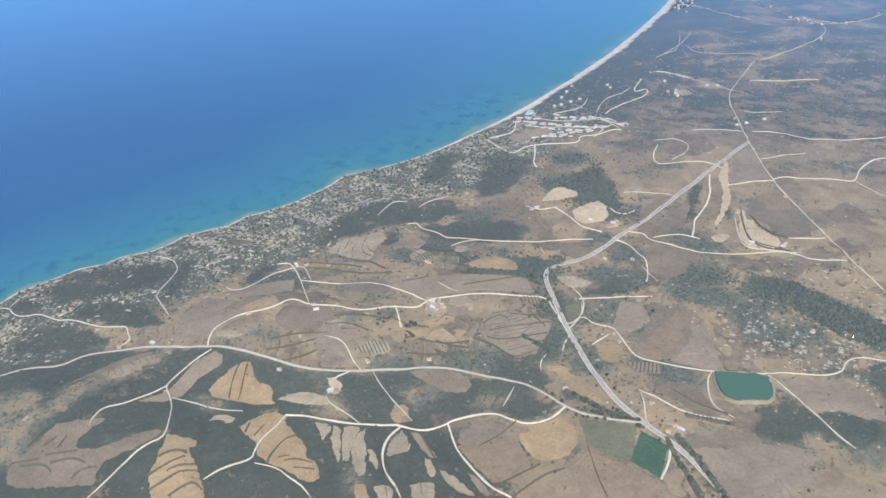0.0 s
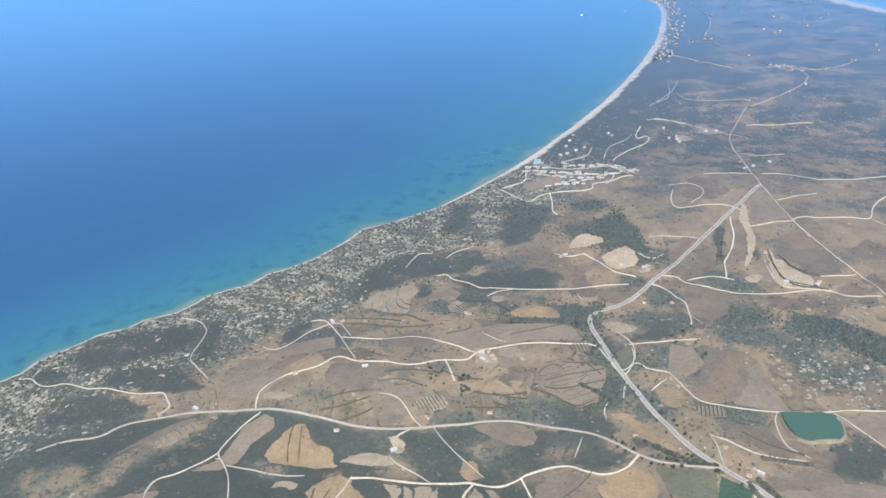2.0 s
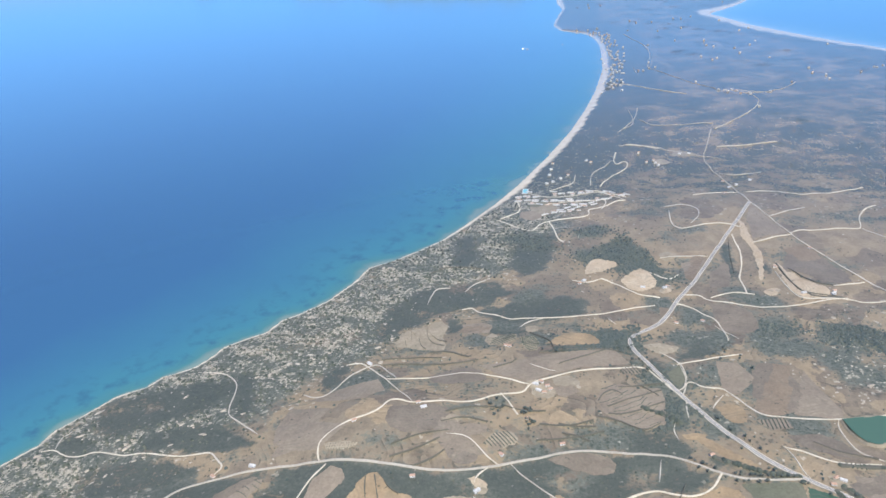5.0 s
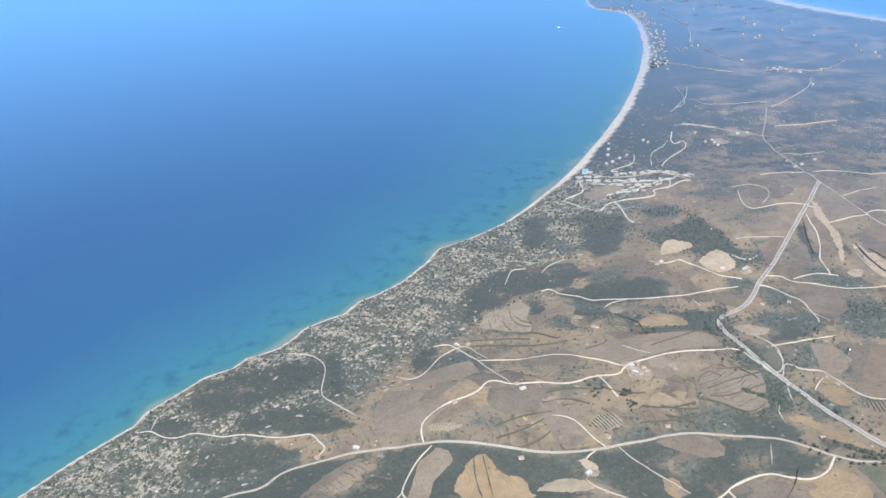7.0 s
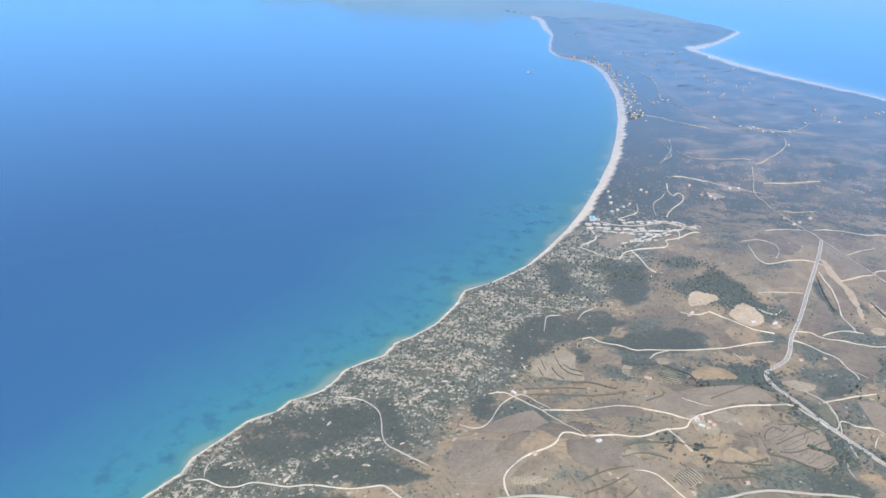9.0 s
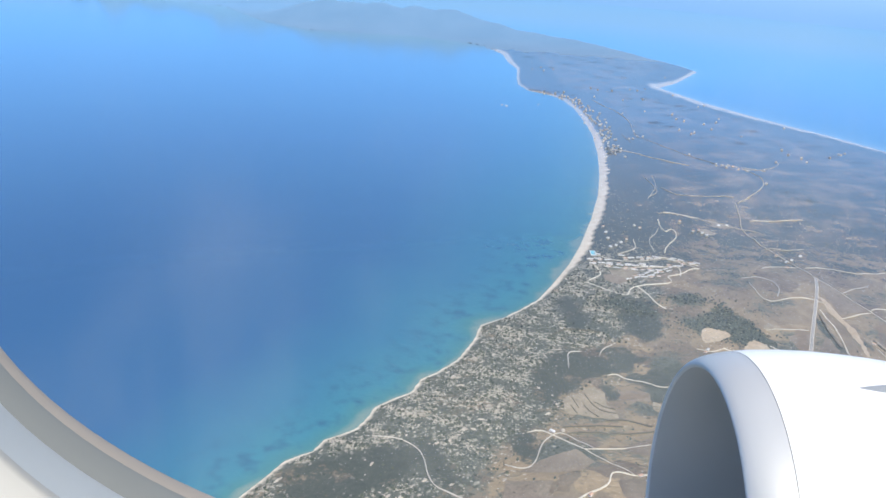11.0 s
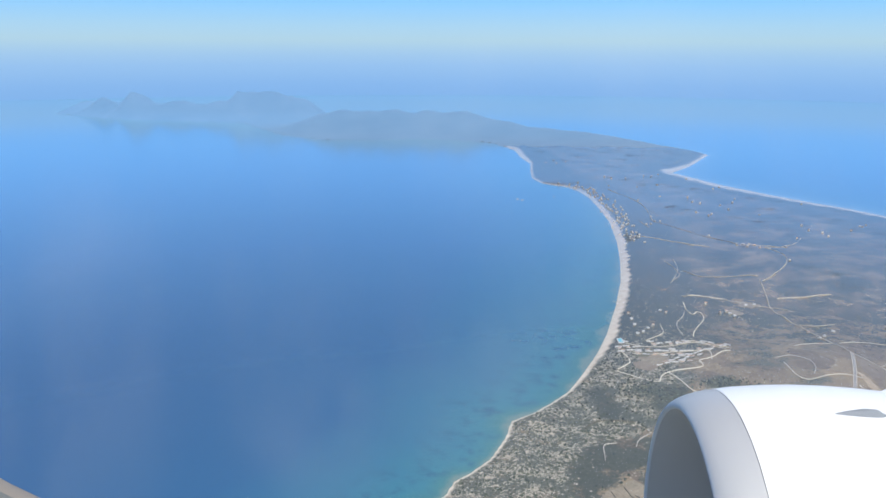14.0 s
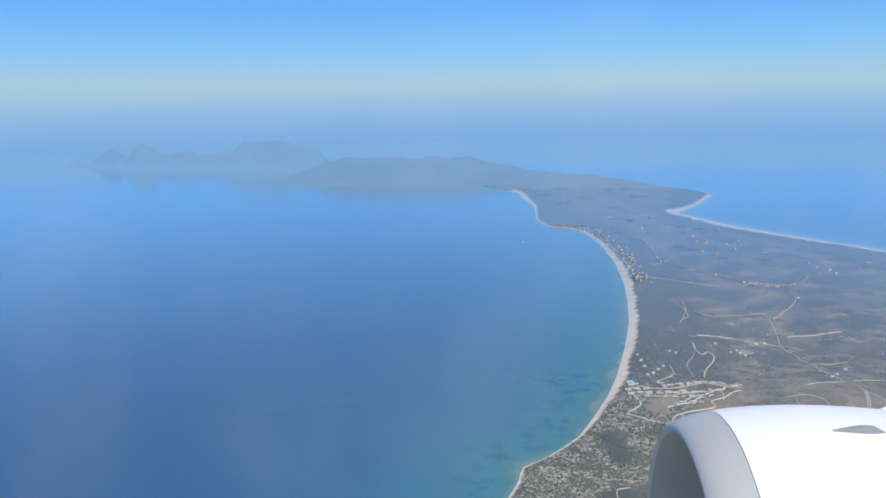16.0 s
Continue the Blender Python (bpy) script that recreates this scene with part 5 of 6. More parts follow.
def ground_attributes(x, y, z):
    d = shore_distance(x, y)
    w = beach_width(x, y) * (1 + 0.25 * waves(x, y, 9, 31))
    coastal = np.exp(-(np.clip(d - 22, 0, None) / 8) ** 2) * np.clip((255 - y) / 30, 0, 1)
    east = np.exp(-(((x - 108) / 30) ** 2 + ((y - 155) / 18) ** 2))
    return {"scrub": cover_of(x, y), "terrace": np.clip((212 - y) / 25, 0, 1) * np.clip((y - 62) / 20, 0, 1), "sand": np.clip((w - d) / (0.3 * w + 0.15) + 0.5, 0, 1) * (y < 820),
            "even": np.maximum(np.clip((108 - y + 0.05 * (x + 20)) / 4, 0, 1) * np.clip((x + 56 + 9 * waves(x, y, 22, 25)) / 14, 0, 1), 0.8 * dark_of(x, y)) * (1 - soft_patch(x, y, BARE_AREAS)) + 0.6 * np.clip((y - 225) / 40, 0, 1) + 0.1 * coastal * (1 - np.clip((y - 225) / 40, 0, 1)), "rock": np.clip(rocky_of(x, y) + 0.4 * east + 0.015 + 0.2 * np.clip((y - 225) / 40, 0, 1) * np.clip(0.6 + waves(x, y, 17, 84), 0, 1.3), 0, 1)}


ground = sheet("ground", lattice([(-760, 9), (-330, 5), (-110, 1), (215, 5), (320, 5)]), lattice([(58, 1), (330, 1.6), (650, 4), (1000, 8), (1480, 8)]), lambda x, y: land_height(x, y), GROUND, ground_attributes)
tagged(ground, "dry brown coastal plain with dark scrub and pale soil", "ground")
sea = sheet("sea", lattice([(-760, 9), (-170, 2), (60, 6), (320, 6)]), lattice([(90, 2.5), (640, 6), (1480, 6)]), lambda x, y: x * 0.0, WATER,
            lambda x, y, z: {"off": np.clip(-shore_distance(x, y) / np.interp(y, [130, 200, 300, 600, 700], [80, 105, 175, 210, 150]), 0, 1), "surf": np.exp(-np.clip(-shore_distance(x, y), 0, None) / 9.0) * (x > 80)})
tagged(sea, "deep blue sea turning turquoise along the sandy shore", "sea", kind="structure")
sea.name = "water"

# ---- roads ----
ROAD_WIDTH = {"highway": 0.98, "asphalt_road": 0.37, "gravel_road": 0.27, "country_road": 0.18, "dirt_track": 0.16}
ROAD_LOOK = {"highway": "two-lane asphalt highway with pale gravel shoulders", "asphalt_road": "winding pale asphalt road across dry fields",
             "gravel_road": "white gravel farm road between dry fields", "country_road": "narrow pale gravel country road", "dirt_track": "faint dirt track through scrub and stubble"}
for n, (kind, line) in enumerate(ROADS):
    w = ROAD_WIDTH[kind] / 2 * (1.2 if kind in ("country_road", "dirt_track", "gravel_road") and np.mean(line, axis=0)[1] > 205 else 1.0)
    line = smooth_line(line, 2)
    up = 0.15 + 0.004 * (n % 7)
    road = ribbon(kind, line, (-w - 0.06, -w, 0, w, w + 0.06), (-0.04, up, up + 0.02, up, -0.04), PAVING[kind], None, 0.02 if "asphalt" in kind or kind == "highway" else 0.3, n, kind in ("country_road", "dirt_track"))
    tagged(road, ROAD_LOOK[kind], "road", "roads", "structure")
    if kind == "highway":
        ribbon("shoulder", line, (-w - 0.02, -w + 0.16), (up + 0.012, up + 0.016), PAVING["country_road"], road, 0.0, n)
        ribbon("shoulder", line, (w - 0.16, w + 0.02), (up + 0.016, up + 0.012), PAVING["country_road"], road, 0.0, n)
        ribbon("centre_line", line, (-0.025, 0.025), (up + 0.03, up + 0.03), LINE, road, 0.0, n)


def clumps(name, xy, radius, mat, label, category, squash=0.75, seed=1, stretch=0.0, lie=0.0):
    """Many small leafy domes, joined: one mesh for what nobody could count."""
    r = np.random.RandomState(seed)
    n, k = len(xy), 5
    z0 = land_height(xy[:, 0], xy[:, 1])
    a = np.arange(k) * 2 * np.pi / k
    turn = r.uniform(0, 6.28, n)[:, None]
    low = 1 + r.uniform(-0.3, 0.3, (n, k))
    mid = 0.8 + r.uniform(-0.25, 0.2, (n, k))
    s = np.asarray(radius)[:, None]
    v = np.empty((n, 2 * k + 1, 3))
    v[:, :k, 0], v[:, :k, 1] = xy[:, :1] + s * low * np.cos(a + turn), xy[:, 1:] + s * low * np.sin(a + turn)
    v[:, :k, 2] = z0[:, None] - 0.05
    v[:, k : 2 * k, 0], v[:, k : 2 * k, 1] = xy[:, :1] + s * mid * np.cos(a + turn + 0.6), xy[:, 1:] + s * mid * np.sin(a + turn + 0.6)
    v[:, k : 2 * k, 2] = z0[:, None] + s * squash * r.uniform(0.6, 1.1, (n, k))
    v[:, 2 * k, :2] = xy + s * r.uniform(-0.25, 0.25, (n, 2))
    v[:, 2 * k, 2] = z0 + s[:, 0] * squash * 1.5
    if stretch:
        angle, longer = lie + r.normal(0, 0.5, n), 1 + stretch * r.gamma(1.5, 0.6, n)
        way = np.stack([np.cos(angle), np.sin(angle)], 1)[:, None]
        off = v[:, :, :2] - xy[:, None]
        v[:, :, :2] += ((off * way).sum(2) * (longer - 1)[:, None])[:, :, None] * way
    f = []
    for j in range(k):
        j2 = (j + 1) % k
        f += [(j, j2, k + j), (j2, k + j2, k + j), (k + j, k + j2, 2 * k)]
    tri = (np.array(f)[None] + (np.arange(n) * (2 * k + 1))[:, None, None]).reshape(-1, 3)
    me = bpy.data.meshes.new(name)
    me.vertices.add(v.shape[0] * v.shape[1])
    me.vertices.foreach_set("co", v.ravel())
    me.loops.add(tri.size)
    me.loops.foreach_set("vertex_index", tri.ravel())
    me.polygons.add(len(tri))
    me.polygons.foreach_set("loop_start", np.arange(0, tri.size, 3))
    me.materials.append(mat)
    me.update(calc_edges=True)
    return tagged(new(name, me), label, category, kind="stuff")


# ---- fields ----
def field_sheet(name, outline, mat, lift, straight=False):
    ring = resample(smooth_line(list(outline) + [outline[0]], 0 if straight else 1), 0.4)[:-1]
    ring = ring + 0.13 * np.stack([waves(ring[:, 0], ring[:, 1], 0.9, 93), waves(ring[:, 0], ring[:, 1], 1.1, 94)], 1)
    ring = ring + (0.06 if straight else 0.2) * np.stack([waves(ring[:, 0], ring[:, 1], 3.1, 91), waves(ring[:, 0], ring[:, 1], 2.7, 92)], 1)
    bm = bmesh.new()
    f = bm.faces.new([bm.verts.new((x, y, 0)) for x, y in ring])
    if f.normal.z < 0:
        f.normal_flip()
    bmesh.ops.triangulate(bm, faces=bm.faces[:])
    for _ in range(6):
        long = [e for e in bm.edges if e.calc_length() > 1.6]
        if not long:
            break
        bmesh.ops.subdivide_edges(bm, edges=long, cuts=1)
        bmesh.ops.triangulate(bm, faces=[q for q in bm.faces if len(q.verts) > 3])
    bm.normal_update()
    xy = np.array([v.co[:2] for v in bm.verts])
    for v, z in zip(bm.verts, land_height(xy[:, 0], xy[:, 1])):
        v.co.z = z + (0.04 if v.is_boundary else lift)
    for q in bm.faces:
        if q.normal.z < 0:
            q.normal_flip()
    return part(name, bm, mat), ring


FIELD_LOOK = {"ochre": "golden stubble field", "cream": "pale straw-coloured stubble field", "tan": "dry tan ploughed field", "brown": "dry brown fallow field",
              "umber": "warm brown ploughed field", "olive": "dull olive-green crop field", "green": "dark green irrigated crop field", "sand": "bare sandy quarry ground"}
FIELD_RINGS = []
for n, (soil, manner, outline) in enumerate(FIELDS):
    field, ring = field_sheet("field" if soil != "sand" else "quarry", outline, SOIL[soil], 0.10 + 0.0004 * n, soil in ("green", "olive", "umber", "tan") and manner != "terraced")
    tagged(field, FIELD_LOOK[soil] + {"terraced": " stepped with dark terrace banks", "rows": " planted with rows of shrubs", "dotted": " dotted with young trees"}.get(manner, " between country roads"), "field", "fields", "structure")
    FIELD_RINGS.append(ring)
    c = ring.mean(0)
    way = np.linalg.svd(ring - c, full_matrices=False)[2]
    along, across = (ring - c) @ way[0], (ring - c) @ way[1]
    if manner == "terraced":
        r = np.random.RandomState(n)
        for u in np.arange(along.min() + 0.8, along.max() + 1.5, 1.45):
            v = np.linspace(across.min(), across.max(), 60)
            bend = -0.035 * v * v + 0.25 * np.sin(v * 0.5 + u) + 0.12 * np.sin(v * 1.7 + r.uniform(0, 6))
            q = c + np.outer(u + bend + r.uniform(-0.4, 0.4), way[0]) + np.outer(v, way[1])
            q = q[inside(q, ring)]
            if len(q) > 12:
                q = q[r.randint(0, len(q) // 4 + 1) : len(q) - r.randint(0, len(q) // 4 + 1)]
                if np.hypot(*(q[-1] - q[0])) > 1.5:
                    ribbon("bank", q, (-0.15, -0.06, 0.05, 0.14), (-0.05, 0.16, 0.18, -0.05), SCRUB, field, 0.6, n)
    if manner in ("rows", "dotted"):
        gap = 0.75 if manner == "rows" else 0.55
        for u in np.arange(along.min() + 0.4, along.max() - 0.2, gap):
            v = np.arange(across.min(), across.max(), 0.3 if manner == "rows" else gap)
            q = c + u * way[0] + np.outer(v, way[1])
            q = q[inside(q, ring)]
            if len(q) > 1 and manner == "rows":
                ribbon("shrub_row", q, (-0.17, -0.08, 0.08, 0.17), (-0.05, 0.22, 0.22, -0.05), SCRUB, field, 0.5, n)
            elif len(q) > 1:
                row = clumps("young_trees", q, np.full(len(q), 0.11), PINE, "", "", 1.0, n)
                row.parent = field

for n, (wide, line) in enumerate(HEDGES):
    wide = wide * 0.75
    line = smooth_line(line, 2)
    hedge = ribbon("hedge", line, (-wide * 0.5, -wide * 0.3, wide * 0.25, wide * 0.5), (-0.05, 0.3, 0.34, -0.05), HEDGE, None, 0.75, n)
    tagged(hedge, "dark scrubby hedge along a terrace bank", "hedge", "hedges")
    p = resample(line, 0.5)
    p = p + np.random.RandomState(n).normal(0, 0.1, p.shape)
    bush_row = clumps("bushes", p, np.random.RandomState(n + 500).uniform(0.25, 0.65, len(p)) * wide, SCRUB, "", "", 0.8, n)
    bush_row.parent = hedge

# ---- pond ----
POND_WATER = material("pond_water", 0.12, 0.5)[0]
POND_WATER.node_tree.nodes["Principled BSDF"].inputs["Base Color"].default_value = (0.062, 0.118, 0.088, 1)
pond_ring = smooth_line(POND + [POND[0]], 1)[:-1]
pz = float(land_height(*np.array(POND).mean(0)[:, None]).max()) + 0.35
rim = np.vstack([pond_ring, pond_ring[:1]])
bank = ribbon("reservoir", rim, (-0.55, -0.2, 0.2, 0.55), (-0.1, 0.45, 0.45, -0.1), SOIL["cream"])
tagged(bank, "irrigation reservoir of green water with a pale earth rim", "reservoir")
bm = bmesh.new()
f = bm.faces.new([bm.verts.new((x, y, pz)) for x, y in pond_ring])
if f.normal.z < 0:
    f.normal_flip()
part("pond_surface", bm, POND_WATER, bank, "still green water")


# ---- scrub and woods ----


road_dots = np.vstack([resample(smooth_line(line, 1), 0.7) for _, line in ROADS])


def clear_ground(xy, gap=0.75):
    """The points that lie on dry land, off the roads, fields and pond."""
    d = shore_distance(xy[:, 0], xy[:, 1])
    ok = d > beach_width(xy[:, 0], xy[:, 1]) * 1.1 + 0.2
    for ring in FIELD_RINGS + [pond_ring]:
        ok &= ~inside(xy, ring)
    xy = xy[ok]
    grid = {}
    for a, b in road_dots:
        grid.setdefault((int(a // 1), int(b // 1)), 1)
    near = np.array([any((int(a // 1) + i, int(b // 1) + j) in grid for i in (0,) for j in (0,)) for a, b in xy])
    return xy[~near]


rng = np.random.RandomState(5)
xy = np.c_[rng.uniform(-105, 150, 90000), rng.uniform(62, 330, 90000)]
want = cover_of(xy[:, 0], xy[:, 1]) ** 2 * np.where((xy[:, 1] < 106) & (xy[:, 0] > -45), 0.12, 0.5) * np.clip(1.2 - (xy[:, 1] - 150) / 250, 0.25, 1)
patchy = 0.5 + 0.5 * np.clip(waves(xy[:, 0], xy[:, 1], 6, 77) * 1.6, -1, 1)
xy = clear_ground(xy[rng.uniform(0, 1, len(xy)) < 0.55 * want * (0.3 + patchy)])
clumps("scrub", xy, rng.uniform(0.1, 0.26, len(xy)), SCRUB, "low dark-green scrub bushes scattered over dry ground", "scrub")
spots = np.array(WOODS)
xy = spots[rng.randint(0, len(spots), 3600)] + rng.normal(0, 2.9, (3600, 2)) * (1.5, 0.8)
xy = clear_ground(xy)
for ring in (DARK_AREAS[2], DARK_AREAS[13], DARK_AREAS[10]):
    ring = np.array(ring)
    dots = rng.uniform(ring.min(0) - 1, ring.max(0) + 1, (int(6 * np.prod(np.ptp(ring, axis=0))), 2))
    dots = dots[inside(dots + 0.8 * np.stack([waves(dots[:, 0], dots[:, 1], 5, 71), waves(dots[:, 0], dots[:, 1], 5, 73)], 1), ring)]
    xy = np.vstack([xy, clear_ground(dots[rng.uniform(0, 1, len(dots)) < 0.55])])
clumps("woodland", xy, rng.uniform(0.16, 0.42, len(xy)), PINE, "dark pine woodland filling a dry valley", "woodland", 0.7, 2)
xy = clear_ground(np.c_[rng.uniform(-40, 110, 600), rng.uniform(100, 200, 600)])
clumps("lone_bush", xy, rng.uniform(0.1, 0.34, len(xy)), PINE, "lone dark bushes and olive trees on dry fields", "bushes", 1.0, 3)

LIMESTONE = earth("pale_limestone", (0.30, 0.26, 0.20), (0.56, 0.49, 0.385), 1.5)
xy = np.c_[rng.uniform(-100, 15, 52000), rng.uniform(85, 250, 52000)]
stone = rocky_of(xy[:, 0], xy[:, 1]) * (0.5 + 0.5 * np.clip(2.2 * waves(xy[:, 0], xy[:, 1], 2.4, 43), -1, 1))
stones = clear_ground(xy[rng.uniform(0, 1, len(xy)) < 0.62 * stone * np.clip(0.7 + 0.9 * waves(xy[:, 0], xy[:, 1], 9, 44), 0.1, 1.3)])
xy = np.c_[rng.normal(98, 13, 5000), rng.normal(152, 8, 5000)]
bare = clear_ground(xy[waves(xy[:, 0], xy[:, 1], 3.0, 45) * 0.7 + 0.5 * waves(xy[:, 0], xy[:, 1], 8, 46) > 0.7])
stones = np.vstack([stones, bare[dark_of(bare[:, 0], bare[:, 1]) < 0.5]])
clumps("rocks", stones, 0.05 + rng.gamma(1.3, 0.085, len(stones)), LIMESTONE, "pale limestone outcrops and rubble among coastal scrub", "rocks", 0.25, 6, 0.7, 0.7)
xy = np.c_[rng.uniform(-100, 15, 52000), rng.uniform(85, 250, 52000)]
grown = rocky_of(xy[:, 0], xy[:, 1]) * (0.5 - 0.5 * np.clip(2.2 * waves(xy[:, 0], xy[:, 1], 2.4, 43), -1, 1))
shrubs = clear_ground(xy[rng.uniform(0, 1, len(xy)) < 0.6 * grown])
clumps("shrubs", shrubs, rng.uniform(0.14, 0.42, len(shrubs)), SCRUB, "dark green shrubs between coastal rocks", "shrubs", 0.75, 7)

edge = resample(smooth_line(SHORE_NORTH, 2), 0.5)
edge = edge[(edge[:, 1] > 272) & (edge[:, 1] < 585) & (edge[:, 0] < 70)]
xy = np.repeat(edge[edge[:, 1] < 425], 3, axis=0)
xy = np.c_[xy[:, 0] + beach_width(xy[:, 0], xy[:, 1]) + 0.4 + rng.gamma(1.3, 1.6, len(xy)), xy[:, 1] + rng.normal(0, 0.6, len(xy))]
xy = clear_ground(xy[waves(xy[:, 0], xy[:, 1], 7, 55) > -0.35])
clumps("seaside_grove", xy, rng.uniform(0.2, 0.5, len(xy)), PINE, "dark green grove of low trees behind the beach", "grove", 0.8, 4)

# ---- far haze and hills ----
def haze_glow_material():
    """Emission painted as far haze over the sea: blue below, paling towards the horizon."""
    m = bpy.data.materials.new("painted_sea_haze")
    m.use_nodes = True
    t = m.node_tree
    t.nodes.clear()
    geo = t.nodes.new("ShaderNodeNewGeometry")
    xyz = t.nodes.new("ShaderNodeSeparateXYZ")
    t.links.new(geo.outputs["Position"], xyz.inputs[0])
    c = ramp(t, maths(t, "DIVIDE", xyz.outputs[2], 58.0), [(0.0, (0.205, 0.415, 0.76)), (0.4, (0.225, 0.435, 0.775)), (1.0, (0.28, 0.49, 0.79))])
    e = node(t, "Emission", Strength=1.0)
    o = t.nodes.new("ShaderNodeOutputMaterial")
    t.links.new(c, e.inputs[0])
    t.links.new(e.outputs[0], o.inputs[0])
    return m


# ring wall added out at sea, its glow standing in for distant haze
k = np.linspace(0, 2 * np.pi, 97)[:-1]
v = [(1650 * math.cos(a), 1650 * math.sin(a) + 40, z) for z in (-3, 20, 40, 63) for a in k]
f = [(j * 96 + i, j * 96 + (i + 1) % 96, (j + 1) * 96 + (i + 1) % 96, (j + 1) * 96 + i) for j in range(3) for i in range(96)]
backdrop = mesh_object("backdrop", v, f, haze_glow_material(), None, True)
tagged(backdrop, "glowing wall painted as pale blue haze over the distant sea horizon", "haze", kind="structure")


# ---- distant hills ----
FAR_HILLS = [(-600, 1150, 26, 30, 26), (-540, 1130, 22, 30, 34), (-470, 1115, 60, 35, 22), (-378, 1105, 38, 35, 30), (-330, 1100, 32, 35, 30), (-285, 1090, 30, 35, 24), (-235, 960, 40, 40, 16),
             (-170, 945, 55, 45, 19), (-90, 945, 60, 45, 17), (-20, 960, 70, 50, 13), (80, 930, 60, 50, 12), (150, 880, 50, 50, 9)]


def far_height(x, y):
    h = sum(top * np.exp(-(((x - cx) / sx) ** 2 + ((y - cy) / sy) ** 2)) for cx, cy, sx, sy, top in FAR_HILLS)
    rough = 1 + 0.12 * waves(x, y, 60, 61) + 0.06 * waves(x, y, 22, 62)
    edge = 1 - np.exp(-np.clip(shore_distance(x, y), 0, None) / 22.0)
    return np.where(shore_distance(x, y) > -5, np.maximum(land_height(x, y) - 0.6 + 0.9 * np.clip((y - 790 - 8 * waves(x, y, 40, 63)) / 30, 0, 1) + edge * h * rough * np.clip((y - 790) / 60, 0, 1), np.where(y > 810, 0.35, -1.0)), -2.0)


hx, hy = np.meshgrid(np.arange(-760, 260, 7.0), np.arange(760, 1400, 7.0))
hz = far_height(hx.ravel(), hy.ravel())
nx = hx.shape[1]
v = np.c_[hx.ravel(), hy.ravel(), hz]
f = [(j * nx + i, j * nx + i + 1, (j + 1) * nx + i + 1, (j + 1) * nx + i) for j in range(hx.shape[0] - 1) for i in range(nx - 1)]
f = [q for q in f if max(hz[k] for k in q) > -1.9]
FAR = bpy.data.materials.new("haze_painted_hills")
FAR.use_nodes = True
ft = FAR.node_tree
fp = ft.nodes["Principled BSDF"]
fp.inputs["Roughness"].default_value = 1.0
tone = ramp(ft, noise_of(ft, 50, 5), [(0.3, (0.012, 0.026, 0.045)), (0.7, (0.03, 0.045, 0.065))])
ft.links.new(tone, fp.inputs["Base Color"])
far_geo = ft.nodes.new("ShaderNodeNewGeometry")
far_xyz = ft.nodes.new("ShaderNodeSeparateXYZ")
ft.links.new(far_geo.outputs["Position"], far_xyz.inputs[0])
# haze painted into the hills as a blue glow, by height and distance
hills_haze_far = ramp(ft, maths(ft, "DIVIDE", far_xyz.outputs[2], 34.0), [(0.0, (0.145, 0.32, 0.575)), (0.4, (0.142, 0.30, 0.53)), (1.0, (0.145, 0.298, 0.525))])
hills_haze_near = ramp(ft, maths(ft, "DIVIDE", maths(ft, "SUBTRACT", far_xyz.outputs[1], 780.0), 260.0), [(0.0, (0.135, 0.225, 0.365)), (0.4, (0.135, 0.262, 0.445)), (0.8, (0.138, 0.288, 0.50)), (1.0, (0.14, 0.30, 0.53))])
hills_haze_far = blend(ft, ramp(ft, maths(ft, "DIVIDE", maths(ft, "SUBTRACT", far_xyz.outputs[1], 960.0), 100.0), [(0.0, grey(0)), (1.0, grey(1))]), hills_haze_near, hills_haze_far)
ft.links.new(hills_haze_far, fp.inputs["Emission Color"])
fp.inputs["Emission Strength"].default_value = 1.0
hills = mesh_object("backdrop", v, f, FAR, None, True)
tagged(hills, "far hills beyond the bay, blue haze painted into their glow", "hills", kind="structure")


# ---- trees ----
def make_tree(size, seed):
    r = np.random.RandomState(seed)
    base = new("tree")
    bm = bmesh.new()
    rings = []
    for h, rad in ((-0.05, 0.045), (0.12, 0.035), (0.3, 0.025), (0.42, 0.012)):
        rings.append([bm.verts.new((rad * math.cos(a) + 0.03 * h, rad * math.sin(a), h * size)) for a in np.arange(6) * 1.0472])
    for lo, hi in zip(rings, rings[1:]):
        for j in range(6):
            bm.faces.new((lo[j], lo[(j + 1) % 6], hi[(j + 1) % 6], hi[j]))
    for a in (0.4, 2.5, 4.6):
        q = [bm.verts.new((0.012 * math.cos(b), 0.012 * math.sin(b), 0.22 * size)) for b in (0, 2.1, 4.2)]
        tip = bm.verts.new((0.2 * size * math.cos(a), 0.2 * size * math.sin(a), 0.42 * size))
        for j in range(3):
            bm.faces.new((q[j], q[(j + 1) % 3], tip))
    part("trunk", bm, BARK, base)
    bm = bmesh.new()
    for _ in range(16):
        c = Vector((r.normal(0, 0.19), r.normal(0, 0.19), r.uniform(0.3, 0.85))) * size
        made = bmesh.ops.create_icosphere(bm, subdivisions=1, radius=r.uniform(0.12, 0.22) * size, matrix=Matrix.Translation(c))
        for vert in made["verts"]:
            vert.co += Vector(r.normal(0, 0.03 * size, 3))
    part("crown", bm, PINE, base)
    return tagged(base, "dark green pine tree with an uneven crown", "tree", "trees along roads and fields")


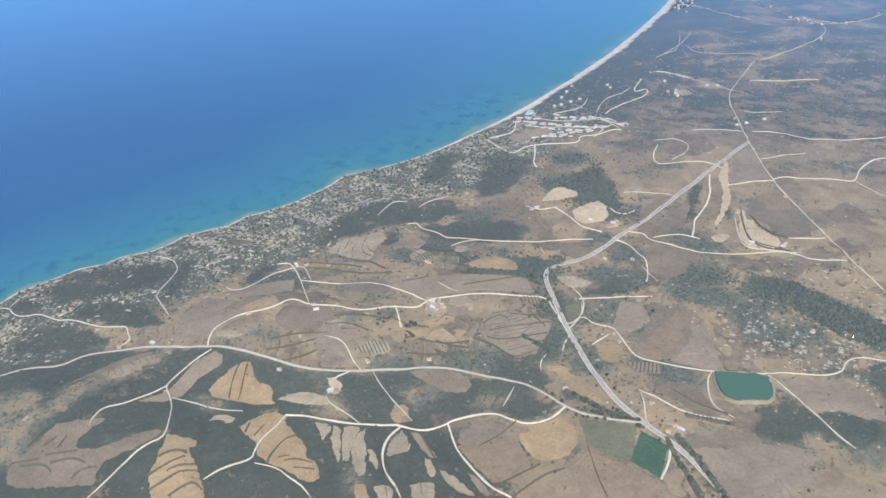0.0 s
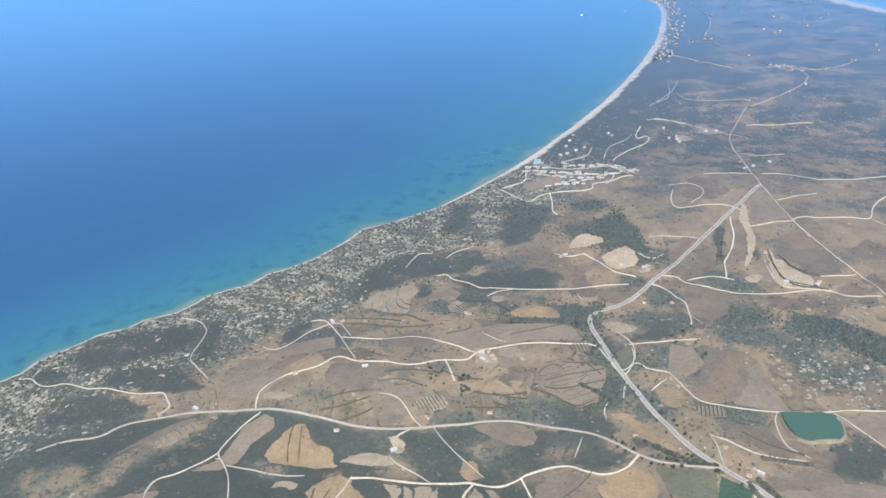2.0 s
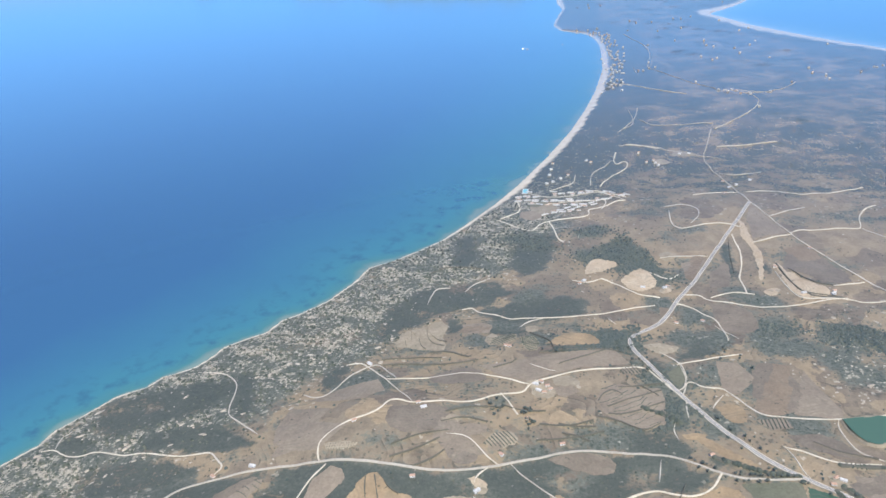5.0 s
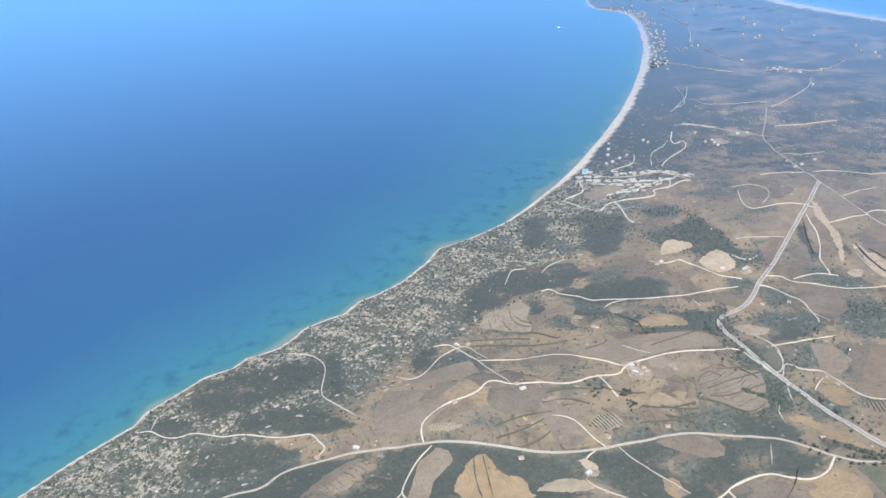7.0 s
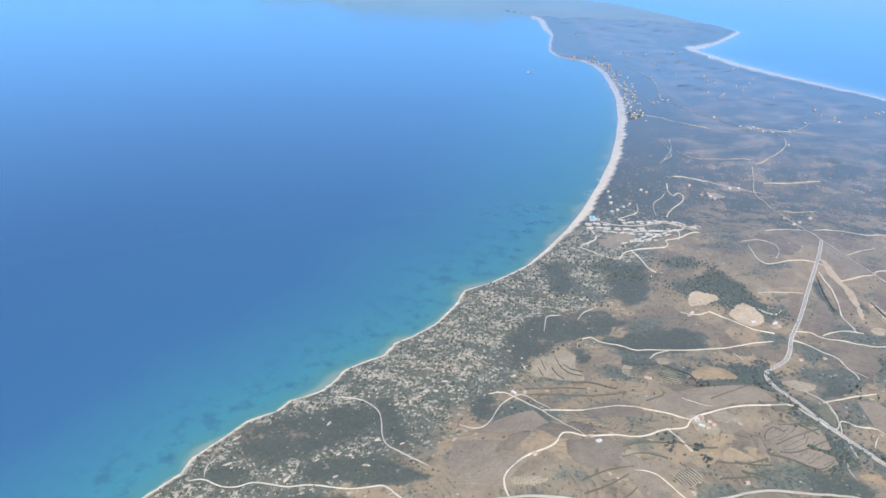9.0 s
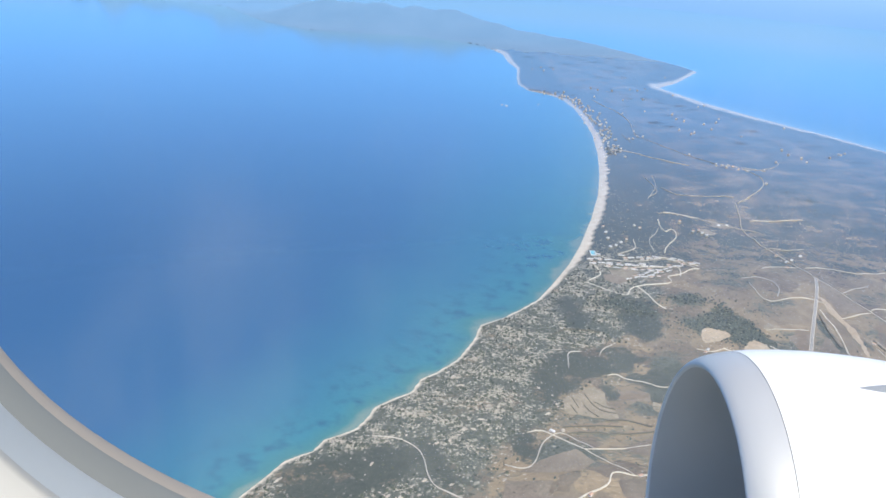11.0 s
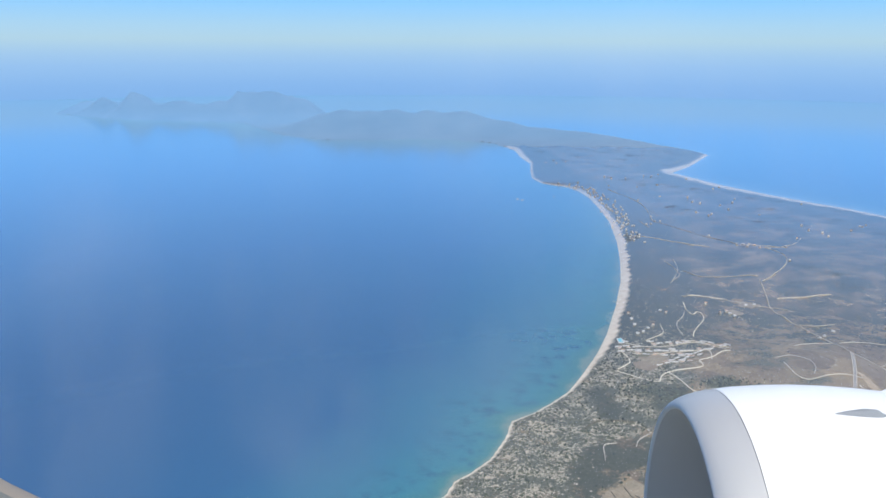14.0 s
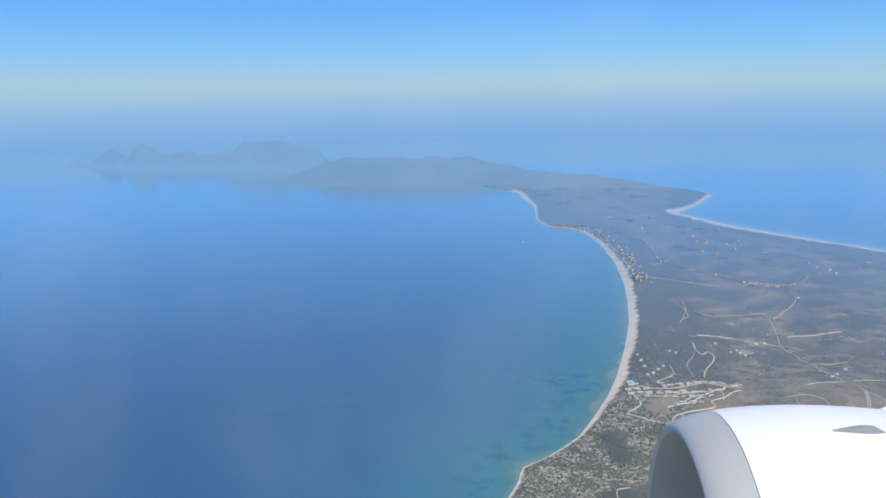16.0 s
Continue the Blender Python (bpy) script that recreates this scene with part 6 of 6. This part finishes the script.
trees = [make_tree(s, n) for n, s in enumerate((0.62, 0.75, 0.5))]
tree_spots = []
r = np.random.RandomState(11)
for n, (kind, line) in enumerate(ROADS):
    if kind == "highway":
        p = resample(smooth_line(line, 2), 1.0)
        p = p[(p[:, 1] < 135)]
        side = np.gradient(p, axis=0)
        side = np.stack([-side[:, 1], side[:, 0]], 1) / np.hypot(*side.T)[:, None]
        for q, s in zip(p, side):
            if r.rand() < 0.75:
                tree_spots.append(q + s * 1.5 * (1 if r.rand() < 0.6 else -1) + r.normal(0, 0.25, 2))
    if n == 1:
        p = resample(smooth_line(line, 2), 0.8)
        for q in p[p[:, 0] > 46]:
            tree_spots.append(q + (r.normal(0, 0.2), 0.75 + r.normal(0, 0.2)))
            if r.rand() < 0.5:
                tree_spots.append(q + (r.normal(0, 0.2), -0.8 + r.normal(0, 0.2)))
for cx, cy, count, wide in ((37.5, 150, 26, 2.4), (34, 158, 14, 2.0), (10, 131, 12, 1.6), (58, 158, 12, 2.5), (20.5, 153.6, 16, 1.3), (15.4, 131.5, 12, 0.8), (16.5, 128.4, 10, 0.7)):
    tree_spots += [(cx + r.normal(0, wide), cy + r.normal(0, wide)) for _ in range(count)]
tree_spots = clear_ground(np.array(tree_spots))[:275]
heights = land_height(tree_spots[:, 0], tree_spots[:, 1])
for n, ((x, y), z) in enumerate(zip(tree_spots, heights)):
    if n < 3:
        trees[n].matrix_basis = pose(x, y, z, 0, 0, 40 * n)
    else:
        copy_thing(trees[n % 3], pose(x, y, z, 0, 0, r.uniform(0, 360)))


# ---- houses ----
def make_house(wide, deep, tall, gabled, label, category, group):
    base = new("house")
    w, d = wide / 2, deep / 2
    bm = box(bmesh.new(), -w, w, -d, d, -0.25, tall)
    part("wall", bm, PLASTER, base)
    bm = bmesh.new()
    if gabled:
        e, rise = 0.04, deep * 0.28
        pts = [bm.verts.new(c) for c in ((-w - e, -d - e, tall), (w + e, -d - e, tall), (w + e, d + e, tall), (-w - e, d + e, tall), (-w - e, 0, tall + rise), (w + e, 0, tall + rise))]
        for q in ((0, 1, 5, 4), (2, 3, 4, 5), (0, 4, 3), (1, 2, 5), (3, 2, 1, 0)):
            bm.faces.new([pts[j] for j in q])
        part("roof", bm, TILE, base, "terracotta tiled roof")
    else:
        box(bm, -w - 0.02, w + 0.02, -d - 0.02, d + 0.02, tall, tall + 0.03)
        for a, b, c2, d2 in ((-w - 0.02, w + 0.02, -d - 0.02, -d + 0.02), (-w - 0.02, w + 0.02, d - 0.02, d + 0.02), (-w - 0.02, -w + 0.02, -d, d), (w - 0.02, w + 0.02, -d, d)):
            box(bm, a, b, c2, d2, tall + 0.03, tall + 0.07)
        part("roof", bm, CONCRETE, base, "flat concrete roof with a parapet")
        part("stair_head", box(bmesh.new(), -w * 0.5, -w * 0.1, -d * 0.3, d * 0.3, tall + 0.032, tall + 0.17), PLASTER, base)
    count = max(2, int(wide / 0.3))
    for j in range(count):
        x = -w + (j + 0.5) * wide / count
        for level in range(max(1, int(tall / 0.26))):
            z = 0.1 + level * 0.25
            win = part("window", box(bmesh.new(), x - 0.05, x + 0.05, -d - 0.012, -d + 0.01, z, z + 0.11), PANE, base)
            part("sill", box(bmesh.new(), x - 0.06, x + 0.06, -d - 0.025, -d, z - 0.02, z), PLASTER, win)
    part("door", box(bmesh.new(), w - 0.002, w + 0.012, -0.04, 0.04, 0, 0.17), TIMBER, base, "blue-grey timber door")
    return tagged(base, label, category, group)


KINDS = {"farm": [make_house(0.9, 0.6, 0.3, True, "whitewashed farmhouse with a clay tile roof", "house", "farm buildings"), make_house(1.2, 0.6, 0.36, False, "long white farm shed with a flat roof", "shed", "farm buildings")],
         "hotel": [make_house(2.3, 0.34, 0.28, False, "long white two-storey hotel block by the beach", "hotel", "hotel blocks"), make_house(1.3, 0.42, 0.28, True, "white hotel wing with a clay tile roof", "hotel", "hotel blocks")],
         "villa": [make_house(1.0, 0.8, 0.45, False, "white seaside villa with a flat roof", "villa", "seaside villas"), make_house(0.9, 0.8, 0.42, True, "white seaside villa with a clay tile roof", "villa", "seaside villas")]}
r = np.random.RandomState(23)
SPOTS = {"farm": list(FARM_SPOTS), "hotel": [], "villa": list(VILLA_SPOTS) + list(HAMLET_SPOTS)}
for q in resample(smooth_line(SHORE_NORTH, 1), 1.0):
    if 275 < q[1] < 580 and q[0] < 60 and r.rand() < 0.38:
        SPOTS["villa"].append((q[0] + float(beach_width(q[0], q[1])) + r.uniform(0.8, 9), q[1] + r.uniform(-1, 1)))
for _ in range(45):
    q = (r.uniform(38, 165), r.uniform(400, 660))
    if float(shore_distance(*q)) > 12 and r.rand() < 0.35 + 0.65 * math.exp(-float(shore_distance(*q)) / 25):
        SPOTS["villa"].append(q)
ALONG = {}
for row in HOTEL_ROWS:
    p = resample(row, 2.75)
    for q, way in zip(p, np.gradient(p, axis=0)):
        across = np.array((-way[1], way[0])) / np.hypot(*way)
        for shift in (-0.7, 0.7):
            if r.rand() < 0.65:
                spot = tuple(q + across * (shift + r.normal(0, 0.15)) + way * r.uniform(-0.15, 0.15))
                SPOTS["hotel"].append(spot)
                ALONG[spot] = math.degrees(math.atan2(way[1], way[0]))
for kind, spots in SPOTS.items():
    first = [True, True]
    for n, (x, y) in enumerate(spots):
        which = int(r.rand() < (0.45 if kind == "hotel" else 0.22))
        z, big = float(land_height(np.array([x]), np.array([y]))[0]), 1.0
        turn = ALONG[(x, y)] + r.normal(0, 4) if kind == "hotel" else r.uniform(-40, 50)
        if first[which]:
            KINDS[kind][which].matrix_basis, first[which] = pose(x, y, z, 0, 0, turn), False
        else:
            copy_thing(KINDS[kind][which], pose(x, y, z, 0, 0, turn))

# ---- hotel pool ----
POOL_WATER = material("pool_water", 0.1, 0.5)[0]
POOL_WATER.node_tree.nodes["Principled BSDF"].inputs["Base Color"].default_value = (0.16, 0.42, 0.50, 1)
px, py = 4.4, 262.5
pz = float(land_height(np.array([px]), np.array([py]))[0])
deck = part("pool", box(bmesh.new(), px - 1.0, px + 1.0, py - 2.2, py + 2.2, pz - 0.6, pz + 0.22), CONCRETE)
tagged(deck, "turquoise hotel pool in a pale paved deck", "pool")
part("pool_surface", box(bmesh.new(), px - 0.75, px + 0.7, py - 1.7, py + 1.8, pz + 0.1, pz + 0.226), POOL_WATER, deck, "clear turquoise water")


# ---- boats ----
def make_boat(x, y, turn):
    base = new("motor_boat")
    bm = bmesh.new()
    line = [(-0.9, 0.22), (-0.3, 0.3), (0.4, 0.24), (0.95, 0.0)]
    top = [bm.verts.new((a, b, 0.22)) for a, b in line] + [bm.verts.new((a, -b, 0.22)) for a, b in reversed(line[:-1])]
    low = [bm.verts.new((a * 0.85, b * 0.6, -0.1)) for a, b in line] + [bm.verts.new((a * 0.85, -b * 0.6, -0.1)) for a, b in reversed(line[:-1])]
    bm.faces.new(top)
    for j in range(len(top)):
        bm.faces.new((low[j], low[(j + 1) % len(top)], top[(j + 1) % len(top)], top[j]))
    part("hull", bm, PLASTER, base)
    part("cabin", box(bmesh.new(), -0.35, 0.25, -0.14, 0.14, 0.22, 0.42), PLASTER, base)
    part("windscreen", box(bmesh.new(), 0.252, 0.268, -0.12, 0.12, 0.27, 0.4), PANE, base)
    base.matrix_basis = pose(x, y, 0, 0, 0, turn)
    return tagged(base, "small white motor boat anchored offshore", "boat", "boats")


boat = make_boat(-19.3, 529, 20)
copy_thing(boat, pose(-16.4, 526.5, 0, 0, 0, -15))
copy_thing(boat, pose(6, 540, 0, 0, 0, 60))


# ---- the airliner's right engine and the cabin window, beside which the eye hangs on the last leg of the flight ----
HULL = aim(-46.000, 0.500, 100.640, 1.462, -19.874, 0.322)


def turned(name, profile, mat, parent, steps=96, label=""):
    """A surface of revolution round x: rows of (distance along the axis, radius)."""
    v, f, n = [], [], len(profile)
    for i in range(steps):
        a = 2 * math.pi * i / steps
        v += [(s, r * math.cos(a), r * math.sin(a)) for s, r in profile]
    for i in range(steps):
        k = (i + 1) % steps
        f += [(i * n + j, k * n + j, k * n + j + 1, i * n + j + 1) for j in range(n - 1)]
    return tagged(mesh_object(name, v, f, mat, parent, True), label)


def plain(name, colour, rough, metal=0.0, spec=0.5, grain=0.08, depth=0.25):
    m, t, p = material(name, rough, spec)
    c = blend(t, depth, colour, ramp(t, noise_of(t, grain, 4), [(0.3, grey(0.8)), (0.7, grey(1.0))]), "MULTIPLY")
    t.links.new(c, p.inputs["Base Color"])
    p.inputs["Metallic"].default_value = metal
    return m


WHITE_PAINT = plain("white_engine_paint", (0.80, 0.80, 0.79), 0.35)
BARE_METAL = plain("bare_lip_metal", (0.55, 0.54, 0.52), 0.4, 0.3)
DUCT = plain("grey_inlet_lining", (0.44, 0.42, 0.39), 0.9, 0.0, 0.1)
BLADE = plain("dark_fan_metal", (0.24, 0.25, 0.26), 0.5, 0.3)
SEAM = plain("dark_seam", (0.36, 0.35, 0.34), 0.8)
VANE = plain("grey_vane_metal", (0.24, 0.255, 0.27), 0.5)
back_way = Vector((math.cos(-0.0541) * math.cos(-0.0233), math.sin(-0.0233), -math.sin(-0.0541))).normalized()
side_way = Vector((0, 1, 0))
side_way = (side_way - back_way * side_way.dot(back_way)).normalized()
third = back_way.cross(side_way)
airliner = new("airliner")
airliner.matrix_basis = HULL
tagged(airliner, "white jet airliner in flight, seen from its cabin window", "aircraft")
engine = turned("engine", [(0.0475, 0.2519), (0.07, 0.2556), (0.103, 0.2588), (0.14, 0.2606), (0.18, 0.2606), (0.214, 0.2592), (0.25, 0.2565), (0.32, 0.2495), (0.42, 0.236), (0.55, 0.214), (0.7, 0.186)], WHITE_PAINT, airliner, 96, "glossy white engine cowl")
engine.matrix_basis = Matrix.Translation((0.3132, -0.342, -1.03)) @ Matrix((back_way, side_way, third)).transposed().to_4x4()
turned("intake_lip", [(0.0035, 0.2262), (0.0008, 0.2285), (0.0, 0.2305), (0.0012, 0.2330), (0.0045, 0.2366), (0.011, 0.2408), (0.020, 0.2448), (0.032, 0.2486), (0.0465, 0.2517)], BARE_METAL, engine, 96, "bare metal intake lip")
turned("seam", [(0.0460, 0.2506), (0.0470, 0.2506), (0.0476, 0.2517)], SEAM, engine)
turned("inlet_duct", [(0.0035, 0.2262), (0.012, 0.2235), (0.03, 0.2195), (0.07, 0.215), (0.14, 0.212), (0.22, 0.212), (0.30, 0.213)], DUCT, engine, 72, "grey acoustic duct lining")
turned("spinner", [(0.15, 0.001), (0.165, 0.020), (0.19, 0.037), (0.22, 0.050), (0.26, 0.060)], VANE, engine, 32)
turned("fan_disc", [(0.285, 0.004), (0.285, 0.212)], BLADE, engine, 48)
bm = bmesh.new()
for k in range(24):
    spin = Matrix.Rotation(2 * math.pi * k / 24, 4, "X")
    rows = [((0.235, rad, -0.006 - 0.02 * rad), (0.265, rad, 0.010 + 0.05 * rad), (0.268, rad, 0.013 + 0.05 * rad), (0.238, rad, -0.003 - 0.02 * rad)) for rad in (0.055, 0.11, 0.16, 0.208)]
    rings = [[bm.verts.new(spin @ Vector(c)) for c in row] for row in rows]
    for lo, hi in zip(rings, rings[1:]):
        for j in range(4):
            bm.faces.new((lo[j], lo[(j + 1) % 4], hi[(j + 1) % 4], hi[j]))
part("fan", bm, BLADE, engine, "dark fan blades")
# rivet heads along the back edge of the lip and two cowl latches
bm = bmesh.new()
for k in range(150):
    spin = Matrix.Rotation(2 * math.pi * k / 150, 4, "X")
    bmesh.ops.create_cone(bm, segments=6, radius1=0.0006, radius2=0.0004, depth=0.0006, cap_ends=True, matrix=spin @ Matrix.Translation((0.0425, 0.2511, 0)) @ Matrix.Rotation(math.pi / 2, 4, "X"))
tagged(part("rivets", bm, SEAM, engine), kind="stuff")
for turn in (62, 66):
    bm = box(bmesh.new(), 0.075, 0.098, 0.2560, 0.2572, -0.0012, 0.0012)
    bm.transform(Matrix.Rotation(radians(turn), 4, "X"))
    part("latch", bm, SEAM, engine, "small grey cowl latch")
bm = bmesh.new()
rows = [(0.146, 0.2590, 0.2606, 0.0016), (0.160, 0.2588, 0.2640, 0.0040), (0.176, 0.2584, 0.2668, 0.0062), (0.190, 0.2578, 0.2662, 0.0058), (0.203, 0.2570, 0.2590, 0.0020)]
rings = [[bm.verts.new(c) for c in ((s, base, -half), (s, base, half), (s, tip, half * 0.4), (s, tip, -half * 0.4))] for s, base, tip, half in rows]
for lo, hi in zip(rings, rings[1:]):
    for j in range(4):
        bm.faces.new((lo[j], lo[(j + 1) % 4], hi[(j + 1) % 4], hi[j]))
bm.faces.new(rings[0][::-1])
bm.faces.new(rings[-1])
bm.transform(Matrix.Rotation(radians(24), 4, "X"))
part("strake", bm, VANE, engine, "small grey vortex strake")
bm = bmesh.new()
rows = [(0.245, 0.250, 0.2575, 0.004), (0.27, 0.248, 0.2660, 0.016), (0.32, 0.240, 0.2720, 0.026), (0.45, 0.22, 0.2790, 0.034), (0.7, 0.17, 0.285, 0.04)]
rings = [[bm.verts.new(c) for c in ((s, base, -half), (s, base, half), (s, tip - 0.008, half), (s, tip, half * 0.5), (s, tip, -half * 0.5), (s, tip - 0.008, -half))] for s, base, tip, half in rows]
for lo, hi in zip(rings, rings[1:]):
    for j in range(6):
        bm.faces.new((lo[j], lo[(j + 1) % 6], hi[(j + 1) % 6], hi[j]))
bm.faces.new(rings[0][::-1])
part("pylon", bm, WHITE_PAINT, engine, "white pylon fairing")

EDGE = plain("warm_grey_seal", (0.27, 0.235, 0.195), 0.7)
GASKET = plain("grey_window_gasket", (0.165, 0.17, 0.155), 0.7)
REVEAL = plain("pale_window_reveal", (0.35, 0.36, 0.345), 0.5)
PANEL = plain("cream_cabin_panel", (0.31, 0.30, 0.265), 0.6)


def oval(a, grow):
    """A point of the window's oval, widened by a share of its size, at one unit's depth."""
    tall = 2.6 if math.sin(a) > 0 else 1.0 + max(0, 0.6 * math.cos(a))
    return (166 + (1081 + grow) * math.cos(a)) / 1400, (111 + (555 + grow) * math.sin(a) * tall) / 1400


def oval_band(name, steps_out, mat, label, parent):
    """A band round the window's oval: rows of (outward share, depth)."""
    v, f, n = [], [], len(steps_out)
    for i in range(128):
        for grow, deep in steps_out:
            u, w = oval(2 * math.pi * i / 128, grow)
            v.append((u * deep, w * deep, -deep))
    for i in range(128):
        k = (i + 1) % 128
        f += [(i * n + j, k * n + j, k * n + j + 1, i * n + j + 1) for j in range(n - 1)]
    return tagged(mesh_object(name, v, f, mat, parent, True), label)


window = oval_band("cabin_window", [(108, 0.374), (114, 0.369), (124, 0.365), (300, 0.357), (600, 0.357)], PANEL, "cream plastic window panel", airliner)
oval_band("seal", [(0, 0.452), (4, 0.443), (16, 0.436)], EDGE, "warm grey outer seal", window)
oval_band("gasket", [(16, 0.436), (22, 0.431), (48, 0.419), (60, 0.414)], GASKET, "dark grey rubber gasket", window)
oval_band("reveal", [(60, 0.414), (66, 0.406), (96, 0.382), (108, 0.374)], REVEAL, "pale moulded reveal", window)


def acrylic_material():
    """A clear acrylic pane with faint cleaning smears."""
    m = bpy.data.materials.new("smeared_acrylic")
    m.use_nodes = True
    t = m.node_tree
    t.nodes.clear()
    clear, film = node(t, "BsdfTransparent", Color=(0.97, 0.98, 0.98, 1)), node(t, "BsdfDiffuse", Color=(0.8, 0.78, 0.72, 1))
    smear = maths(t, "MULTIPLY", ramp(t, noise_of(t, 0.25, 2), [(0.42, grey(0)), (0.62, grey(1))], True), ramp(t, noise_of(t, 0.06, 4, 0.6, (1.0, 1.0, 0.25)), [(0.35, grey(0.2)), (0.7, grey(1))], True))
    mix, out = t.nodes.new("ShaderNodeMixShader"), t.nodes.new("ShaderNodeOutputMaterial")
    t.links.new(maths(t, "ADD", 0.006, maths(t, "MULTIPLY", smear, 0.04)), mix.inputs[0])
    t.links.new(clear.outputs[0], mix.inputs[1])
    t.links.new(film.outputs[0], mix.inputs[2])
    t.links.new(mix.outputs[0], out.inputs[0])
    return m


ring = [(u * 0.449, w * 0.449, -0.449) for u, w in (oval(2 * math.pi * i / 128, 3) for i in range(128))]
pane = mesh_object("pane", ring, [tuple(range(128))], acrylic_material(), window)
tagged(pane, "clear acrylic pane with faint smears")
pane.visible_shadow = False
